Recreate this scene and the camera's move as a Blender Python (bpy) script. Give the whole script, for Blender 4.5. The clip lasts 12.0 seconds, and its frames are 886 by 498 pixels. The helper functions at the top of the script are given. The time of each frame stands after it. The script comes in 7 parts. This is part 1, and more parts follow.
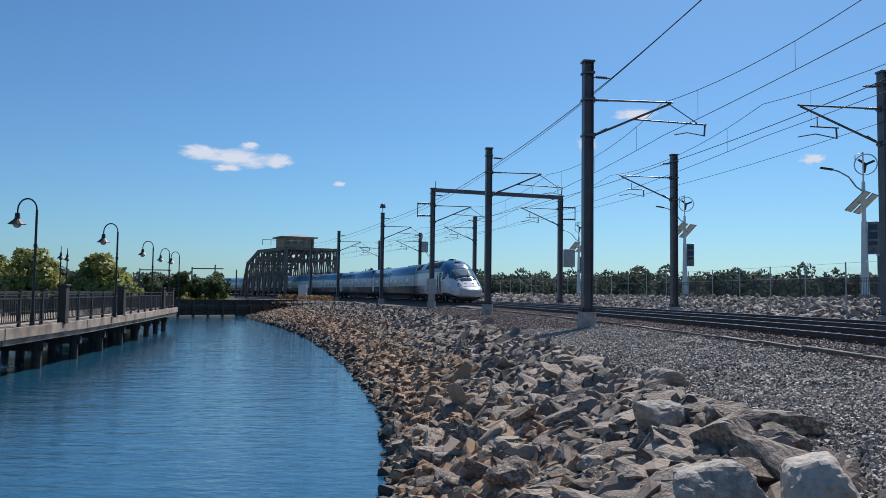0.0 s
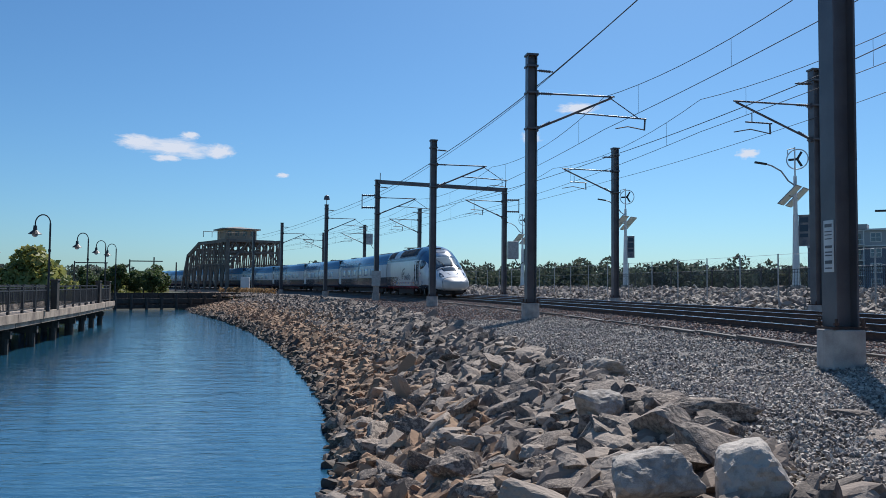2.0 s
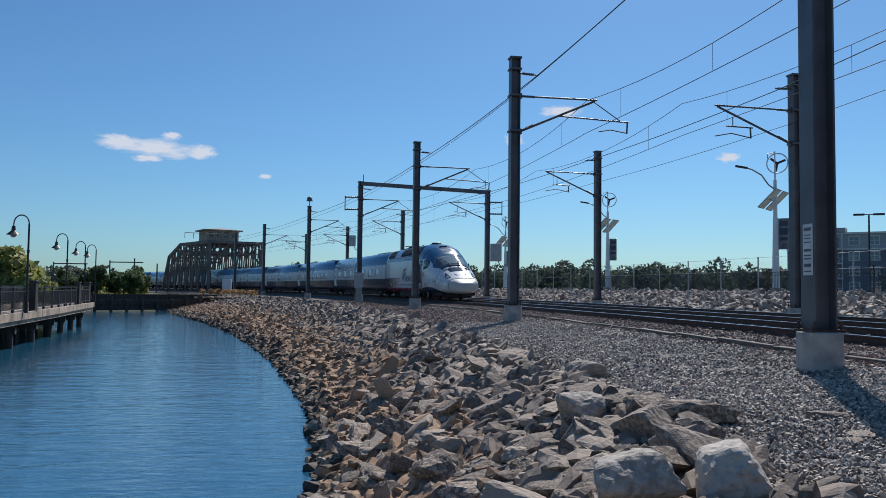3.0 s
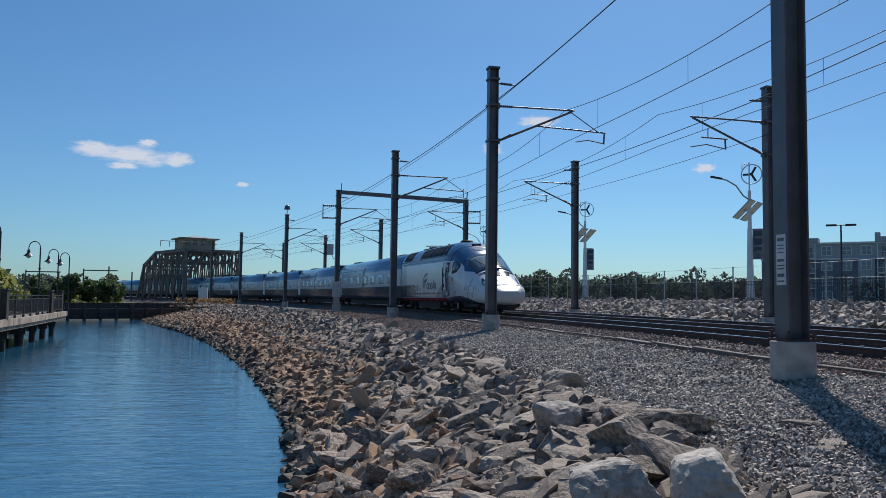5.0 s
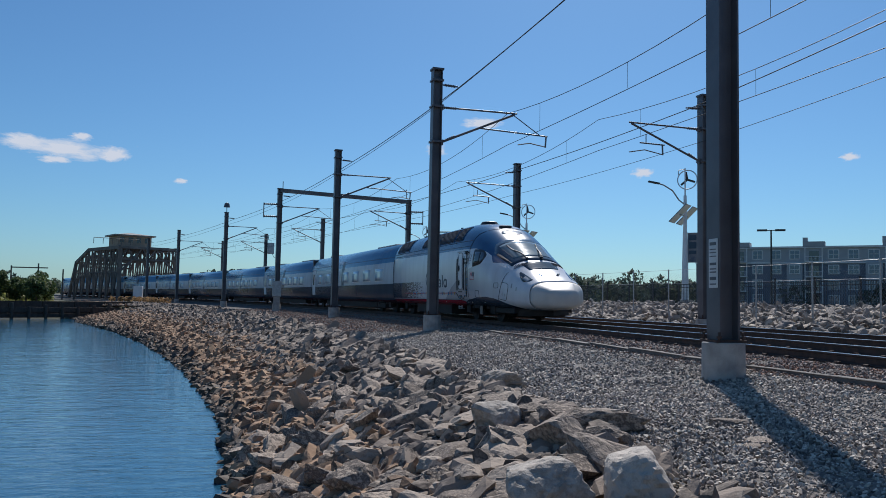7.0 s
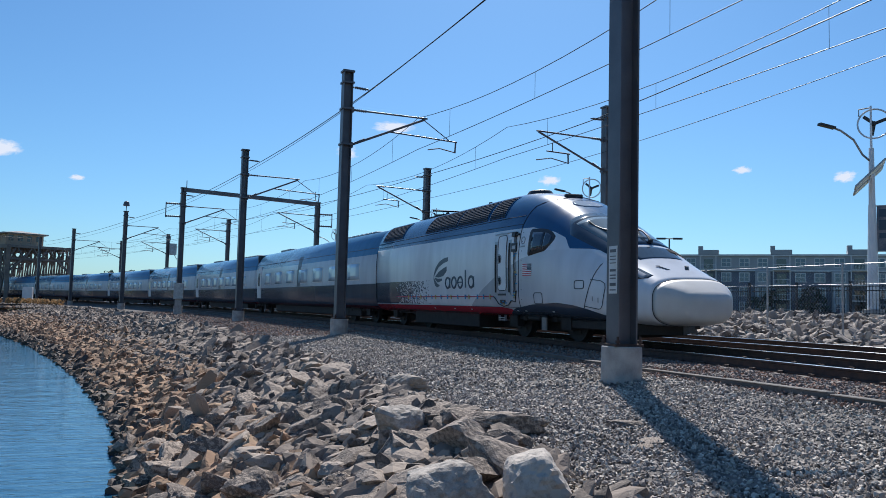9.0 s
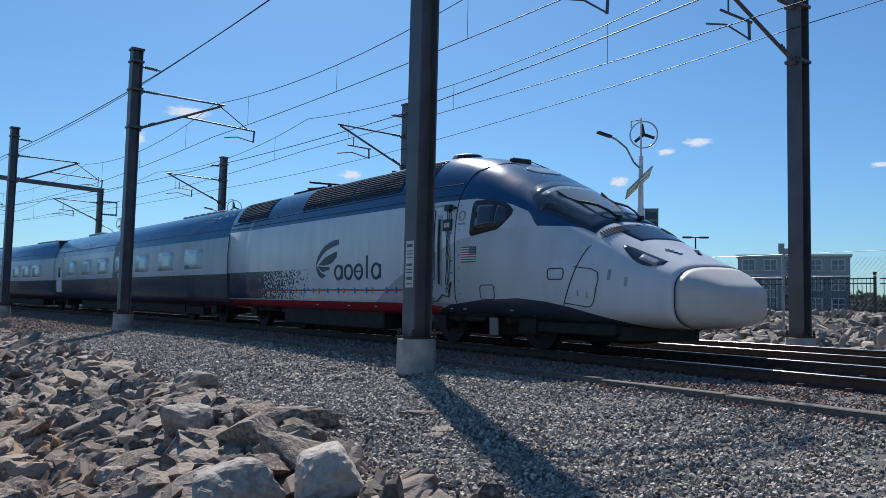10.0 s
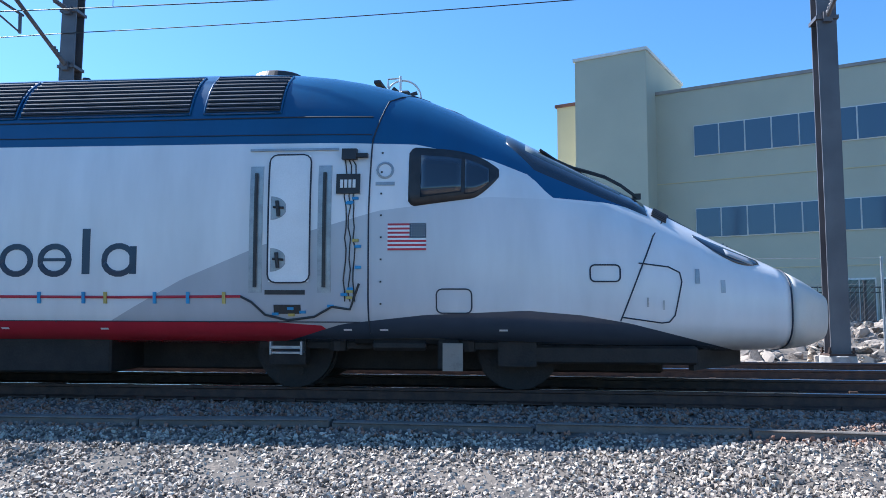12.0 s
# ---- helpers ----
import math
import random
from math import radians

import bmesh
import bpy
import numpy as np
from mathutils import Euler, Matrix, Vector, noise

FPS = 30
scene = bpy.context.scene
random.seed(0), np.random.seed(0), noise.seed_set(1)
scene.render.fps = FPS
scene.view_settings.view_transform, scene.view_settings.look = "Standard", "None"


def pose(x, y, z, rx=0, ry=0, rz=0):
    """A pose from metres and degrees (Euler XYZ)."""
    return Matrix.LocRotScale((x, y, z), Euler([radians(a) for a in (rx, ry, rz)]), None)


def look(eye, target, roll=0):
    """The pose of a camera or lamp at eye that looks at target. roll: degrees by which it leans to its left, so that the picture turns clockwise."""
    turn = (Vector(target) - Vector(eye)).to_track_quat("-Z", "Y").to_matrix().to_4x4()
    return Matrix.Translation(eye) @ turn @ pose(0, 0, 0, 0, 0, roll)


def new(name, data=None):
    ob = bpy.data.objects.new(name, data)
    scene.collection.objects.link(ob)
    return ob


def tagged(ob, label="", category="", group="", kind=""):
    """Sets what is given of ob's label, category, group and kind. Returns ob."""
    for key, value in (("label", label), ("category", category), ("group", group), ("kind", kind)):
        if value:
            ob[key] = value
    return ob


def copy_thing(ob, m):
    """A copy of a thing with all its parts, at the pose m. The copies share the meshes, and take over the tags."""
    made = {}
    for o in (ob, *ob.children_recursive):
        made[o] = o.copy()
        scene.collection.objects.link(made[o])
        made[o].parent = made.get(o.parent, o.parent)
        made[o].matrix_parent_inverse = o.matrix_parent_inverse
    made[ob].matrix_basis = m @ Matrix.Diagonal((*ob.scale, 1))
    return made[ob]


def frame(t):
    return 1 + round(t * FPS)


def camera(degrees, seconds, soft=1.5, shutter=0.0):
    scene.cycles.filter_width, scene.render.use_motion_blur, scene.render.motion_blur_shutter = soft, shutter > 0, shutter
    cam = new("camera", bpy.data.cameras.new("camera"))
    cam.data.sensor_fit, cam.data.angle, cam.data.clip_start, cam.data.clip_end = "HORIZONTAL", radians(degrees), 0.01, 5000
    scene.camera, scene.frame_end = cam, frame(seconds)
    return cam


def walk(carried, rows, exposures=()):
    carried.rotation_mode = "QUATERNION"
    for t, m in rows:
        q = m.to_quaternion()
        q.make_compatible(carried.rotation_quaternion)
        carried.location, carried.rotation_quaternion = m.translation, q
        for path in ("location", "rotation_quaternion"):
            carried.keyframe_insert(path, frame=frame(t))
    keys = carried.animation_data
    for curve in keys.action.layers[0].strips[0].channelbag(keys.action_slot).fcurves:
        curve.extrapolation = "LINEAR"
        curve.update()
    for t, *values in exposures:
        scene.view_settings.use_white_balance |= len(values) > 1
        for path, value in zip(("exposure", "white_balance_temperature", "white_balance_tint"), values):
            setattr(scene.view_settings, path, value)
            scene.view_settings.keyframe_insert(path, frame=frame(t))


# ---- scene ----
from math import sin, cos, pi, atan2, hypot

# ---------------------------------------------------------------- camera
cam = camera(59.09, 12.0, soft=0.5)
PATH = [
    (0.0, pose(-0.071, 0.028, 1.450, 93.29, -0.77, -0.10)),
    (0.5, pose(-0.064, 0.043, 1.447, 93.07, -0.76, -1.05)),
    (1.0, pose(-0.061, 0.042, 1.447, 92.88, -0.67, -2.10)),
    (1.5, pose(-0.058, 0.047, 1.448, 92.74, -0.64, -3.22)),
    (2.0, pose(-0.052, 0.047, 1.448, 92.76, -0.54, -4.13)),
    (2.5, pose(-0.054, 0.042, 1.450, 92.85, -0.57, -4.84)),
    (3.0, pose(-0.055, 0.041, 1.450, 92.92, -0.67, -5.38)),
    (5.0, pose(-0.040, 0.048, 1.452, 93.60, -0.75, -6.98)),
    (5.5, pose(-0.039, 0.048, 1.450, 93.68, -0.86, -7.55)),
    (6.0, pose(-0.039, 0.038, 1.450, 93.65, -0.87, -8.77)),
    (6.5, pose(-0.038, 0.033, 1.451, 93.63, -1.02, -10.01)),
    (7.0, pose(-0.031, 0.018, 1.454, 93.70, -1.11, -11.22)),
    (9.0, pose(0.012, 0.015, 1.455, 94.14, -1.45, -17.87)),
    (9.5, pose(0.032, 0.003, 1.451, 94.21, -1.51, -24.24)),
    (10.0, pose(0.034, -0.003, 1.451, 94.05, -1.32, -32.48)),
    (10.5, pose(0.068, -0.043, 1.451, 94.15, -0.95, -40.88)),
    (11.0, pose(0.137, -0.058, 1.447, 94.68, -0.62, -53.09)),
    (11.5, pose(0.164, -0.106, 1.449, 95.12, -0.48, -67.16)),
    (12.0, pose(0.226, -0.169, 1.449, 95.43, -0.23, -82.41)),
]
EXPOSURES = [(0.0, 0.07, 5800, 10), (1.0, 0.10, 5800, 10), (2.4, 0.14, 5800, 10), (3.0, 0.0, 5800, 10), (7.0, -0.06, 5800, 10), (9.0, 0.3, 5800, 10), (9.5, 0.27, 5800, 10), (10.0, 0.17, 5800, 10), (10.5, 0.22, 5750, 10), (11.0, 0.5, 5600, 10), (11.5, 0.86, 5550, 10), (12.0, 1.27, 5500, 10)]
walk(cam, PATH, EXPOSURES)

# ---------------------------------------------------------------- sky and sun
SUN_AZ = math.atan2(0.40, 0.915)      # from +y towards +x
SUN_EL = radians(47)
world = bpy.data.worlds.new("sky")
scene.world = world
world.use_nodes = True
wn = world.node_tree
sky = wn.nodes.new("ShaderNodeTexSky")
sky.sky_type = "NISHITA"
sky.sun_disc = False
sky.sun_elevation = SUN_EL
sky.sun_rotation = SUN_AZ
sky.air_density, sky.dust_density, sky.ozone_density = 1.0, 0.5, 2.0
wn.nodes["Background"].inputs["Strength"].default_value = 0.075
tint = wn.nodes.new("ShaderNodeMix")
tint.data_type, tint.blend_type = "RGBA", "MULTIPLY"
tint.inputs["Factor"].default_value = 1.0
tint.inputs["B"].default_value = (0.655, 0.945, 1.12, 1)
wn.links.new(sky.outputs[0], tint.inputs["A"])
wn.links.new(tint.outputs["Result"], wn.nodes["Background"].inputs["Color"])
sun = new("sun", bpy.data.lights.new("sun", "SUN"))
sun.data.energy, sun.data.angle, sun.data.color = 5.0, radians(0.53), (1.0, 0.90, 0.78)
sun.matrix_world = look((sin(SUN_AZ) * cos(SUN_EL) * 100, cos(SUN_AZ) * cos(SUN_EL) * 100, sin(SUN_EL) * 100), (0, 0, 0))

# ---------------------------------------------------------------- materials
def mat(name, c1, c2=None, scale=3.0, rough=0.6, metal=0.0, bump=0.2, fine=40.0, c3=None, rand=0.0, spec=0.5, island=0.0):
    """A procedural surface: two colours mixed by coarse noise, fine grain, bump, and a tint per object or per island."""
    m = bpy.data.materials.new(name)
    m.use_nodes = True
    nt = m.node_tree
    b = nt.nodes["Principled BSDF"]
    L = nt.links.new
    tc = nt.nodes.new("ShaderNodeTexCoord")
    n1 = nt.nodes.new("ShaderNodeTexNoise")
    n1.inputs["Scale"].default_value, n1.inputs["Detail"].default_value = scale, 6
    n2 = nt.nodes.new("ShaderNodeTexNoise")
    n2.inputs["Scale"].default_value, n2.inputs["Detail"].default_value = fine, 4
    L(tc.outputs["Object"], n1.inputs["Vector"])
    L(tc.outputs["Object"], n2.inputs["Vector"])
    ramp = nt.nodes.new("ShaderNodeValToRGB")
    c2 = c2 or tuple(v * 0.7 for v in c1)
    ramp.color_ramp.elements[0].position, ramp.color_ramp.elements[0].color = 0.35, (*c1, 1)
    ramp.color_ramp.elements[1].position, ramp.color_ramp.elements[1].color = 0.65, (*c2, 1)
    if c3:
        e = ramp.color_ramp.elements.new(0.8)
        e.color = (*c3, 1)
    mixf = nt.nodes.new("ShaderNodeMath")
    mixf.operation = "MULTIPLY_ADD"
    mixf.inputs[1].default_value, mixf.inputs[2].default_value = 0.35, -0.17
    L(n2.outputs[0], mixf.inputs[0])
    add = nt.nodes.new("ShaderNodeMath")
    L(n1.outputs[0], add.inputs[0])
    L(mixf.outputs[0], add.inputs[1])
    src = add.outputs[0]
    if rand or island:
        if island:
            g = nt.nodes.new("ShaderNodeNewGeometry").outputs["Random Per Island"]
        else:
            g = nt.nodes.new("ShaderNodeObjectInfo").outputs["Random"]
        ma = nt.nodes.new("ShaderNodeMath")
        ma.operation = "MULTIPLY_ADD"
        ma.inputs[1].default_value, ma.inputs[2].default_value = (rand or island), -(rand or island) / 2
        L(g, ma.inputs[0])
        a2 = nt.nodes.new("ShaderNodeMath")
        L(src, a2.inputs[0])
        L(ma.outputs[0], a2.inputs[1])
        src = a2.outputs[0]
    L(src, ramp.inputs[0])
    L(ramp.outputs[0], b.inputs["Base Color"])
    b.inputs["Roughness"].default_value, b.inputs["Metallic"].default_value = rough, metal
    b.inputs["Specular IOR Level"].default_value = spec
    if bump:
        bp = nt.nodes.new("ShaderNodeBump")
        bp.inputs["Strength"].default_value, bp.inputs["Distance"].default_value = bump, 0.02
        L(add.outputs[0], bp.inputs["Height"])
        L(bp.outputs[0], b.inputs["Normal"])
    return m


def glass_mat(name, tint, rough=0.05):
    m = bpy.data.materials.new(name)
    m.use_nodes = True
    nt = m.node_tree
    b = nt.nodes["Principled BSDF"]
    n = nt.nodes.new("ShaderNodeTexNoise")
    n.inputs["Scale"].default_value = 4
    r = nt.nodes.new("ShaderNodeMapRange")
    r.inputs["To Min"].default_value, r.inputs["To Max"].default_value = rough, rough + 0.08
    nt.links.new(n.outputs[0], r.inputs["Value"])
    nt.links.new(r.outputs[0], b.inputs["Roughness"])
    b.inputs["Base Color"].default_value = (*tint, 1)
    b.inputs["Specular IOR Level"].default_value = 0.9
    return m


def livery(name, zones, speckle=None):
    """Train paint. zones: (colour, [(y, z), ...]) from the top down; each colour fills below its line, over the colour before."""
    m = bpy.data.materials.new(name)
    m.use_nodes = True
    nt = m.node_tree
    L = nt.links.new
    b = nt.nodes["Principled BSDF"]
    tc = nt.nodes.new("ShaderNodeTexCoord")
    sep = nt.nodes.new("ShaderNodeSeparateXYZ")
    L(tc.outputs["Object"], sep.inputs[0])
    fy = nt.nodes.new("ShaderNodeMapRange")
    fy.inputs["From Min"].default_value, fy.inputs["From Max"].default_value = -12, 12
    L(sep.outputs["Y"], fy.inputs["Value"])
    col = None
    for c, line, *fade in zones:
        if col is None:
            rgb = nt.nodes.new("ShaderNodeRGB")
            rgb.outputs[0].default_value = (*c, 1)
            col = rgb.outputs[0]
            continue
        fc = nt.nodes.new("ShaderNodeFloatCurve")
        cu = fc.mapping.curves[0]
        pts = [((y + 12) / 24, z / 5) for y, z in line]
        cu.points[0].location, cu.points[1].location = pts[0], pts[-1]
        for p in pts[1:-1]:
            cu.points.new(*p)
        for p in cu.points:
            p.handle_type = "VECTOR"
        fc.mapping.update()
        L(fy.outputs[0], fc.inputs["Value"])
        mu = nt.nodes.new("ShaderNodeMath")
        mu.operation = "MULTIPLY"
        mu.inputs[1].default_value = 5
        L(fc.outputs[0], mu.inputs[0])
        lt = nt.nodes.new("ShaderNodeMath")
        lt.operation = "LESS_THAN"
        L(sep.outputs["Z"], lt.inputs[0])
        L(mu.outputs[0], lt.inputs[1])
        mx = nt.nodes.new("ShaderNodeMix")
        mx.data_type = "RGBA"
        f = lt.outputs[0]
        if fade:
            fr = nt.nodes.new("ShaderNodeMapRange")
            fr.inputs["From Min"].default_value, fr.inputs["From Max"].default_value = fade[0]
            fr.inputs["To Min"].default_value, fr.inputs["To Max"].default_value = 1, 0.15
            L(sep.outputs["Y"], fr.inputs["Value"])
            mf = nt.nodes.new("ShaderNodeMath")
            mf.operation = "MULTIPLY"
            L(f, mf.inputs[0])
            L(fr.outputs[0], mf.inputs[1])
            f = mf.outputs[0]
        L(f, mx.inputs["Factor"])
        L(col, mx.inputs["A"])
        mx.inputs["B"].default_value = (*c, 1)
        col = mx.outputs["Result"]
    if speckle:
        c, y0, y1, z0, z1 = speckle
        vo = nt.nodes.new("ShaderNodeTexVoronoi")
        vo.inputs["Scale"].default_value = 26
        L(tc.outputs["Object"], vo.inputs["Vector"])
        sp = nt.nodes.new("ShaderNodeSeparateColor")
        L(vo.outputs["Color"], sp.inputs[0])
        fade = nt.nodes.new("ShaderNodeMapRange")
        fade.inputs["From Min"].default_value, fade.inputs["From Max"].default_value = y0, y1
        fade.inputs["To Min"].default_value, fade.inputs["To Max"].default_value = 1.05, 0.0
        L(sep.outputs["Y"], fade.inputs["Value"])
        lt = nt.nodes.new("ShaderNodeMath")
        lt.operation = "LESS_THAN"
        L(sp.outputs[0], lt.inputs[0])
        L(fade.outputs[0], lt.inputs[1])
        f = lt.outputs[0]
        for op, v in (("LESS_THAN", z1), ("GREATER_THAN", z0)):
            q = nt.nodes.new("ShaderNodeMath")
            q.operation = op
            q.inputs[1].default_value = v
            L(sep.outputs["Z"], q.inputs[0])
            w = nt.nodes.new("ShaderNodeMath")
            w.operation = "MULTIPLY"
            L(f, w.inputs[0])
            L(q.outputs[0], w.inputs[1])
            f = w.outputs[0]
        mx = nt.nodes.new("ShaderNodeMix")
        mx.data_type = "RGBA"
        L(f, mx.inputs["Factor"])
        L(col, mx.inputs["A"])
        mx.inputs["B"].default_value = (*c, 1)
        col = mx.outputs["Result"]
    dirt = nt.nodes.new("ShaderNodeTexNoise")
    dirt.inputs["Scale"].default_value, dirt.inputs["Detail"].default_value = 1.6, 8
    st = nt.nodes.new("ShaderNodeMapping")
    st.inputs["Scale"].default_value = (1, 1.6, 0.35)
    L(tc.outputs["Object"], st.inputs["Vector"])
    L(st.outputs[0], dirt.inputs["Vector"])
    dr = nt.nodes.new("ShaderNodeMapRange")
    dr.inputs["From Min"].default_value, dr.inputs["From Max"].default_value = 0.3, 0.75
    dr.inputs["To Min"].default_value, dr.inputs["To Max"].default_value = 1.0, 0.82
    L(dirt.outputs[0], dr.inputs["Value"])
    mm = nt.nodes.new("ShaderNodeMix")
    mm.data_type, mm.blend_type = "RGBA", "MULTIPLY"
    mm.inputs["Factor"].default_value = 1
    L(col, mm.inputs["A"])
    L(dr.outputs[0], mm.inputs["B"])
    L(mm.outputs["Result"], b.inputs["Base Color"])
    rr = nt.nodes.new("ShaderNodeMapRange")
    rr.inputs["To Min"].default_value, rr.inputs["To Max"].default_value = 0.13, 0.30
    L(dirt.outputs[0], rr.inputs["Value"])
    L(rr.outputs[0], b.inputs["Roughness"])
    return m


def water_mat():
    m = bpy.data.materials.new("river_water")
    m.use_nodes = True
    nt = m.node_tree
    L = nt.links.new
    b = nt.nodes["Principled BSDF"]
    b.inputs["Base Color"].default_value = (0.02, 0.085, 0.15, 1)
    b.inputs["Roughness"].default_value = 0.06
    b.inputs["IOR"].default_value = 1.7
    tc = nt.nodes.new("ShaderNodeTexCoord")
    mp = nt.nodes.new("ShaderNodeMapping")
    mp.inputs["Rotation"].default_value = (0, 0, radians(12))
    mp.inputs["Scale"].default_value = (0.55, 1.5, 1)
    L(tc.outputs["Object"], mp.inputs["Vector"])
    n1 = nt.nodes.new("ShaderNodeTexNoise")
    n1.inputs["Scale"].default_value, n1.inputs["Detail"].default_value, n1.inputs["Distortion"].default_value = 3.6, 6, 0.8
    n2 = nt.nodes.new("ShaderNodeTexNoise")
    n2.inputs["Scale"].default_value, n2.inputs["Detail"].default_value = 0.22, 2
    L(mp.outputs[0], n1.inputs["Vector"])
    L(tc.outputs["Object"], n2.inputs["Vector"])
    ad = nt.nodes.new("ShaderNodeMath")
    ad.operation = "MULTIPLY_ADD"
    ad.inputs[1].default_value = 1.6
    L(n2.outputs[0], ad.inputs[0])
    L(n1.outputs[0], ad.inputs[2])
    n3 = nt.nodes.new("ShaderNodeTexNoise")
    n3.inputs["Scale"].default_value, n3.inputs["Detail"].default_value = 1.1, 3
    L(mp.outputs[0], n3.inputs["Vector"])
    a2 = nt.nodes.new("ShaderNodeMath")
    a2.operation = "MULTIPLY_ADD"
    a2.inputs[1].default_value = 1.8
    L(n3.outputs[0], a2.inputs[0])
    L(ad.outputs[0], a2.inputs[2])
    bp = nt.nodes.new("ShaderNodeBump")
    bp.inputs["Strength"].default_value, bp.inputs["Distance"].default_value = 1.0, 0.018
    L(a2.outputs[0], bp.inputs["Height"])
    L(bp.outputs[0], b.inputs["Normal"])
    return m


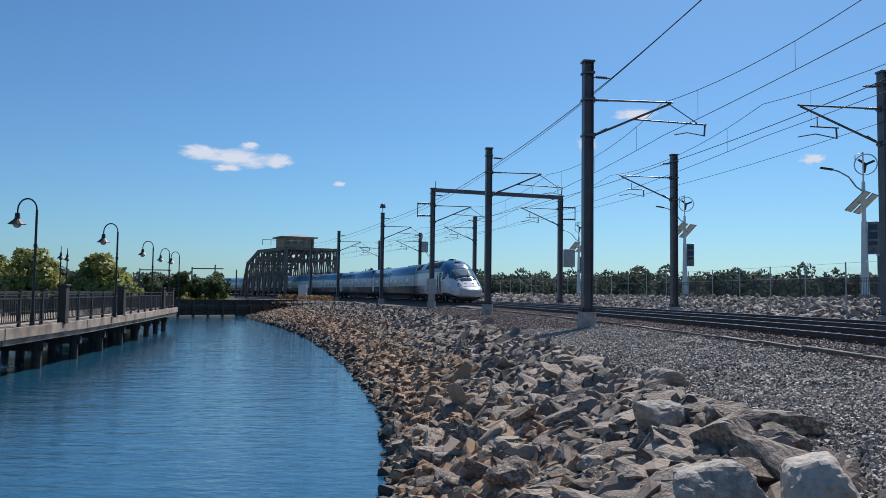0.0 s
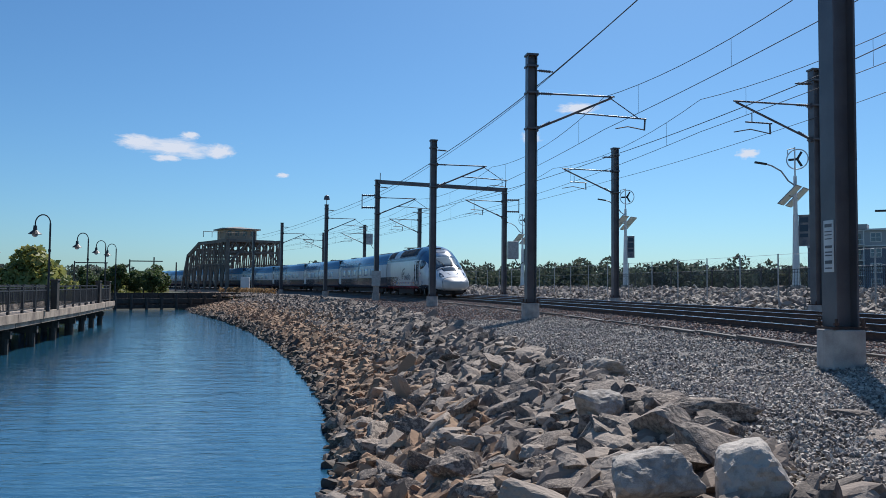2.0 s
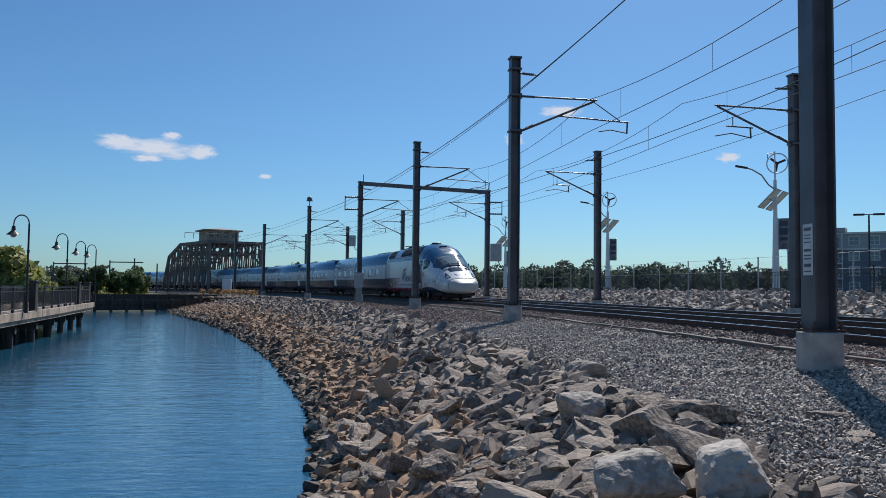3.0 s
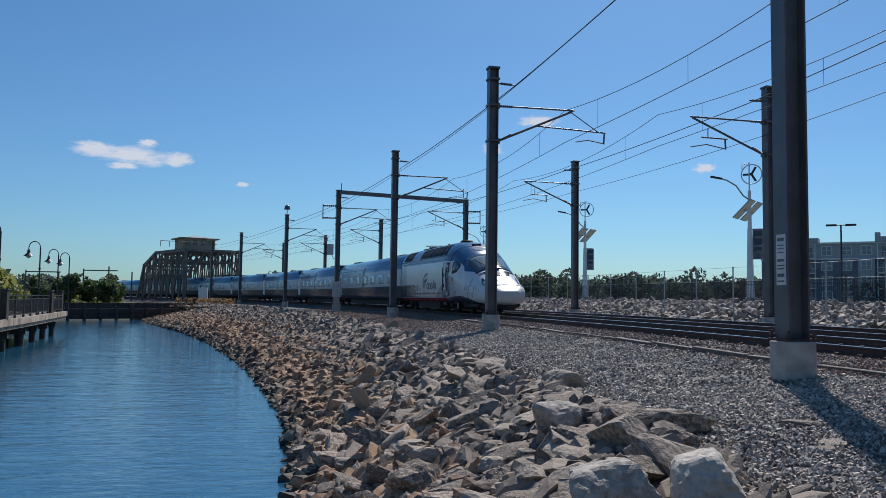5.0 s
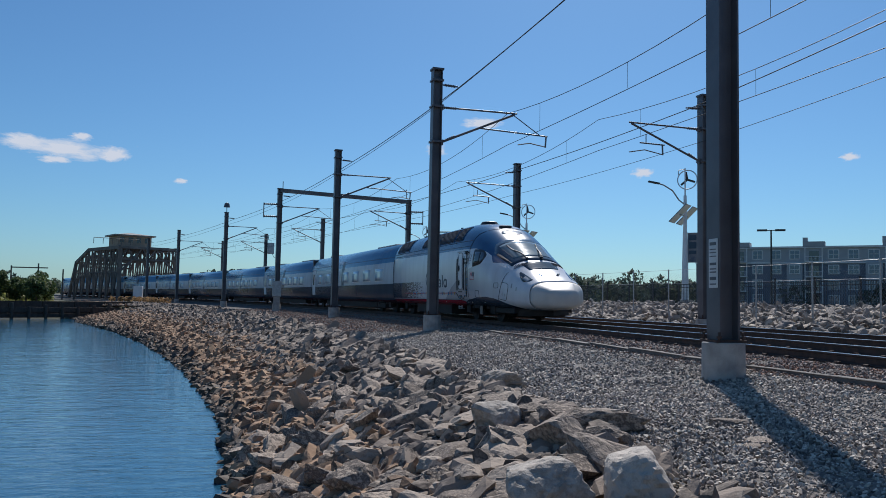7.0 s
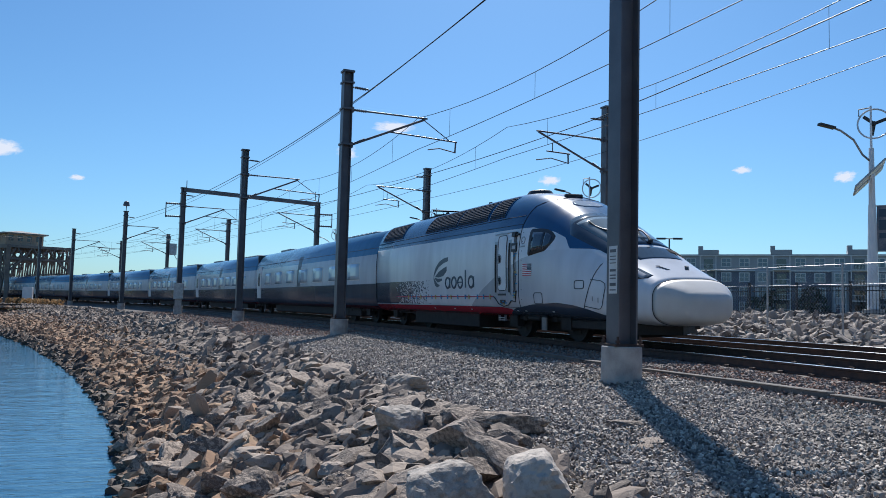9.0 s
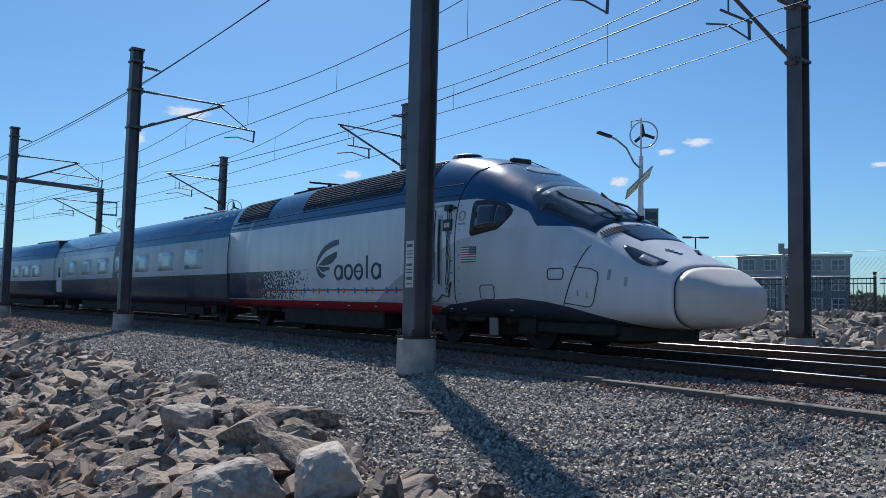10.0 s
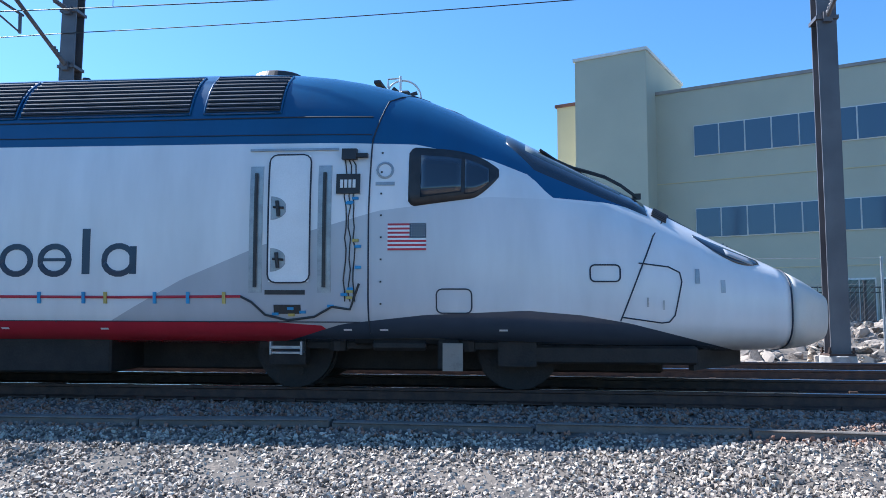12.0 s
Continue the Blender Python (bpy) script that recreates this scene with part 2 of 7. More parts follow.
M = dict(
    gravel=mat("gravel_ground", (0.143, 0.124, 0.107), (0.065, 0.060, 0.056), 2.2, 0.9, 0, 1.0, 28, (0.273, 0.227, 0.189)),
    pebble=mat("grey_pebbles", (0.305, 0.258, 0.216), (0.071, 0.065, 0.062), 3, 0.7, 0, 0.3, 60, (0.550, 0.483, 0.398), island=1.2),
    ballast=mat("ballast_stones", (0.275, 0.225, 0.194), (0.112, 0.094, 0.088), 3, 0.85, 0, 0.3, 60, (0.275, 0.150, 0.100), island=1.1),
    rock_grey=mat("grey_granite", (0.256, 0.205, 0.164), (0.067, 0.054, 0.045), 6, 0.9, 0, 1.0, 38, (0.346, 0.282, 0.224), island=0.8),
    rock_tan=mat("tan_stone", (0.346, 0.220, 0.134), (0.092, 0.061, 0.041), 6, 0.9, 0, 1.0, 36, (0.384, 0.256, 0.154), island=0.8),
    rock_pale=mat("pale_stone", (0.333, 0.287, 0.244), (0.098, 0.081, 0.069), 4, 0.85, 0, 0.7, 40, (0.517, 0.437, 0.345), island=0.7),
    rock_one=mat("granite_boulder", (0.368, 0.301, 0.241), (0.109, 0.087, 0.071), 7, 0.9, 0, 1.0, 30, (0.414, 0.333, 0.259), rand=0.6),
    rock_big=mat("pale_granite_boulder", (0.48, 0.425, 0.365), (0.27, 0.24, 0.205), 5, 0.85, 0, 1.0, 34, (0.36, 0.28, 0.20), rand=0.3),
    rock_dark=mat("wet_dark_stone", (0.10, 0.08, 0.065), (0.05, 0.045, 0.04), 4, 0.75, 0, 0.8, 40, (0.16, 0.11, 0.07), island=0.7, spec=0.3),
    steel=mat("weathered_mast_steel", (0.145, 0.14, 0.15), (0.095, 0.09, 0.098), 1.2, 0.42, 0.2, 0.15, 60),
    galv=mat("galvanised_steel", (0.42, 0.43, 0.44), (0.30, 0.31, 0.32), 6, 0.45, 0.7, 0.1, 60),
    wire=mat("dark_copper_wire", (0.07, 0.065, 0.06), (0.04, 0.04, 0.04), 6, 0.5, 0.6, 0.0, 60),
    concrete=mat("cast_concrete", (0.46, 0.44, 0.41), (0.33, 0.31, 0.29), 4, 0.9, 0, 0.4, 60, (0.26, 0.24, 0.22)),
    rail=mat("rusty_rail_side", (0.10, 0.06, 0.045), (0.06, 0.04, 0.035), 8, 0.7, 0.3, 0.3, 50),
    railtop=mat("polished_rail_head", (0.75, 0.74, 0.72), (0.6, 0.58, 0.56), 2, 0.16, 1.0, 0.02, 80),
    tie=mat("concrete_tie", (0.28, 0.25, 0.22), (0.18, 0.16, 0.14), 6, 0.9, 0, 0.4, 50, rand=0.4),
    conduit=mat("cable_trough", (0.17, 0.155, 0.14), (0.11, 0.10, 0.09), 3, 0.85, 0, 0.4, 50),
    black=mat("black_rubber", (0.018, 0.018, 0.02), (0.03, 0.03, 0.032), 8, 0.5, 0, 0.1, 60),
    under=mat("grimy_underframe", (0.016, 0.015, 0.015), (0.03, 0.026, 0.024), 5, 0.7, 0.2, 0.3, 40),
    slat=mat("dark_blue_grille", (0.028, 0.048, 0.085), (0.022, 0.038, 0.065), 3, 0.85, 0.0, 0.05, 60),
    seam=mat("panel_gap", (0.02, 0.03, 0.05), (0.03, 0.035, 0.05), 5, 0.7, 0, 0.0, 60),
    navy=mat("navy_vinyl", (0.025, 0.05, 0.085), (0.03, 0.055, 0.09), 2, 0.35, 0, 0.0, 60),
    white=mat("white_enamel", (0.78, 0.79, 0.80), (0.68, 0.69, 0.70), 1.5, 0.35, 0, 0.03, 60),
    pale=mat("warm_white_nose", (0.60, 0.585, 0.55), (0.52, 0.505, 0.47), 1.5, 0.4, 0, 0.03, 60),
    red=mat("red_tape", (0.50, 0.03, 0.05), (0.38, 0.03, 0.05), 3, 0.5, 0, 0.02, 60),
    bluetape=mat("blue_tape", (0.05, 0.30, 0.55), (0.04, 0.22, 0.45), 3, 0.5, 0, 0.02, 60),
    yellow=mat("ochre_tape", (0.50, 0.40, 0.12), (0.42, 0.32, 0.08), 3, 0.6, 0, 0.02, 60),
    wood=mat("weathered_deck_timber", (0.42, 0.34, 0.255), (0.17, 0.13, 0.10), 1.3, 0.85, 0, 0.4, 40),
    pile=mat("dark_timber_pile", (0.07, 0.06, 0.05), (0.04, 0.036, 0.032), 3, 0.8, 0, 0.4, 40),
    iron=mat("black_painted_iron", (0.025, 0.026, 0.028), (0.04, 0.04, 0.042), 4, 0.5, 0.2, 0.1, 60),
    truss=mat("weathered_bridge_steel", (0.22, 0.19, 0.165), (0.14, 0.12, 0.105), 0.8, 0.75, 0.1, 0.2, 20),
    trussdark=mat("shaded_bridge_steel", (0.16, 0.135, 0.115), (0.10, 0.09, 0.08), 0.8, 0.8, 0.1, 0.2, 20),
    tan=mat("tan_siding", (0.42, 0.33, 0.24), (0.34, 0.26, 0.19), 1, 0.8, 0, 0.1, 30),
    roofgrey=mat("grey_roofing", (0.34, 0.32, 0.30), (0.26, 0.25, 0.24), 1, 0.85, 0, 0.2, 30),
    leaf=mat("green_foliage", (0.105, 0.15, 0.05), (0.06, 0.095, 0.032), 0.5, 0.6, 0, 0.0, 6, (0.19, 0.20, 0.06), island=0.5),
    leaf_y=mat("yellow_green_foliage", (0.34, 0.34, 0.10), (0.20, 0.23, 0.07), 0.5, 0.6, 0, 0.0, 6, (0.38, 0.33, 0.10), island=0.5),
    # distance haze is mixed into this green as a grey-blue cast
    leaf_far=mat("far_woods", (0.085, 0.11, 0.08), (0.055, 0.078, 0.058), 0.15, 0.8, 0, 0.0, 3, (0.13, 0.135, 0.085), island=0.5),
    drygrass=mat("dry_grass", (0.42, 0.28, 0.14), (0.30, 0.19, 0.09), 2, 0.8, 0, 0.0, 20, island=0.5),
    bark=mat("brown_bark", (0.12, 0.09, 0.065), (0.07, 0.055, 0.04), 8, 0.9, 0, 0.5, 40),
    stucco=mat("beige_green_stucco", (0.47, 0.47, 0.38), (0.43, 0.43, 0.35), 0.4, 0.9, 0, 0.15, 40),
    stucco_y=mat("cream_stucco", (0.60, 0.53, 0.33), (0.55, 0.49, 0.31), 0.4, 0.9, 0, 0.15, 40),
    brick=mat("dark_red_brick", (0.20, 0.095, 0.07), (0.14, 0.07, 0.055), 1, 0.85, 0, 0.2, 40),
    slate=mat("slate_siding", (0.17, 0.19, 0.23), (0.14, 0.155, 0.19), 0.4, 0.8, 0, 0.1, 30),
    clap=mat("pale_clapboard", (0.40, 0.41, 0.42), (0.35, 0.36, 0.37), 0.4, 0.8, 0, 0.1, 30),
    whitetrim=mat("white_trim", (0.72, 0.72, 0.70), (0.62, 0.62, 0.60), 1, 0.6, 0, 0.05, 40),
    pv=mat("solar_glass", (0.02, 0.022, 0.03), (0.03, 0.03, 0.042), 2, 0.2, 0, 0.0, 40),
    clear=glass_mat("clear_ring", (0.5, 0.55, 0.6), 0.1),
    glass=glass_mat("dark_window_glass", (0.02, 0.03, 0.045)),
    glass_sky=glass_mat("blue_tinted_glass", (0.05, 0.09, 0.15), 0.04),
    # the sky mirrored in the coach panes is put into this base colour
    glass_train=glass_mat("sky_toned_coach_glass", (0.46, 0.58, 0.66), 0.06),
    screen=glass_mat("windscreen_glass", (0.15, 0.18, 0.19), 0.03),
    lens=glass_mat("headlamp_glass", (0.30, 0.31, 0.33), 0.05),
    banner=mat("faded_banner", (0.10, 0.12, 0.16), (0.30, 0.28, 0.27), 1.6, 0.7, 0, 0.0, 20, (0.62, 0.60, 0.58)),
    sign=mat("white_sign_plate", (0.70, 0.70, 0.68), (0.60, 0.60, 0.58), 4, 0.6, 0, 0.02, 40),
    dirtfar=mat("far_ground", (0.10, 0.09, 0.06), (0.07, 0.08, 0.04), 0.06, 0.95, 0, 0.2, 2, (0.15, 0.125, 0.085)),
    water=water_mat(),
)

def let_light_through(m, share):
    """Leaves pass some of the light that falls on their other side."""
    nt = m.node_tree
    b, out = nt.nodes["Principled BSDF"], nt.nodes["Material Output"]
    tr, mx = nt.nodes.new("ShaderNodeBsdfTranslucent"), nt.nodes.new("ShaderNodeMixShader")
    mx.inputs["Fac"].default_value = share
    nt.links.new(b.inputs["Base Color"].links[0].from_socket, tr.inputs["Color"])
    nt.links.new(b.outputs[0], mx.inputs[1])
    nt.links.new(tr.outputs[0], mx.inputs[2])
    nt.links.new(mx.outputs[0], out.inputs["Surface"])


for key in ("leaf", "leaf_y", "leaf_far", "drygrass"):
    let_light_through(M[key], 0.40)

# ---------------------------------------------------------------- mesh tools
def box(bm, c, size, m=None):
    """A box of that size round c, turned by the matrix m."""
    q = Matrix.Translation(c) @ (m or Matrix()) @ Matrix.Diagonal((*size, 1))
    return bmesh.ops.create_cube(bm, size=1, matrix=q)["verts"]


def tube(bm, a, b, r, r2=None, n=8, caps=True):
    """A straight tube from a to b."""
    a, b = Vector(a), Vector(b)
    v = b - a
    q = Matrix.Translation((a + b) / 2) @ v.to_track_quat("Z", "Y").to_matrix().to_4x4()
    return bmesh.ops.create_cone(bm, cap_ends=caps, segments=n, radius1=r, radius2=r if r2 is None else r2, depth=v.length, matrix=q)["verts"]


def chain(bm, pts, r, n=6):
    """A bent tube in one piece through points."""
    P = [Vector(p) for p in pts]
    P = [p for i, p in enumerate(P) if i == 0 or (p - P[i - 1]).length > 1e-5]
    closed = len(P) > 3 and (P[0] - P[-1]).length < 1e-4
    if closed:
        P = P[:-1]
    k = len(P)
    up = None
    rings = []
    for i, p in enumerate(P):
        a = P[i - 1] if i or closed else p
        b = P[(i + 1) % k] if i < k - 1 or closed else p
        t = (b - a).normalized()
        if up is None:
            up = t.orthogonal().normalized()
        up = (up - t * up.dot(t)).normalized()
        w = t.cross(up)
        rings.append([bm.verts.new(p + (up * cos(2 * pi * j / n) + w * sin(2 * pi * j / n)) * r) for j in range(n)])
    for i in range(k if closed else k - 1):
        a, b = rings[i], rings[(i + 1) % k]
        for j in range(n):
            bm.faces.new([a[j], a[(j + 1) % n], b[(j + 1) % n], b[j]])
    if not closed:
        bm.faces.new(list(reversed(rings[0])))
        bm.faces.new(rings[-1])


def beam(bm, a, b, w, h=None):
    """A square bar from a to b."""
    a, b = Vector(a), Vector(b)
    v = b - a
    q = v.to_track_quat("Z", "Y").to_matrix().to_4x4()
    return box(bm, (a + b) / 2, (w, h or w, v.length), q)


def mesh_of(bm, name, material, bevel=0.0, smooth=False):
    if bevel:
        bmesh.ops.bevel(bm, geom=bm.edges[:], offset=bevel, segments=1, affect="EDGES", clamp_overlap=True)
    me = bpy.data.meshes.new(name)
    bm.to_mesh(me)
    bm.free()
    me.materials.append(material)
    if smooth:
        me.shade_smooth()
    return me


def part(name, bm, material, parent=None, label="", bevel=0.0, smooth=False):
    """Links a bmesh as one mesh object under a thing or a part."""
    ob = new(name, mesh_of(bm, name, material, bevel, smooth))
    if parent:
        ob.parent = parent
    if label:
        ob["label"] = label
    return ob


def shared(name, me, parent, m=None):
    """Another object on a mesh that exists, as a part."""
    ob = new(name, me)
    ob.parent = parent
    if m is not None:
        ob.matrix_basis = m
    return ob


def thing(name, label, category, at=None, group="", kind=""):
    ob = new(name)
    ob.empty_display_size = 0.2
    if at is not None:
        ob.matrix_basis = at
    return tagged(ob, label, category, group, kind)


def np_mesh(name, V, F, material, smooth=False):
    """A mesh of triangles or quads from arrays."""
    me = bpy.data.meshes.new(name)
    k = F.shape[1]
    me.vertices.add(len(V))
    me.vertices.foreach_set("co", V.astype(np.float32).ravel())
    me.loops.add(F.size)
    me.loops.foreach_set("vertex_index", F.astype(np.int32).ravel())
    me.polygons.add(len(F))
    me.polygons.foreach_set("loop_start", np.arange(0, F.size, k, dtype=np.int32))
    me.update(calc_edges=True)
    me.materials.append(material)
    if smooth:
        me.shade_smooth()
    else:
        me.shade_flat()
    return me


def BM():
    return bmesh.new()


# ---------------------------------------------------------------- the line of the track
RAD, CX, CY = 330.0, 10.15 - 330.0, -5.0
S_END, S_START = 185.0, -40.0


def track(s, d=0.0):
    """Place and heading at s metres along track 1, d metres to the water side of it."""
    q = min(max(s, S_START), S_END)
    f = q / RAD
    x, y = CX + (RAD - d) * cos(f), CY + (RAD - d) * sin(f)
    return x - sin(f) * (s - q), y + cos(f) * (s - q), f


def track_np(s, d):
    q = np.clip(s, S_START, S_END)
    f = q / RAD
    return CX + (RAD - d) * np.cos(f) - np.sin(f) * (s - q), CY + (RAD - d) * np.sin(f) + np.cos(f) * (s - q)


def track_inv(x, y):
    """s and d of places in the plan (arrays)."""
    px, py = x - CX, y - CY
    f = np.arctan2(py, px)
    s, d = f * RAD, RAD - np.hypot(px, py)
    for end, after in ((S_END, True), (S_START, False)):
        e = end / RAD
        t = -px * np.sin(e) + py * np.cos(e)
        dd = RAD - (px * np.cos(e) + py * np.sin(e))
        use = (t > 0) & (f > e) if after else ((t < 0) | (f < e))
        s, d = np.where(use, end + t, s), np.where(use, dd, d)
    return s, d


def shore(s):
    return np.interp(s, [-60, -10, 0, 8, 16, 23, 34, 58, 87, 110, 135, 155, 400], [60, 30, 17.5, 11.6, 10.4, 10.5, 11.5, 14.1, 17.6, 18.0, 13, 6, 6])


def ground_z(x, y):
    s, d = track_inv(x, y)
    ds = shore(s)
    dc = 6.9 + 0.015 * np.clip(s, 0, 120)
    base = np.interp(d, [-400, -60, -17, -14.6, -13.4, -9.2, -7.6, -6.0, -5.3, 1.35, 2.0, 2.5, 3.6, 5.5], [1.6, 1.5, 1.5, 1.4, 1.2, 0.45, 0.35, 0.40, 0.50, 0.50, 0.46, 0.37, 0.24, 0.20])
    k = np.clip((d - dc) / np.maximum(ds - dc, 0.8), 0, 2.2)
    z = base - 1.57 * k * (d > dc) + 0.10 * np.sin(np.clip(k, 0, 1) * 3.1) 
    edge = np.interp(y, [-50, 0, 25, 57, 72, 84, 90, 96], [-20, -20, -21.5, -29, -38, -34, -22, 40])
    a = edge - x
    left = np.clip(-2.2 + 0.7 * a, -2.4, 0.25) + np.clip((a - 4) * 0.03, 0, 1.0)
    far = np.where(d > ds + 2.0, np.clip(-2.4 + 0.5 * (y - 90), -2.4, -0.4), -9)
    return np.maximum(np.maximum(z, np.where(d > 3, np.minimum(left, np.interp(y, [84, 90], [1.2, 0.1])), -9)), np.where(d > 3, far, -9))


def gz(x, y):
    return float(ground_z(np.array([x], float), np.array([y], float))[0])


# ---------------------------------------------------------------- ground and water
def steps(parts):
    out = []
    for a, b, h in parts:
        out += list(np.arange(a, b, h))
    return np.array(out + [parts[-1][1]])


def build_ground():
    xs = steps([(-3000, -400, 400), (-400, -60, 20), (-60, -24, 2), (-24, 30, 0.5), (30, 80, 2.5), (80, 400, 20), (400, 3000, 400)])
    ys = steps([(-3000, -300, 400), (-300, -30, 15), (-30, -10, 1), (-10, 60, 0.5), (60, 200, 2), (200, 500, 20), (500, 3500, 500)])
    X, Y = np.meshgrid(xs, ys)
    Z = ground_z(X, Y)
    h = np.random.RandomState(3).normal(0, 0.012, Z.shape)
    near = (X > -24) & (X < 30) & (Y > -10) & (Y < 60)
    Z = Z + np.where(near, h, 0)
    far = np.hypot(X, Y) > 350
    Z = np.where(far, 1.0, Z)
    V = np.stack([X, Y, Z], -1).reshape(-1, 3)
    n, m = X.shape
    i = np.arange(n * m).reshape(n, m)
    F = np.stack([i[:-1, :-1], i[:-1, 1:], i[1:, 1:], i[1:, :-1]], -1).reshape(-1, 4)
    me = np_mesh("ground", V, F, M["gravel"], True)
    me.materials.append(M["dirtfar"])
    c = V[F].mean(1)
    s, d = track_inv(c[:, 0], c[:, 1])
    me.polygons.foreach_set("material_index", ((d < -17) | (d > 22) | (c[:, 1] > 88) & (d > 9) | (np.abs(s) > 250)).astype(np.int32))
    tagged(new("ground", me), "grey gravel ground sloping from the tracks to the river", "ground", kind="structure")
    bm = BM()
    bmesh.ops.create_grid(bm, x_segments=4, y_segments=4, size=1, matrix=Matrix.Translation((-40, 20, -1.3)) @ Matrix.Diagonal((70, 130, 1, 1)))
    tagged(new("water", mesh_of(bm, "water", M["water"])), "rippled dark blue river water", "river", kind="structure")


build_ground()


# ---------------------------------------------------------------- the two tracks
RAILS = {1: ((0.75, 0.70), (-0.75, 0.75)), 2: ((-3.0, 0.755), (-4.5, 0.80))}


def rail_mesh(d, z):
    """A rail with head, web and foot, swept along the track."""
    prof = [(-0.07, -0.17), (0.07, -0.17), (0.07, -0.155), (0.012, -0.135), (0.012, -0.045), (0.036, -0.035), (0.036, -0.006), (0.028, 0), (-0.028, 0), (-0.036, -0.006), (-0.036, -0.035), (-0.012, -0.045), (-0.012, -0.135), (-0.07, -0.155)]
    ss = np.concatenate([np.arange(-90, -30, 10), np.arange(-30, 200, 2.0), np.arange(200, 301, 20)])
    V, F, mi = [], [], []
    k = len(prof)
    for j, s in enumerate(ss):
        for o, h in prof:
            x, y, _ = track(s, d + o)
            V.append((x, y, z + h))
        if j:
            for i in range(k):
                a, b = (j - 1) * k + i, (j - 1) * k + (i + 1) % k
                F.append((a, b, b + k, a + k))
                mi.append(1 if i in (6, 7, 8) else 0)
    me = np_mesh("rail", np.array(V), np.array(F), M["rail"])
    me.materials.append(M["railtop"])
    me.polygons.foreach_set("material_index", mi)
    return me


def build_tracks():
    bm = BM()
    box(bm, (0, 0, -0.11), (2.6, 0.26, 0.2))
    tie = mesh_of(bm, "tie", M["tie"], 0.02)
    bm = BM()
    for o in (-0.85, -0.65, 0.65, 0.85):
        box(bm, (o, 0, 0.01), (0.05, 0.10, 0.05))
    clip = mesh_of(bm, "rail_clip", M["rail"])
    for n, rails in RAILS.items():
        t = thing("railway_track", "railway track with worn shiny rails on ties in ballast", "railway track", kind="structure")
        for d, z in rails:
            shared("rail", rail_mesh(d, z), t)
        mid = (rails[0][0] + rails[1][0]) / 2
        zz = (rails[0][1] + rails[1][1]) / 2 - 0.165
        tilt = math.degrees(atan2(rails[1][1] - rails[0][1], 1.5))
        for i in range(150):
            s = -12 + i * 0.62
            x, y, f = track(s, mid)
            shared("tie", tie, t, pose(x, y, zz, 0, -tilt, math.degrees(f)))
            if n == 1 and i < 100 or i < 60:
                shared("rail_clip", clip, t, pose(x, y, zz, 0, -tilt, math.degrees(f)))
        V, F = [], []
        cube = [(-1.3, -0.13, -0.2), (1.3, -0.13, -0.2), (1.3, 0.13, -0.2), (-1.3, 0.13, -0.2), (-1.3, -0.13, 0), (1.3, -0.13, 0), (1.3, 0.13, 0), (-1.3, 0.13, 0)]
        faces = [(0, 3, 2, 1), (4, 5, 6, 7), (0, 1, 5, 4), (2, 3, 7, 6), (1, 2, 6, 5), (3, 0, 4, 7)]
        for s in list(np.arange(81, 180, 0.62)) + list(np.arange(-60, -12.5, 0.62)):
            x, y, f = track(s, mid)
            m = pose(x, y, zz, 0, -tilt, math.degrees(f))
            o = len(V)
            V += [tuple(m @ Vector(c)) for c in cube]
            F += [tuple(o + q for q in fc) for fc in faces]
        tagged(shared("far_ties", np_mesh("far_ties", np.array(V), np.array(F), M["tie"]), t), kind="stuff")


build_tracks()


def build_trough():
    """The low cable trough that runs beside the track."""
    t = thing("cable_trough", "weathered grey cable trough lying beside the ballast", "cable trough", kind="structure")
    bm = BM()
    box(bm, (0, 0, 0.02), (0.13, 1.96, 0.08))
    box(bm, (0, 0, 0.06), (0.16, 1.94, 0.02))
    seg = mesh_of(bm, "trough_segment", M["conduit"], 0.01)
    rng = random.Random(4)
    for i in range(42):
        s = -10 + i * 2.0
        x, y, f = track(s, 2.22 + rng.uniform(-0.03, 0.03))
        shared("trough_segment", seg, t, pose(x, y, gz(x, y) + rng.uniform(-0.02, 0.015), rng.uniform(-0.8, 0.8), rng.uniform(-4, 4), math.degrees(f) + rng.uniform(-1, 1)))


build_trough()

# ---------------------------------------------------------------- overhead line masts
def h_column(bm, h, w, z0):
    """A wide-flange column in one piece, its flanges across the track."""
    a, t = w / 2, 0.03
    prof = [(-a, -a), (-a + t, -a), (-a + t, -t / 2), (a - t, -t / 2), (a - t, -a), (a, -a), (a, a), (a - t, a), (a - t, t / 2), (-a + t, t / 2), (-a + t, a), (-a, a)]
    lo = [bm.verts.new((x, y, z0)) for x, y in prof]
    hi = [bm.verts.new((x, y, z0 + h)) for x, y in prof]
    n = len(prof)
    for i in range(n):
        bm.faces.new([lo[i], lo[(i + 1) % n], hi[(i + 1) % n], hi[i]])
    bm.faces.new(hi)
    bm.faces.new(list(reversed(lo)))


def insulator(bm, a, b, r=0.045):
    """A ribbed insulator, turned in one piece."""
    a, b = Vector(a), Vector(b)
    v = b - a
    q = v.to_track_quat("Z", "Y").to_matrix()
    rings = []
    for i in range(15):
        k = i / 14
        rr = r if i % 2 else r * 0.5
        rings.append([bm.verts.new(a + v * k + q @ Vector((rr * cos(2 * pi * j / 8), rr * sin(2 * pi * j / 8), 0))) for j in range(8)])
    for p, w in zip(rings, rings[1:]):
        for j in range(8):
            bm.faces.new([p[j], p[(j + 1) % 8], w[(j + 1) % 8], w[j]])
    bm.faces.new(list(reversed(rings[0])))
    bm.faces.new(rings[-1])


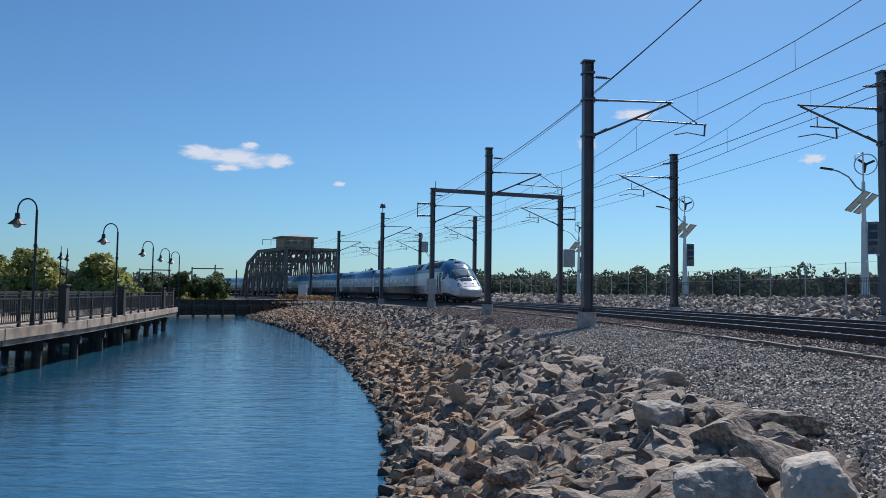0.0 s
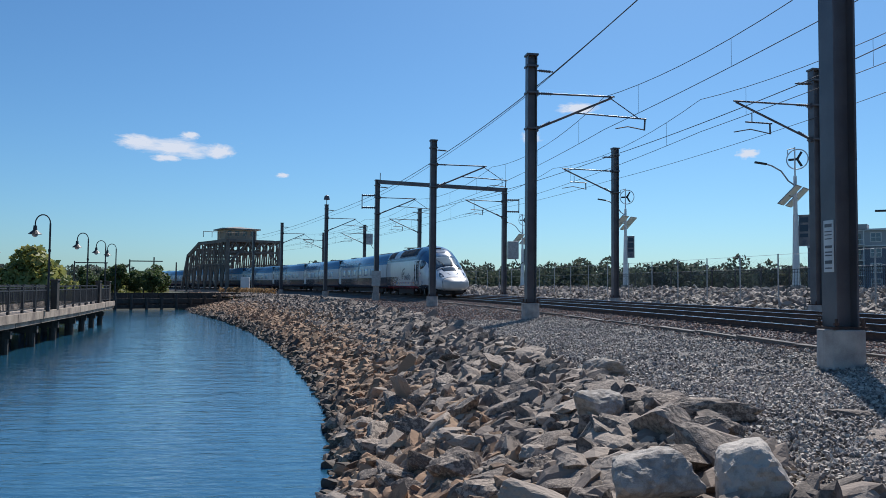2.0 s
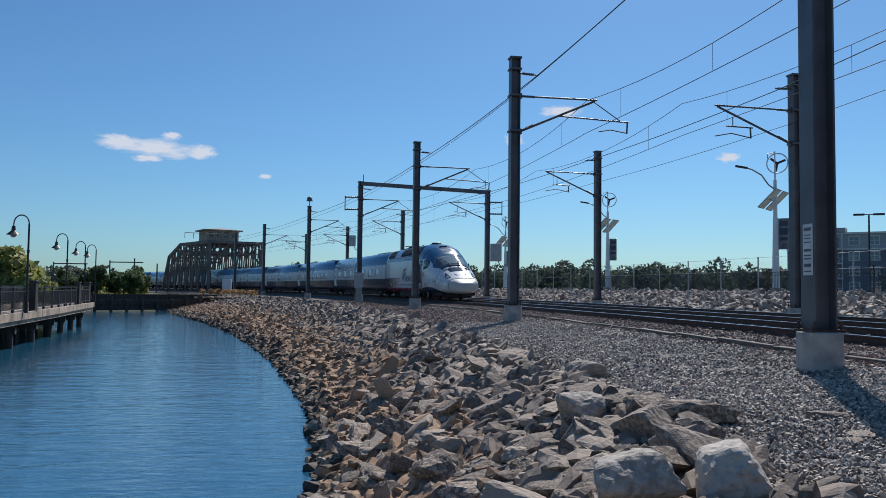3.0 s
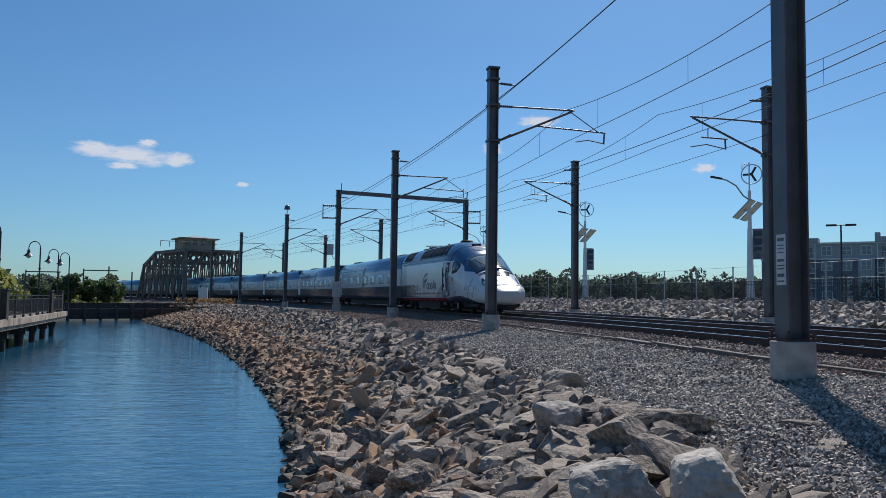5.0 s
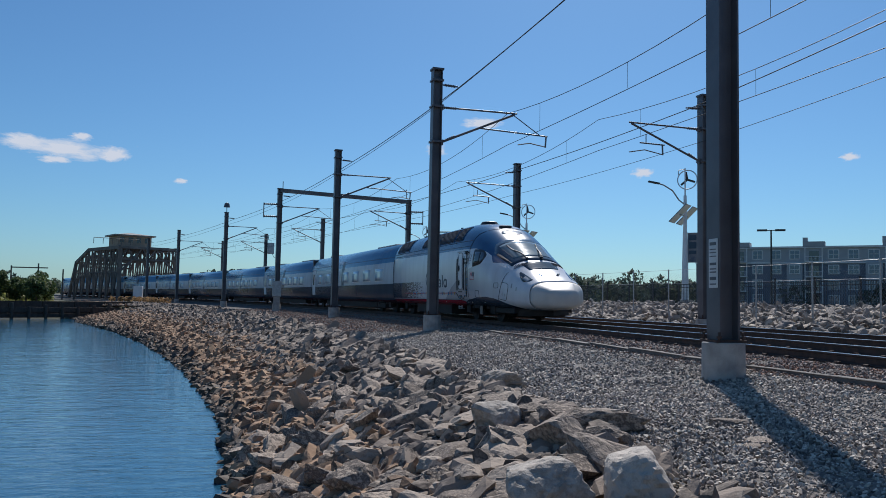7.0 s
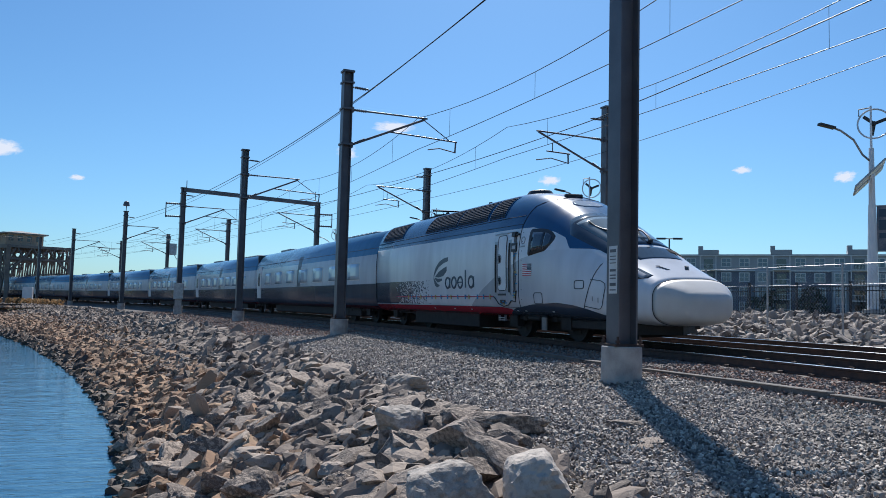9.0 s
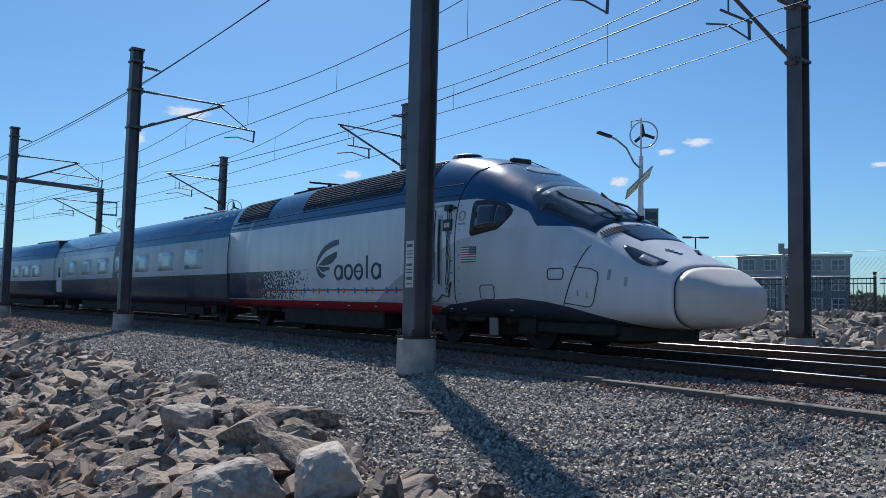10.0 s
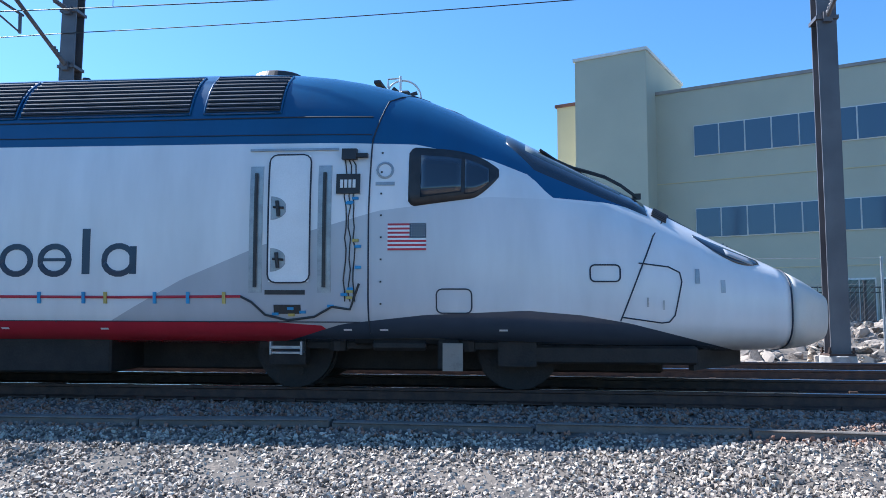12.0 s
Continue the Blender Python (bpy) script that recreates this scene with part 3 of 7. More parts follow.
def cantilever(parent, side, reach, zt=8.75, zb=7.4, zc=7.55, long_tube=True):
    """The hinged arm that carries the wires; side +1 reaches towards +x of the mast."""
    k = side
    x0 = 0.2 * k
    r = reach * k
    bm = BM()
    tube(bm, (x0, 0, zt), (r, 0, zt + 0.02), 0.035)
    part("top_tube", bm, M["steel"], parent)
    bm = BM()
    tube(bm, (x0, 0, zb), (r - 0.1 * k, 0, zt - 0.02), 0.045)
    part("bracket_tube", bm, M["steel"], parent)
    bm = BM()
    insulator(bm, (x0, 0, zt), (x0 + 0.6 * k, 0, zt), 0.06)
    part("insulator", bm, M["steel"], parent)
    bm = BM()
    insulator(bm, (x0, 0, zb), (x0 + 0.55 * k, 0, zb + 0.28), 0.06)
    part("insulator", bm, M["steel"], parent)
    bm = BM()
    if long_tube:
        m = r * 0.52
        tube(bm, (m, 0, zb + (zt - zb) * 0.5), (r + 1.3 * k, 0, zc + 0.42), 0.03)
        tube(bm, (r - 0.15 * k, 0, zt - 0.05), (r + 0.95 * k, 0, zc + 0.46), 0.02)
        tube(bm, (r + 1.25 * k, 0, zc + 0.44), (r + 1.22 * k, 0, zc - 0.02), 0.035)
        chain(bm, [(r + 1.22 * k, 0, zc), (r + 0.55 * k, 0, zc + 0.1), (r + 0.05 * k, 0, zc)], 0.022)
    else:
        m = r * 0.62
        tube(bm, (m - 0.3 * k, 0, zc + 0.4), (r * 0.86, 0, zc + 0.42), 0.03)
        tube(bm, (r * 0.78, 0, zt - 0.4), (r * 0.78, 0, zc + 0.4), 0.02)
        tube(bm, (m - 0.2 * k, 0, zc + 0.42), (m - 0.22 * k, 0, zc - 0.02), 0.035)
        chain(bm, [(m - 0.22 * k, 0, zc), (r * 0.8, 0, zc + 0.14), (r * 1.0, 0, zc)], 0.022)
    part("steady_arm", bm, M["steel"], parent)


def mast(x, y, s, top=10.2, side=1, ped=0.87, w=0.36, reach=3.2, arm=True, label="", wire_bracket=True):
    """A steel overhead-line mast on a concrete footing."""
    f = track(s)[2]
    g = gz(x, y)
    t = thing("catenary_mast", label or "dark weathered steel overhead-line mast on a concrete footing", "mast", pose(x, y, 0, 0, 0, math.degrees(f)), "overhead line masts")
    bm = BM()
    tube(bm, (0, 0, g - 0.6), (0, 0, ped), 0.34, 0.33, 14)
    part("footing", bm, M["concrete"], t, "pale cast concrete footing", 0.015)
    bm = BM()
    box(bm, (0, 0, ped + 0.02), (0.54, 0.47, 0.04))
    for a in (-0.21, 0.21):
        for b in (-0.21, 0.21):
            tube(bm, (a, b, ped), (a, b, ped + 0.16), 0.022, n=6)
            tube(bm, (a, b, ped + 0.06), (a, b, ped + 0.10), 0.04, n=6)
    part("base_plate", bm, M["rail"], t)
    bm = BM()
    h_column(bm, top - ped - 0.04, w, ped + 0.04)
    part("column", bm, M["steel"], t)
    for z in (top - 0.02, top - 0.45, 8.75, 7.4):
        bm = BM()
        box(bm, (0, 0, z), (w + 0.09, w + 0.06, 0.07))
        part("clamp", bm, M["steel"], t)
    for z in (8.75, 7.4):
        bm = BM()
        box(bm, (0.22 * side, 0, z), (0.1, 0.16, 0.2))
        part("hinge", bm, M["steel"], t)
    if wire_bracket:
        bm = BM()
        tube(bm, (0.15 * side, 0, 9.62), (0.85 * side, 0, 9.60), 0.03)
        insulator(bm, (0.3 * side, 0, 9.62), (0.75 * side, 0, 9.6), 0.06)
        part("feeder_bracket", bm, M["steel"], t)
    if arm:
        cantilever(t, side, reach, long_tube=side > 0)
    return t


LEFT = [(6.75, 11.35), (5.28, 28.8), (2.65, 46.4), (-0.9, 64.5), (-6.63, 85.1), (-14.8, 111.0), (-21.8, 129.5)]
RIGHT = [(15.97, -5.6), (16.9, 10.96), (16.8, 29.6), (14.1, 47.7), (9.9, 66.0), (3.5, 86.0), (-3.2, 110.0), (-10.3, 127.5)]


def s_of(p):
    return float(track_inv(np.array([p[0]]), np.array([p[1]]))[0][0])


def build_masts():
    for i, p in enumerate(LEFT):
        top = 10.2 if i else 13.0
        m = mast(*p, s_of(p), top=top, side=1, reach=3.3, wire_bracket=True)
        if i == 0:
            bm = BM()
            box(bm, (-0.187, -0.02, 2.11), (0.012, 0.24, 0.78))
            plate = part("sign_plate", bm, M["sign"], m, "white notice plate with unreadable lines", 0.003)
            bm = BM()
            for z, h in ((2.42, 0.05), (2.33, 0.015), (2.28, 0.015), (2.22, 0.015), (2.10, 0.04), (2.02, 0.02), (1.97, 0.02), (1.87, 0.05), (1.78, 0.02)):
                box(bm, (-0.195, -0.02, z), (0.006, 0.17, h))
            tagged(part("printed_line", bm, M["steel"], plate), kind="stuff")
    for i, p in enumerate(RIGHT):
        top = (10.2, 9.75, 10.2, 10.2, 9.9, 10.0, 10.0, 10.0)[i]
        mast(*p, s_of(p), top=top, side=-1, reach=3.5, wire_bracket=True)
    # the portal over both tracks
    a, b = LEFT[3], RIGHT[4]
    t = thing("portal_beam", "steel portal beam across both tracks between two masts", "portal beam")
    bm = BM()
    beam(bm, (*a, 10.05), (*b, 9.75), 0.34, 0.30)
    part("beam", bm, M["steel"], t)
    bm = BM()
    for k in (0.02, 0.98):
        x, y = a[0] + (b[0] - a[0]) * k, a[1] + (b[1] - a[1]) * k
        tube(bm, (x, y, 10.0), (x, y, 10.8), 0.03)
    part("pin", bm, M["steel"], t)
    # boxes and frames hung on the far masts
    def strain_frame(x, y, sgn):
        t = thing("strain_frame", "small square steel frame bolted on a mast", "frame")
        bm = BM()
        for z in (7.9, 8.9):
            insulator(bm, (x, y, z), (x + sgn * 1.1, y, z), 0.09)
        tube(bm, (x + sgn * 1.1, y, 7.8), (x + sgn * 1.1, y, 9.0), 0.04)
        part("bracket", bm, M["steel"], t)
    strain_frame(LEFT[3][0] - 0.15, LEFT[3][1], -1)
    strain_frame(RIGHT[4][0] + 0.15, RIGHT[4][1], 1)
    def hung_box(x, y, z):
        t = thing("transformer_box", "grey steel equipment box hung on a mast", "equipment box")
        bm = BM()
        box(bm, (x, y, z), (0.9, 0.7, 1.5))
        part("case", bm, M["galv"], t, bevel=0.03)
        bm = BM()
        chain(bm, [(x + 0.2, y, z - 0.75), (x + 0.5, y, z - 1.3), (x + 0.9, y, z - 1.0)], 0.04)
        part("cable", bm, M["black"], t)
    hung_box(RIGHT[4][0] + 0.75, RIGHT[4][1], 4.6)
    hung_box(RIGHT[6][0] + 0.7, RIGHT[6][1] - 0.4, 8.0)
    # white case at the foot of a far mast
    x, y = LEFT[3]
    t = thing("trackside_case", "grey steel trackside case on a concrete plinth", "equipment case")
    bm = BM()
    box(bm, (x, y - 0.62, 2.05), (0.72, 0.5, 1.25))
    part("case", bm, M["galv"], t, bevel=0.03)
    bm = BM()
    box(bm, (x, y - 0.62, 0.73), (0.5, 0.3, 1.4))
    part("plinth", bm, M["concrete"], t)
    x, y, _ = track(136, 5.2)
    t = thing("trackside_cabinet", "white steel trackside cabinet near the bridge", "cabinet")
    bm = BM()
    box(bm, (x, y, 1.3), (1.3, 0.9, 2.6))
    part("case", bm, M["white"], t, bevel=0.04)
    # small lamp head on one far mast
    x, y = LEFT[4]
    t = thing("warning_lamp", "round lamp head on top of a mast", "lamp")
    bm = BM()
    tube(bm, (x, y, 10.2), (x, y, 10.75), 0.04)
    part("stem", bm, M["steel"], t)
    bm = BM()
    tube(bm, (x, y, 10.75), (x, y, 11.15), 0.34, 0.24, 12)
    tube(bm, (x, y, 11.15), (x, y, 11.25), 0.24, 0.05, 12)
    part("head", bm, M["steel"], t)


build_masts()


def wire(pts, r, name, parent, material="wire"):
    cu = bpy.data.curves.new(name, "CURVE")
    cu.dimensions = "3D"
    cu.bevel_depth, cu.bevel_resolution = r, 1
    sp = cu.splines.new("POLY")
    sp.points.add(len(pts) - 1)
    for p, q in zip(sp.points, pts):
        p.co = (*q, 1)
    me = bpy.data.meshes.new_from_object(bpy.data.objects.new(name, cu))
    me.materials.clear()
    me.materials.append(M[material])
    ob = new(name, me)
    ob.parent = parent
    return ob


def build_wires():
    for mid, posts, far in ((0.0, LEFT, -1), (-3.75, RIGHT, 1)):
        t = thing("overhead_line", "dark overhead contact wire hung from a messenger wire", "overhead wires")
        stops = sorted(s_of(p) for p in posts)
        stops = [stops[0] - 36, stops[0] - 18] + stops + [stops[-1] + 20] if mid == 0 else [stops[0] - 18] + stops + [stops[-1] + 20]
        stag = [0.22 if i % 2 else -0.22 for i in range(len(stops))]
        mess, cont, drop = [], [], []
        for i, (a, b) in enumerate(zip(stops, stops[1:])):
            n = 12
            for j in range(n):
                k = j / n
                s = a + (b - a) * k
                d = mid + stag[i] * (1 - k) + stag[i + 1] * k
                x, y, _ = track(s, d)
                zm = 8.75 - 0.50 * 4 * k * (1 - k)
                mess.append((x, y, zm))
                cont.append((x, y, 7.5 - 0.03 * 4 * k * (1 - k)))
                if j in (2, 6, 10):
                    drop.append(((x, y, zm), (x, y, 7.5)))
        wire(mess, 0.011, "messenger_wire", t)
        wire(cont, 0.011, "contact_wire", t)
        for a, b in drop:
            wire([a, b], 0.006, "dropper", t)
    for name, posts, side, z, off in (("feeder_wire", LEFT, 1, 9.55, 0.85), ("ground_wire", LEFT, 1, 8.9, 0.15), ("feeder_wire", RIGHT, -1, 9.5, 0.85), ("ground_wire", RIGHT, -1, 8.2, 0.2)):
        t = thing(name, "dark feeder wire strung along the masts", "wire")
        ps = sorted(posts, key=lambda p: p[1])
        ps = [(2 * ps[0][0] - ps[1][0] + 0.6, 2 * ps[0][1] - ps[1][1])] + ps
        if posts is LEFT:
            ps = [(8.0, -24)] + ps
        pts = []
        for a, b in zip(ps, ps[1:]):
            for j in range(10):
                k = j / 10
                f = track(s_of(a))[2]
                pts.append((a[0] + (b[0] - a[0]) * k + off * side * cos(f), a[1] + (b[1] - a[1]) * k + off * side * sin(f), z - 0.10 * 4 * k * (1 - k)))
        wire(pts, 0.018 if "feeder" in name else 0.011, "strand", t)


build_wires()

# ---------------------------------------------------------------- the train
# Stations of the power car: distance behind the tip, roof height, floor height, half width, height of the widest point, upper and lower roundness.
ST = [
    (0.00, 0.95, 0.72, 0.20, 0.86, 3.0, 2.6), (0.03, 1.03, 0.62, 0.33, 0.86, 3.3, 2.8), (0.09, 1.10, 0.54, 0.54, 0.87, 3.5, 3.0),
    (0.22, 1.18, 0.49, 0.66, 0.88, 3.5, 3.0), (0.53, 1.345, 0.45, 0.94, 0.89, 3.3, 3.0), (1.45, 1.80, 0.42, 1.16, 0.92, 2.8, 3.0),
    (2.05, 2.14, 0.42, 1.29, 1.0, 2.6, 3.2), (2.95, 2.62, 0.44, 1.40, 1.1, 2.6, 3.6), (3.80, 3.07, 0.48, 1.47, 1.25, 2.7, 4.0),
    (4.70, 3.48, 0.50, 1.50, 1.4, 2.9, 4.5), (5.45, 3.70, 0.50, 1.51, 1.5, 3.0, 5.0), (6.20, 3.81, 0.50, 1.51, 1.5, 3.1, 5.0),
    (7.20, 3.84, 0.50, 1.51, 1.5, 3.1, 5.0), (16.9, 3.84, 0.50, 1.51, 1.5, 3.1, 5.0)]
STA = np.array(ST)
PLEN = 16.9
HALF = PLEN / 2


def section(u):
    u = min(max(u, 0), PLEN)
    # smooth interpolation between stations
    i = int(np.clip(np.searchsorted(STA[:, 0], u) - 1, 0, len(STA) - 2))
    k = (u - STA[i, 0]) / (STA[i + 1, 0] - STA[i, 0])
    p0, p1 = STA[i, 1:], STA[i + 1, 1:]
    h = STA[i + 1, 0] - STA[i, 0]
    m0 = (p1 - STA[max(i - 1, 0), 1:]) / (STA[i + 1, 0] - STA[max(i - 1, 0), 0])
    j = min(i + 2, len(STA) - 1)
    m1 = (STA[j, 1:] - p0) / (STA[j, 0] - STA[i, 0])
    if i < 3:
        return p0 + (p1 - p0) * k
    if i >= len(STA) - 3:
        m1 = m1 * 0
        m0 = m0 if i == len(STA) - 3 else m0 * 0
    return (2 * k**3 - 3 * k**2 + 1) * p0 + (k**3 - 2 * k**2 + k) * h * m0 + (3 * k**2 - 2 * k**3) * p1 + (k**3 - k**2) * h * m1


def side_x(u, z):
    """Half width of the power car's skin at distance u behind the tip and height z."""
    zt, zb, w, zc, n, m = section(u)
    if z >= zc:
        q = min((z - zc) / (zt - zc), 1)
        return w * (1 - q**n) ** (1 / n)
    q = min((zc - z) / (zc - zb), 1)
    return w * (1 - q**m) ** (1 / m)


def top_z(u, x):
    zt, zb, w, zc, n, m = section(u)
    q = min(abs(x) / w, 1)
    return zc + (zt - zc) * (1 - q**n) ** (1 / n)


def ring(u, n=30):
    """The points of one cross-section, from the floor on the +x side over the roof to the floor on the other side."""
    zt, zb, w, zc, nu, nl = section(u)
    pts = []
    for i in range(n + 1):
        a = -pi / 2 + pi * i / n
        if a < 0:
            pts.append((w * abs(cos(a)) ** (2 / nl), zc - (zc - zb) * abs(sin(a)) ** (2 / nl)))
        else:
            pts.append((w * abs(cos(a)) ** (2 / nu), zc + (zt - zc) * abs(sin(a)) ** (2 / nu)))
    return pts + [(-x, z) for x, z in reversed(pts[:-1])]


def loft(us, name, material, close0=True, close1=True, grow=0.0, half=HALF):
    V, F = [], []
    k = 0
    for u in us:
        r = ring(u)
        k = len(r)
        for x, z in r:
            V.append((x * (1 + grow), half - u, z + grow * (z - 0.9)))
    for j in range(len(us) - 1):
        for i in range(k - 1):
            a = j * k + i
            F.append((a, a + 1, a + k + 1, a + k))
        F.append((j * k + k - 1, j * k, (j + 1) * k, (j + 1) * k + k - 1))
    bm = BM()
    vs = [bm.verts.new(v) for v in V]
    for f in F:
        bm.faces.new([vs[i] for i in f])
    if close0:
        bm.faces.new(vs[:k])
    if close1:
        bm.faces.new(list(reversed(vs[-k:])))
    bmesh.ops.recalc_face_normals(bm, faces=bm.faces[:])
    return bm


def side_patch(bm, u0, u1, top, bot, off=0.008, side=1, nu=8, nz=5, thick=0.03, skin=None):
    """A panel that follows the flank between u0 and u1, from bot(u) to top(u), lifted off by off."""
    skin = skin or side_x
    grid = []
    for i in range(nu + 1):
        u = u0 + (u1 - u0) * i / nu
        a, b = bot(u) if callable(bot) else bot, top(u) if callable(top) else top
        grid.append([(u, a + (b - a) * j / nz) for j in range(nz + 1)])
    out = [[bm.verts.new((side * (skin(u, z) + off), HALF - u, z)) for u, z in row] for row in grid]
    inn = [[bm.verts.new((side * (skin(u, z) + off - thick), HALF - u, z)) for u, z in row] for row in grid]
    for i in range(nu):
        for j in range(nz):
            bm.faces.new([out[i][j], out[i + 1][j], out[i + 1][j + 1], out[i][j + 1]])
    edge = [(i, 0) for i in range(nu + 1)] + [(nu, j) for j in range(1, nz + 1)] + [(i, nz) for i in range(nu - 1, -1, -1)] + [(0, j) for j in range(nz - 1, 0, -1)]
    for (a, b), (c, d) in zip(edge, edge[1:] + edge[:1]):
        bm.faces.new([out[a][b], out[c][d], inn[c][d], inn[a][b]])
    bmesh.ops.recalc_face_normals(bm, faces=bm.faces[:])


def top_patch(bm, u0, u1, hw, off=0.01, nu=10, nx=12, thick=0.03):
    """A panel on the roof side of the skin; hw(u) is its half width."""
    out, inn = [], []
    for i in range(nu + 1):
        u = u0 + (u1 - u0) * i / nu
        w = hw(u)
        xs = [-w + 2 * w * j / nx for j in range(nx + 1)]
        out.append([bm.verts.new((x, HALF - u, top_z(u, x) + off)) for x in xs])
        inn.append([bm.verts.new((x, HALF - u, top_z(u, x) + off - thick)) for x in xs])
    for i in range(nu):
        for j in range(nx):
            bm.faces.new([out[i][j], out[i + 1][j], out[i + 1][j + 1], out[i][j + 1]])
    edge = [(i, 0) for i in range(nu + 1)] + [(nu, j) for j in range(1, nx + 1)] + [(i, nx) for i in range(nu - 1, -1, -1)] + [(0, j) for j in range(nx - 1, 0, -1)]
    for (a, b), (c, d) in zip(edge, edge[1:] + edge[:1]):
        bm.faces.new([out[a][b], out[c][d], inn[c][d], inn[a][b]])
    bmesh.ops.recalc_face_normals(bm, faces=bm.faces[:])


def line_on(bm, uz, r=0.010, side=1, off=0.004, skin=None):
    """A thin bead that follows the flank through points (u, z)."""
    skin = skin or side_x
    pts = []
    for (u0, z0), (u1, z1) in zip(uz, uz[1:]):
        n = max(1, int(hypot(u1 - u0, z1 - z0) / 0.12))
        for i in range(n):
            k = i / n
            u, z = u0 + (u1 - u0) * k, z0 + (z1 - z0) * k
            pts.append((side * (skin(u, z) + off), HALF - u, z))
    u, z = uz[-1]
    pts.append((side * (skin(u, z) + off), HALF - u, z))
    chain(bm, pts, r, 5)


def rounded(u0, u1, z0, z1, c=0.06):
    """A rounded rectangle as a closed outline of (u, z)."""
    pts = []
    for cu, cz, a0 in ((u1 - c, z1 - c, 0), (u0 + c, z1 - c, 90), (u0 + c, z0 + c, 180), (u1 - c, z0 + c, 270)):
        for k in range(4):
            a = radians(a0 + 30 * k)
            pts.append((cu + c * cos(a), cz + c * sin(a)))
    return pts + pts[:1]


NAVY, WHITE, GREY, DGREY, RED = (0.014, 0.082, 0.195), (0.75, 0.76, 0.775), (0.46, 0.47, 0.50), (0.055, 0.07, 0.10), (0.44, 0.03, 0.05)
H = HALF


def U(u):
    return H - u


PAINT = livery("power_car_paint", [
    (NAVY, None),
    (WHITE, [(-12, 2.84), (U(5.6), 2.76), (U(4.7), 2.74), (U(3.9), 2.58), (U(3.45), 2.40), (U(3.22), 2.14), (U(2.6), 2.10), (U(2.2), 2.02), (U(1.9), 2.5), (12, 2.6)]),
    (GREY, [(-12, 0.3), (U(8.6), 0.55), (U(8.1), 0.81), (U(7.3), 1.25), (U(6.4), 1.62), (U(5.1), 1.99), (U(3.9), 2.14), (U(3.2), 2.12), (U(2.2), 2.0), (12, 2.0)], (U(5.6), U(3.4))),
    (RED, [(-12, 0.78), (U(6.3), 0.78), (U(5.7), 0.74), (U(5.4), 0.4), (12, 0.3)]),
    (DGREY, [(-12, 0.46), (U(6.6), 0.48), (U(6.1), 0.58), (U(5.5), 0.76), (U(4.6), 0.86), (U(3.5), 0.91), (U(2.9), 0.86), (U(2.4), 0.775), (U(1.75), 0.61), (U(1.1), 0.44), (12, 0.3)]),
], speckle=(DGREY, U(14.7), U(11.2), 0.82, 1.58))
COACH_PAINT = livery("coach_paint", [
    # roof blue, lightened beyond its paint to hold the sky's sheen
    ((0.10, 0.25, 0.42), None),
    ((0.58, 0.62, 0.66), [(-12, 2.72), (12, 2.72)]),
    (DGREY, [(-12, 1.56), (12, 1.56)]),
    ((0.09, 0.022, 0.03), [(-12, 0.70), (12, 0.70)]),
    ((0.03, 0.03, 0.035), [(-12, 0.56), (12, 0.56)]),
])


def wheelset(parent, y, name="wheelset"):
    """Two wheels on an axle; it turns as the train rolls."""
    bm = BM()
    for x in (-0.75, 0.75):
        tube(bm, (x - 0.07, 0, 0), (x + 0.07, 0, 0), 0.46, n=28)
        tube(bm, (x - 0.09, 0, 0), (x - 0.05, 0, 0), 0.485, n=28) if x > 0 else tube(bm, (x + 0.05, 0, 0), (x + 0.09, 0, 0), 0.485, n=28)
        tube(bm, (x * 1.0 - 0.1, 0, 0), (x + 0.1, 0, 0), 0.13, n=12)
        for a in range(5):
            q = a * 2 * pi / 5
            tube(bm, (x + 0.075 * (1 if x > 0 else -1), 0.28 * cos(q), 0.28 * sin(q)), (x + 0.09 * (1 if x > 0 else -1), 0.28 * cos(q), 0.28 * sin(q)), 0.05, n=8)
    tube(bm, (-1.0, 0, 0), (1.0, 0, 0), 0.09, n=12)
    ob = part(name, bm, M["under"], parent)
    ob.location = (0, y, 0.46)
    return ob


SPIN = []


def bogie(parent, y, base=2.7, spin=True):
    bm = BM()
    for x in (-0.98, 0.98):
        box(bm, (x, y, 0.58), (0.16, base + 0.7, 0.22))
        for k in (-1, 1):
            box(bm, (x * 1.05, y + k * base / 2, 0.47), (0.2, 0.42, 0.36))
            tube(bm, (x * 1.05, y + k * base * 0.28, 0.45), (x * 1.05, y + k * base * 0.28, 0.85), 0.11, n=10)
        tube(bm, (x * 1.16, y - 0.5, 0.62), (x * 1.16, y + 0.5, 0.62), 0.1, n=10)
    box(bm, (0, y, 0.62), (1.9, 0.6, 0.24))
    part("bogie_frame", bm, M["under"], parent)
    for k in (-1, 1):
        w = wheelset(parent, y + k * base / 2)
        if spin:
            SPIN.append((w, y + k * base / 2))


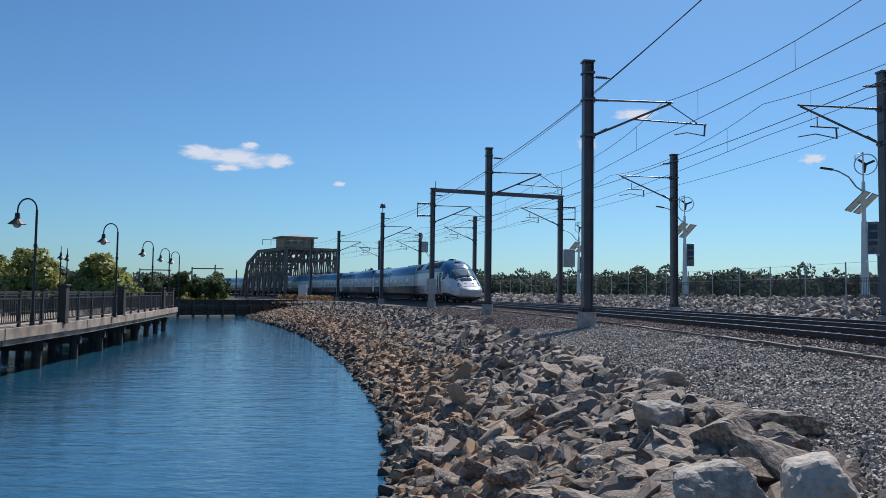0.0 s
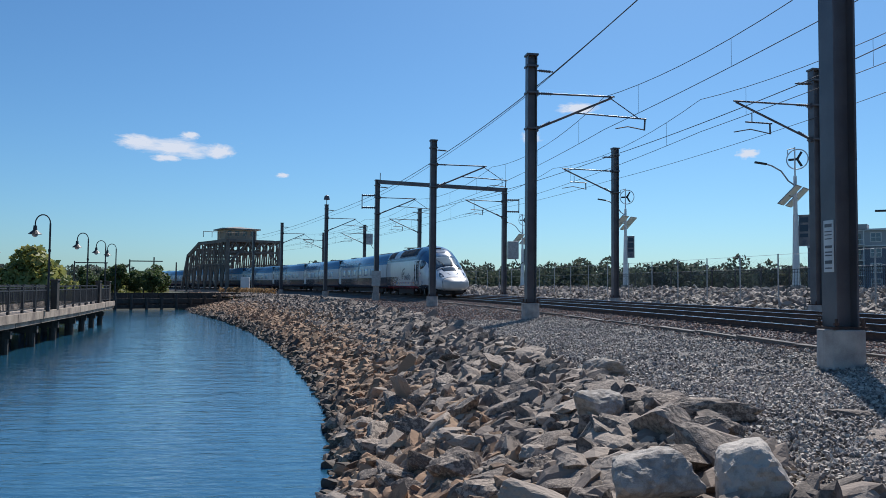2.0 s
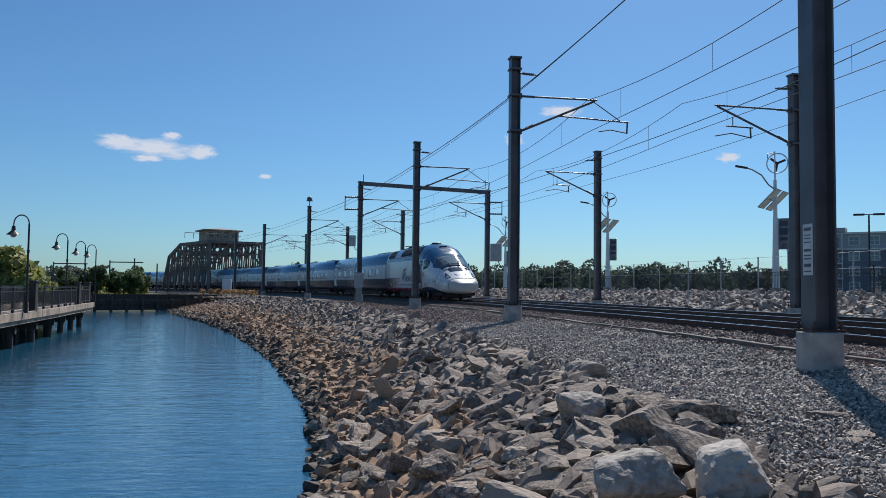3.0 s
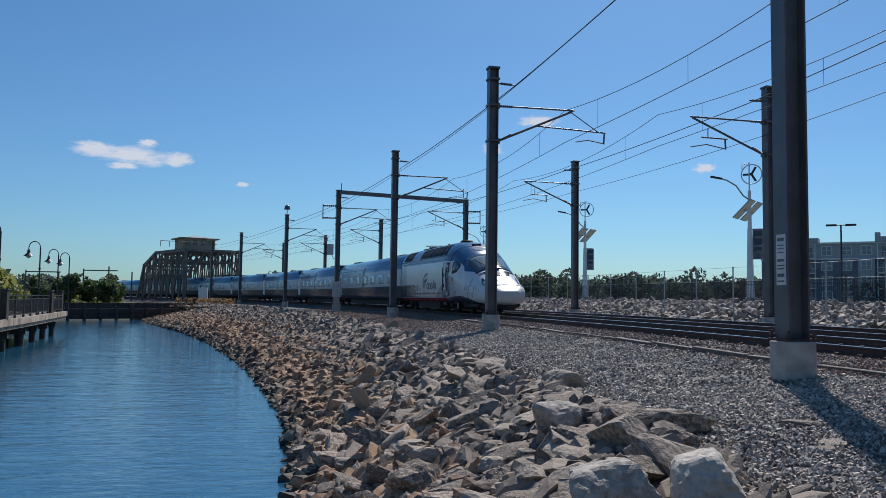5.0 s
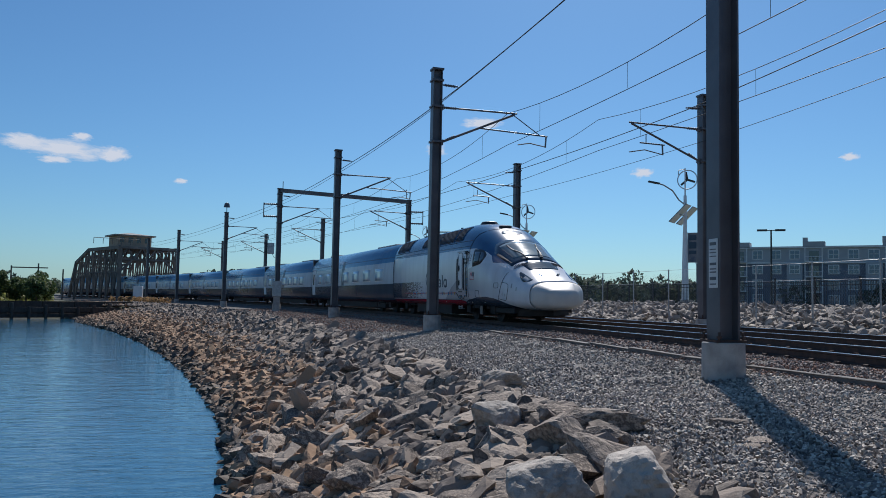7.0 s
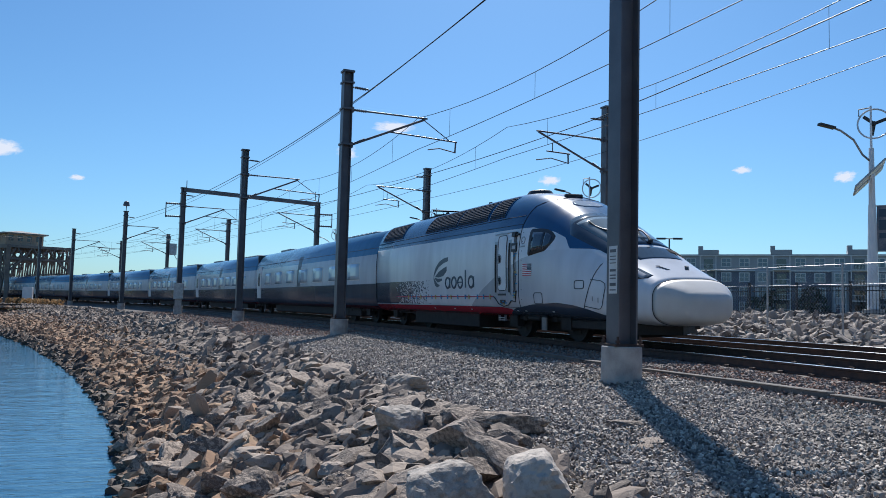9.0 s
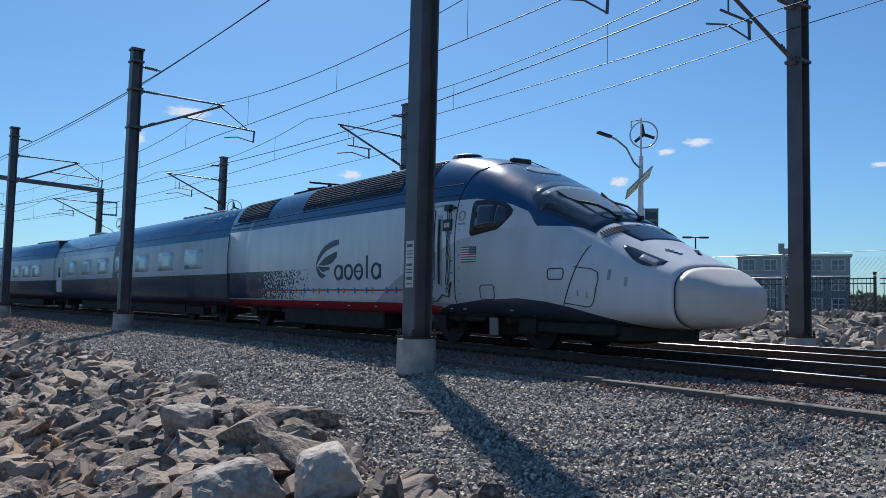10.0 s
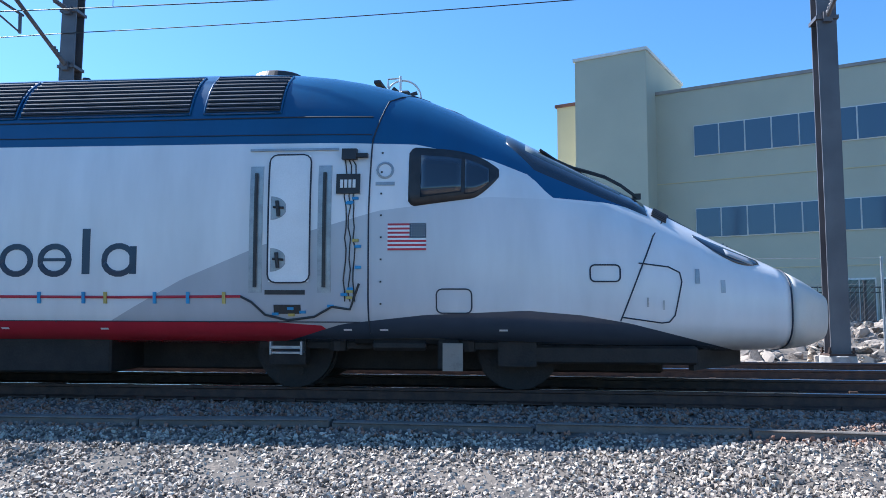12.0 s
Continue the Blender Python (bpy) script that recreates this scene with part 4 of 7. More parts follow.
def power_car():
    t = thing("locomotive", "white and navy streamlined high-speed power car with sloping nose", "train")
    us = [0.62, 0.74, 0.86, 1.0, 1.2, 1.45, 1.75, 2.05, 2.35, 2.65, 2.95, 3.25, 3.55, 3.8, 4.1, 4.4, 4.7, 5.05, 5.45, 5.8, 6.2, 6.7, 7.2, 9, 11, 13, 15, PLEN]
    body = part("body", loft(us, "body", PAINT), PAINT, t, "white, grey and navy painted shell with a red sill", smooth=True)
    part("nose_cap", loft([0.0, 0.015, 0.03, 0.06, 0.09, 0.15, 0.22, 0.32, 0.42, 0.52, 0.61], "nose_cap", M["pale"], grow=0.004), M["pale"], t, "off-white nose cone", smooth=True)
    bm = BM()
    r = ring(0.62)
    chain(bm, [(x * 1.003, H - 0.62, z) for x, z in r], 0.009, 5)
    part("nose_seam", bm, M["seam"], t)
    # windscreen with its frame, roof light and the low panel before it
    bm = BM()
    top_patch(bm, 2.15, 3.72, lambda u: 0.95 + 0.13 * (u - 2.15) - 0.22 * max(0, u - 3.4) / 0.3, 0.010)
    scr = part("windscreen", bm, M["glass"], t, "dark sloping windscreen", smooth=True)
    bm = BM()
    top_patch(bm, 2.42, 3.5, lambda u: 0.70 + 0.13 * (u - 2.15), 0.013)
    part("pane", bm, M["screen"], scr, smooth=True)
    bm = BM()
    top_patch(bm, 4.15, 4.55, lambda u: 0.42 * math.sqrt(max(0.02, 1 - ((u - 4.35) / 0.22) ** 2)), 0.012)
    part("roof_lamp", bm, M["lens"], t, "clear oval lamp cover on the roof", smooth=True)
    bm = BM()
    top_patch(bm, 1.55, 2.02, lambda u: 0.55 + 0.25 * (u - 1.55), 0.008)
    part("hood_panel", bm, M["glass"], t, smooth=True)
    bm = BM()
    for k in range(9):
        x = 0.5 + 0.05 * k
        for sd in (-1, 1):
            u = 2.0 + 0.012 * k
            tube(bm, (sd * x, H - u, top_z(u, x) + 0.012), (sd * x, H - u + 0.16, top_z(u - 0.16, x) + 0.012), 0.012, n=5)
    tagged(part("vent", bm, M["black"], t), kind="stuff")
    bm = BM()
    for sd, x0 in ((1, 0.35), (-1, 0.2)):
        pts = []
        for k in range(7):
            u = 2.18 + 1.15 * k / 6
            x = x0 * sd + sd * 0.3 * k / 6
            pts.append((x, H - u, top_z(u, x) + 0.06 + 0.05 * sin(k)))
        chain(bm, pts, 0.018, 6)
        pts2 = [(p[0] * 0.8 + 0.1 * sd, p[1], p[2] - 0.02) for p in pts]
        chain(bm, pts2, 0.012, 6)
        box(bm, pts[0], (0.06, 0.10, 0.07))
    part("wiper", bm, M["black"], t, "black wiper arms parked on the glass")
    bm = BM()
    for k in range(4):
        u = 1.05 + 0.05 * k
        box(bm, (0.25 + 0.04 * k, H - u, top_z(u, 0.25) + 0.006), (0.10, 0.02, 0.012))
        box(bm, (-0.25 - 0.04 * k, H - u, top_z(u, 0.25) + 0.006), (0.10, 0.02, 0.012))
    part("hood_emblem", bm, M["navy"], t)
    for sd in (1, -1):
        bm = BM()
        def lid(u):
            return 1.45 + 0.40 * (u - 0.92)
        side_patch(bm, 0.92, 1.64, lambda u: lid(u) + 0.02, lambda u: lid(u) - 0.015 - 0.12 * sin(pi * min(1, max(0.02, (u - 0.92) / 0.72)) ** 0.8), 0.006, sd, 14, 3)
        hl = part("headlight", bm, M["glass"], t, "dark swept-back headlight", smooth=True)
        bm = BM()
        side_patch(bm, 1.0, 1.30, lambda u: lid(u) - 0.005, lambda u: lid(u) - 0.085, 0.010, sd, 6, 2)
        part("lamp_lens", bm, M["lens"], hl, smooth=True)
        # cab side window
        def kw(u):
            return min(max((4.77 - u) / 0.98, 0), 1)

        def wt(u):
            k = kw(u)
            return 2.705 - 0.03 * k - 0.215 * k**4 - 0.07 * max(0, 1 - k / 0.07) ** 2

        def wb(u):
            k = kw(u)
            return 2.03 + 0.13 * k + 0.21 * max(0, (k - 0.70) / 0.30) ** 1.6 + 0.06 * max(0, 1 - k / 0.07) ** 2
        bm = BM()
        side_patch(bm, 3.79, 4.77, wt, wb, 0.006, sd, 30, 5)
        win = part("cab_window", bm, M["black"], t, "dark pointed cab side window", smooth=True)
        bm = BM()
        side_patch(bm, 4.20, 4.64, lambda u: wt(u) - 0.09, lambda u: wb(u) + 0.09, 0.014, sd, 6, 4)
        part("pane", bm, M["glass"], win, smooth=True)
        bm = BM()
        side_patch(bm, 3.90, 4.16, lambda u: wt(u) - 0.08, lambda u: wb(u) + 0.06, 0.014, sd, 8, 4)
        part("pane", bm, M["glass"], win, smooth=True)
        # door, with recessed rails at both sides
        bm = BM()
        side_patch(bm, 5.86, 6.31, 2.62, 1.22, 0.012, sd, 3, 8)
        door = part("cab_door", bm, M["white"], t, "white narrow crew door", smooth=False)
        bm = BM()
        line_on(bm, rounded(5.85, 6.32, 1.21, 2.63, 0.09), 0.009, sd, 0.012)
        part("door_seal", bm, M["seam"], door)
        for z in (2.03, 1.46):
            bm = BM()
            side_patch(bm, 6.12, 6.29, lambda u, z=z: z + 0.13 * math.sqrt(max(0.02, 1 - ((6.29 - u) / 0.18) ** 2)), lambda u, z=z: z - 0.13 * math.sqrt(max(0.02, 1 - ((6.29 - u) / 0.18) ** 2)), 0.016, sd, 8, 2)
            rec = part("handle_recess", bm, M["galv"], door)
            bm = BM()
            line_on(bm, [(6.2, z - 0.09), (6.22, z + 0.08)], 0.022, sd, 0.03)
            line_on(bm, [(6.14, z), (6.26, z + 0.01)], 0.014, sd, 0.03)
            part("handle", bm, M["black"], rec)
        for u in (5.69, 6.46):
            bm = BM()
            side_patch(bm, u - 0.075, u + 0.075, 2.50, 1.10, 0.006, sd, 2, 8)
            rec = part("grab_recess", bm, M["galv"], t, "brushed steel recess")
            bm = BM()
            line_on(bm, [(u, 2.42), (u, 1.16)], 0.020, sd, 0.02)
            part("grab_rail", bm, M["black"], rec)
        bm = BM()
        side_patch(bm, 5.55, 6.55, 2.70, 2.675, 0.02, sd, 4, 1)
        part("drip_rail", bm, M["galv"], t)
        bm = BM()
        side_patch(bm, 5.9, 6.35, 1.13, 1.08, 0.008, sd, 2, 1)
        side_patch(bm, 5.95, 6.25, 0.97, 0.87, 0.010, sd, 2, 1)
        part("step_well", bm, M["black"], t)
        bm = BM()
        box(bm, (sd * 1.45, U(6.1), 0.45), (0.14, 0.34, 0.02))
        box(bm, (sd * 1.52, U(6.1), 0.51), (0.02, 0.34, 0.03))
        for du in (-0.17, 0.17):
            box(bm, (sd * 1.5, U(6.1) + du, 0.50), (0.06, 0.02, 0.14))
        part("step", bm, M["galv"], t)
        # seams, hatches
        def seam(uz, r):
            bm = BM()
            line_on(bm, uz, r, sd)
            part("panel_seam", bm, M["seam"], t)
        seam([(5.2, 0.55), (5.2, 2.0), (5.18, 2.8), (5.05, 3.3), (4.7, 3.55)], 0.009)
        seam([(2.50, 0.80), (2.28, 1.35), (2.12, 1.72), (1.98, 1.9), (1.9, 1.98)], 0.009)
        seam([(2.30, 1.42), (1.98, 1.38), (1.86, 1.32), (1.84, 1.22), (1.92, 0.86), (1.98, 0.79), (2.06, 0.78), (2.48, 0.84)], 0.008)
        seam(rounded(2.50, 2.82, 1.22, 1.40, 0.05), 0.009)
        seam(rounded(4.08, 4.46, 0.88, 1.14, 0.06), 0.008)
        seam([(PLEN - 0.02, 0.55), (PLEN - 0.02, 2.8)], 0.012)
        seam([(5.2, 3.08), (PLEN, 3.06)], 0.008)
        seam([(5.2, 2.86), (PLEN, 2.92)], 0.005)
        seam([(5.3, 0.78), (PLEN, 0.79)], 0.006)
        for u in (7.0, 8.8, 10.8, 12.8):
            seam([(u, 0.55), (u, 0.78)], 0.006)
        for (u0, u1, z0, z1) in ((2.03, 2.05, 0.92, 1.02), (2.2, 2.22, 0.95, 1.05), (1.64, 1.69, 1.20, 1.36), (1.36, 1.41, 1.10, 1.24)):
            bm = BM()
            side_patch(bm, u0, u1, z1, z0, 0.008, sd, 1, 2)
            part("latch", bm, M["galv"], t)
        for u in (8.2, 9.4, 3.7, 5.0, 5.4, 11.0):
            bm = BM()
            side_patch(bm, u, u + 0.09, 0.705, 0.685, 0.006, sd, 1, 1)
            part("stencil", bm, M["white"], t)
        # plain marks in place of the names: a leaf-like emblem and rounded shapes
        bm = BM()
        def feather(ks, tops, bots):
            """One feather of the emblem: outline heights in parts of its size."""
            ua, ub = 10.88, 9.74
            k0, k1 = ks[0], ks[-1]
            hz = lambda y: 1.34 + (440 - y) * 0.0056
            side_patch(bm, ua + (ub - ua) * k0, ua + (ub - ua) * k1, lambda u: hz(float(np.interp((u - ua) / (ub - ua), ks, tops))), lambda u: hz(float(np.interp((u - ua) / (ub - ua), ks, bots))), 0.005, sd, 12, 1, 0.006)
        if sd > 0:
            feather([0, .11, .37, .72, 1], [372, 335, 300, 281, 278], [386, 362, 327, 308, 300])
            feather([.13, .4, .7, .92], [378, 352, 336, 328], [382, 385, 378, 352])
            feather([.10, .3, .6], [385, 391, 392], [393, 413, 404])
            feather([0, .1, .25, .42], [384, 398, 418, 426], [398, 428, 440, 433])
        part("emblem", bm, M["navy"], t, "navy swept leaf-shaped emblem")
        bm = BM()
        def loop(u, w):
            pts = [(u + w * cos(a), 1.47 + 0.155 * sin(a)) for a in np.linspace(0, 2 * pi, 19)]
            line_on(bm, pts, 0.050, sd, -0.028)
        if sd > 0:
            for u in (9.74, 9.26, 8.80, 8.04):
                loop(u, 0.17)
            side_patch(bm, 8.38, 8.47, 1.82, 1.31, 0.006, sd, 1, 3)
            for u in (9.54, 7.84):
                side_patch(bm, u - 0.01, u + 0.07, 1.62, 1.31, 0.006, sd, 1, 3)
            side_patch(bm, 8.66, 8.94, 1.49, 1.455, 0.006, sd, 2, 1)
        part("mark", bm, M["navy"], t, "navy rounded marks")
        # flag
        for k in range(13):
            bm = BM()
            z1 = 1.85 - 0.0225 * k
            side_patch(bm, 4.57, 4.99, z1, z1 - 0.022, 0.005, sd, 2, 1, 0.006)
            part("flag_stripe", bm, M["red"] if k % 2 == 0 else M["white"], t)
        bm = BM()
        side_patch(bm, 4.57, 4.75, 1.85, 1.85 - 0.157, 0.009, sd, 2, 1, 0.006)
        canton = part("flag_canton", bm, M["navy"], t)
        bm = BM()
        for r in range(5):
            for c in range(6):
                u, z = 4.588 + 0.028 * c, 1.835 - 0.03 * r
                side_patch(bm, u - 0.005, u + 0.005, z + 0.005, z - 0.005, 0.012, sd, 1, 1, 0.004)
        tagged(part("star_dots", bm, M["white"], canton), kind="stuff")
        # builder's ring and the number plate, left plain
        bm = BM()
        line_on(bm, [(5.03 + 0.085 * cos(a), 2.44 + 0.085 * sin(a)) for a in np.linspace(0, 2 * pi, 17)], 0.018, sd, -0.006)
        side_patch(bm, 4.92, 5.13, 2.31, 2.27, 0.005, sd, 2, 1, 0.006)
        part("ring_mark", bm, M["galv"], t)
        bm = BM()
        side_patch(bm, 5.30, 5.56, 2.40, 2.18, 0.03, sd, 2, 2)
        plate = part("number_plate", bm, M["black"], t, "black plate with pale bars")
        bm = BM()
        for k in range(4):
            bm = BM()
            side_patch(bm, 5.345 + 0.046 * k, 5.377 + 0.046 * k, 2.335, 2.245, 0.036, sd, 1, 1, 0.008)
            part("bar", bm, M["sign"], plate)
        bm = BM()
        for z in (0.98, 1.22, 1.46, 1.70, 1.94, 2.18, 2.42, 2.64):
            side_patch(bm, 5.055, 5.075, z + 0.01, z - 0.01, 0.006, sd, 1, 1, 0.006)
        tagged(part("rivet_row", bm, M["black"], t), kind="stuff")
        # test cabling taped to the flank
        rng = random.Random(9)
        bm = BM()
        line_on(bm, [(6.62, 1.06), (8, 1.05), (10, 1.06), (12, 1.05), (14.5, 1.06)], 0.016, sd)
        part("red_cable", bm, M["red"], t, "red cable taped along the flank")
        for k in range(16):
            u = 6.8 + k * 0.43 + rng.uniform(-0.1, 0.1)
            bm = BM()
            side_patch(bm, u, u + 0.035, 1.11, 0.98, 0.024, sd, 1, 1, 0.02)
            part("tape", bm, M["bluetape"] if k % 3 else M["yellow"], t)
        for c in range(3):
            bm = BM()
            pts = [(5.42 + 0.05 * c - 0.02 * c, 2.60)]
            for k in range(14):
                pts.append((5.36 + 0.05 * c + rng.uniform(-0.016, 0.016), 2.5 - 0.115 * k))
            line_on(bm, pts, 0.007, sd, 0.008)
            part("loose_cable", bm, M["black"], t)
        bm = BM()
        line_on(bm, [(6.62, 1.06), (6.5, 1.0), (6.35, 0.86), (6.1, 0.80), (5.8, 0.84), (5.6, 0.95), (5.4, 0.92), (5.3, 1.2)], 0.014, sd, 0.012)
        part("loose_cable", bm, M["black"], t)
        bm = BM()
        side_patch(bm, 5.34, 5.5, 2.68, 2.56, 0.08, sd, 2, 2, 0.09)
        side_patch(bm, 5.22, 5.36, 2.63, 2.585, 0.06, sd, 2, 1, 0.06)
        part("camera_clamp", bm, M["black"], t)
        for k in range(15):
            bm = BM()
            u, z = 5.27 + rng.uniform(0, 0.16), 0.92 + rng.uniform(0, 1.2)
            if k > 9:
                u, z = 5.5 + rng.uniform(0, 0.9), 0.84 + rng.uniform(0, 0.16)
            side_patch(bm, u, u + 0.07, z + 0.03, z, 0.02, sd, 1, 1, 0.02)
            part("tape", bm, M["bluetape"] if k % 4 else M["yellow"], t)
        # roof grilles
        for g0, g1 in ((6.25, 7.15), (7.32, 9.4), (9.45, 12.0), (14.3, 16.5)):
            bm = BM()
            side_patch(bm, g0, g1, lambda u: 3.68, 3.16, 0.012, sd, 6, 8, 0.03)
            gr = part("roof_grille", bm, M["black"], t, "dark louvred roof grille", smooth=False)
            for k in range(9):
                z = 3.20 + 0.056 * k
                bm = BM()
                line_on(bm, [(g0 + 0.02, z), (g1 - 0.02, z)], 0.017, sd, 0.022)
                part("louvre", bm, M["slat"], gr)
            bm = BM()
            line_on(bm, [(g0, 3.14), (g1, 3.14), (g1, 3.69), (g0, 3.69), (g0, 3.14)], 0.014, sd, 0.012)
            part("frame", bm, PAINT, gr)
    bm = BM()
    tube(bm, (0, U(6.7), 3.78), (0, U(6.7), 3.95), 0.42, 0.30, 18)
    part("roof_dome", bm, M["black"], t, "flat black roof fairing", bevel=0.02)
    bm = BM()
    for u, x in ((9.2, 0.3), (8.2, 0.0), (12.1, 0.5), (7.6, -0.3)):
        bm = BM()
        tube(bm, (x, U(u), top_z(u, x) - 0.02), (x, U(u), top_z(u, x) + 0.07), 0.08, 0.05, 10)
        part("roof_fitting", bm, M["black"], t)
    bm = BM()
    box(bm, (0, U(5.0), top_z(5.0, 0) + 0.02), (0.5, 0.12, 0.10))
    part("roof_fitting", bm, M["black"], t, bevel=0.02)
    # pantograph, folded, in its well
    bm = BM()
    box(bm, (0, U(13.2), 3.80), (1.2, 1.8, 0.10))
    chain(bm, [(-0.4, U(12.5), 3.84), (-0.25, U(13.9), 3.98), (0.25, U(13.9), 3.98), (0.4, U(12.5), 3.84)], 0.03)
    tube(bm, (-0.8, U(12.7), 3.99), (0.8, U(12.7), 3.99), 0.03)
    part("pantograph", bm, M["under"], t)
    # underframe
    bm = BM()
    box(bm, (0, U(10.9), 0.42), (2.3, 5.2, 0.5))
    # added dark filler: blocks the pale slope behind, so the gap reads as shade
    box(bm, (-0.3, U(9.0), 0.34), (1.3, 14.2, 0.36))
    box(bm, (0, U(2.6), 0.42), (2.2, 1.9, 0.20))
    box(bm, (1.25, U(4.35), 0.42), (0.05, 0.24, 0.34))
    tube(bm, (1.2, U(5.2), 0.52), (1.2, U(4.6), 0.52), 0.07)
    part("underframe", bm, M["under"], t, bevel=0.03)
    bm = BM()
    box(bm, (1.30, U(4.30), 0.40), (0.03, 0.22, 0.30))
    part("junction_box", bm, M["tie"], t)
    bm = BM()
    for sd in (1, -1):
        beam(bm, (sd * 0.95, U(1.7), 0.36), (0.0, U(0.95), 0.36), 0.06, 0.22)
    part("plough", bm, M["under"], t)
    bogie(t, U(4.9), 2.6)
    bogie(t, U(14.4), 2.6)
    return t


def coach_skin(u, z):
    zt, zb, w, zc, n, m = 3.78, 0.50, 1.49, 1.5, 3.0, 5.0
    if z >= zc:
        return w * (1 - min((z - zc) / (zt - zc), 1) ** n) ** (1 / n)
    return w * (1 - min((zc - z) / (zc - zb), 1) ** m) ** (1 / m)


def coach(length, nwin, detail=True):
    """One coach; its middle is at the origin."""
    t = thing("passenger_coach", "blue-roofed pale grey passenger coach with dark lower side", "train coach", group="coaches of the train")
    hl = length / 2
    zt, zb, w, zc, nu, nl = 3.78, 0.50, 1.49, 1.5, 3.0, 5.0
    rg = []
    n = 22
    for i in range(n + 1):
        a = -pi / 2 + pi * i / n
        e, top = (nl, zb) if a < 0 else (nu, zt)
        rg.append((w * abs(cos(a)) ** (2 / e), zc + (top - zc) * abs(sin(a)) ** (2 / e)))
    rg += [(-x, z) for x, z in reversed(rg[:-1])]
    bm = BM()
    rows = []
    for y in (hl - 0.10, hl - 0.14, 0, -hl + 0.14, -hl + 0.10):
        k = 0.985 if abs(y) > hl - 0.12 else 1
        rows.append([bm.verts.new((x * k, y, 1.5 + (z - 1.5) * k)) for x, z in rg])
    for a, b in zip(rows, rows[1:]):
        for i in range(len(rg) - 1):
            bm.faces.new([a[i], a[i + 1], b[i + 1], b[i]])
        bm.faces.new([a[-1], a[0], b[0], b[-1]])
    bm.faces.new(rows[0])
    bm.faces.new(list(reversed(rows[-1])))
    bmesh.ops.recalc_face_normals(bm, faces=bm.faces[:])
    part("body", bm, COACH_PAINT, t, smooth=True)
    bm = BM()
    box(bm, (0, -hl, 2.15), (2.5, 0.26, 3.0))
    part("gangway", bm, M["black"], t, "black rubber gangway")
    sk = coach_skin
    off = HALF - hl    # side_patch measures from the power car's tip
    for sd in (1, -1):
        span = length - 6.4
        for k in range(nwin):
            u = off + 2.2 + span * k / (nwin - 1) if nwin > 1 else off + hl
            bm = BM()
            side_patch(bm, u - 0.06, u + 1.60, 2.47, 1.72, 0.004, sd, 3, 4, 0.03, sk)
            win = part("window", bm, M["whitetrim"], t)
            bm = BM()
            side_patch(bm, u + 0.0, u + 1.54, 2.42, 1.77, 0.012, sd, 3, 4, 0.02, sk)
            part("pane", bm, M["glass_train"], win, smooth=True)
        u = off + 2.2 + span * 0.58
        bm = BM()
        side_patch(bm, u, u + 0.62, 3.12, 1.58, 0.006, sd, 2, 6, 0.02, sk)
        part("dark_panel", bm, M["navy"], t)
        u = off + length - 1.7
        bm = BM()
        side_patch(bm, u, u + 1.0, 2.86, 0.95, 0.010, sd, 2, 6, 0.02, sk)
        door = part("door", bm, M["whitetrim"], t, "pale coach door")
        bm = BM()
        side_patch(bm, u + 0.3, u + 0.7, 2.5, 1.7, 0.016, sd, 2, 3, 0.02, sk)
        part("pane", bm, M["glass"], door)
        bm = BM()
        line_on(bm, [(off + 0.2, 2.98), (off + length - 0.2, 2.98)], 0.012, sd, 0.0, sk)
        line_on(bm, [(off + 0.2, 1.56), (off + length - 0.2, 1.56)], 0.010, sd, 0.0, sk)
        part("side_rail", bm, M["navy"], t)
    bm = BM()
    for k in range(7):
        box(bm, (0.25, hl - 3 - k * 0.55, 3.79), (0.5, 0.36, 0.08))
    box(bm, (0, -hl + 4, 3.79), (1.1, 2.2, 0.10))
    part("roof_units", bm, M["galv"], t, bevel=0.02)
    bm = BM()
    box(bm, (0, 0.5, 0.42), (2.2, length - 7, 0.4))
    part("underframe", bm, M["under"], t, bevel=0.03)
    bogie(t, -hl, 2.7, detail)
    return t


LOCO = power_car()
COACHES = [(coach(21.8, 7), 21.8)]
bogie(COACHES[0][0], 21.8 / 2 - 3.4, 2.7, True)
c2 = coach(18.2, 7)
COACHES.append((c2, 18.2))
for _ in range(6):
    COACHES.append((copy_thing(c2, Matrix()), 18.2))

# where the rear end of the power car is along the track, second by second
REAR = [(0.0, 87.9), (2.5, 73.05), (5.0, 58.2), (6.0, 52.25), (7.0, 46.3), (9.0, 34.8), (10.0, 29.1), (10.5, 26.4), (11.0, 23.75), (11.5, 21.15), (12.0, 18.5)]


def rear_at(t):
    return float(np.interp(t, [a for a, _ in REAR], [b for _, b in REAR]))


def car_pose(s, length):
    """Pose of a car whose middle is at s: it sits on the chord between its ends and leans with the banked track."""
    a, b = track(s - length * 0.36), track(s + length * 0.36)
    x, y = (a[0] + b[0]) / 2, (a[1] + b[1]) / 2
    yaw = math.degrees(atan2(-(a[0] - b[0]), a[1] - b[1]))
    return pose(x, y, 0.725, 0, math.degrees(atan2(0.05, 1.5)), yaw)

# ---------------------------------------------------------------- the boardwalk over the water
EDGE = [(-11.6, 4.0), (-12.2, 14.0), (-13.1, 23.3), (-14.2, 31.1), (-16.4, 43.0), (-19.2, 56.6)]
DECK = 0.2


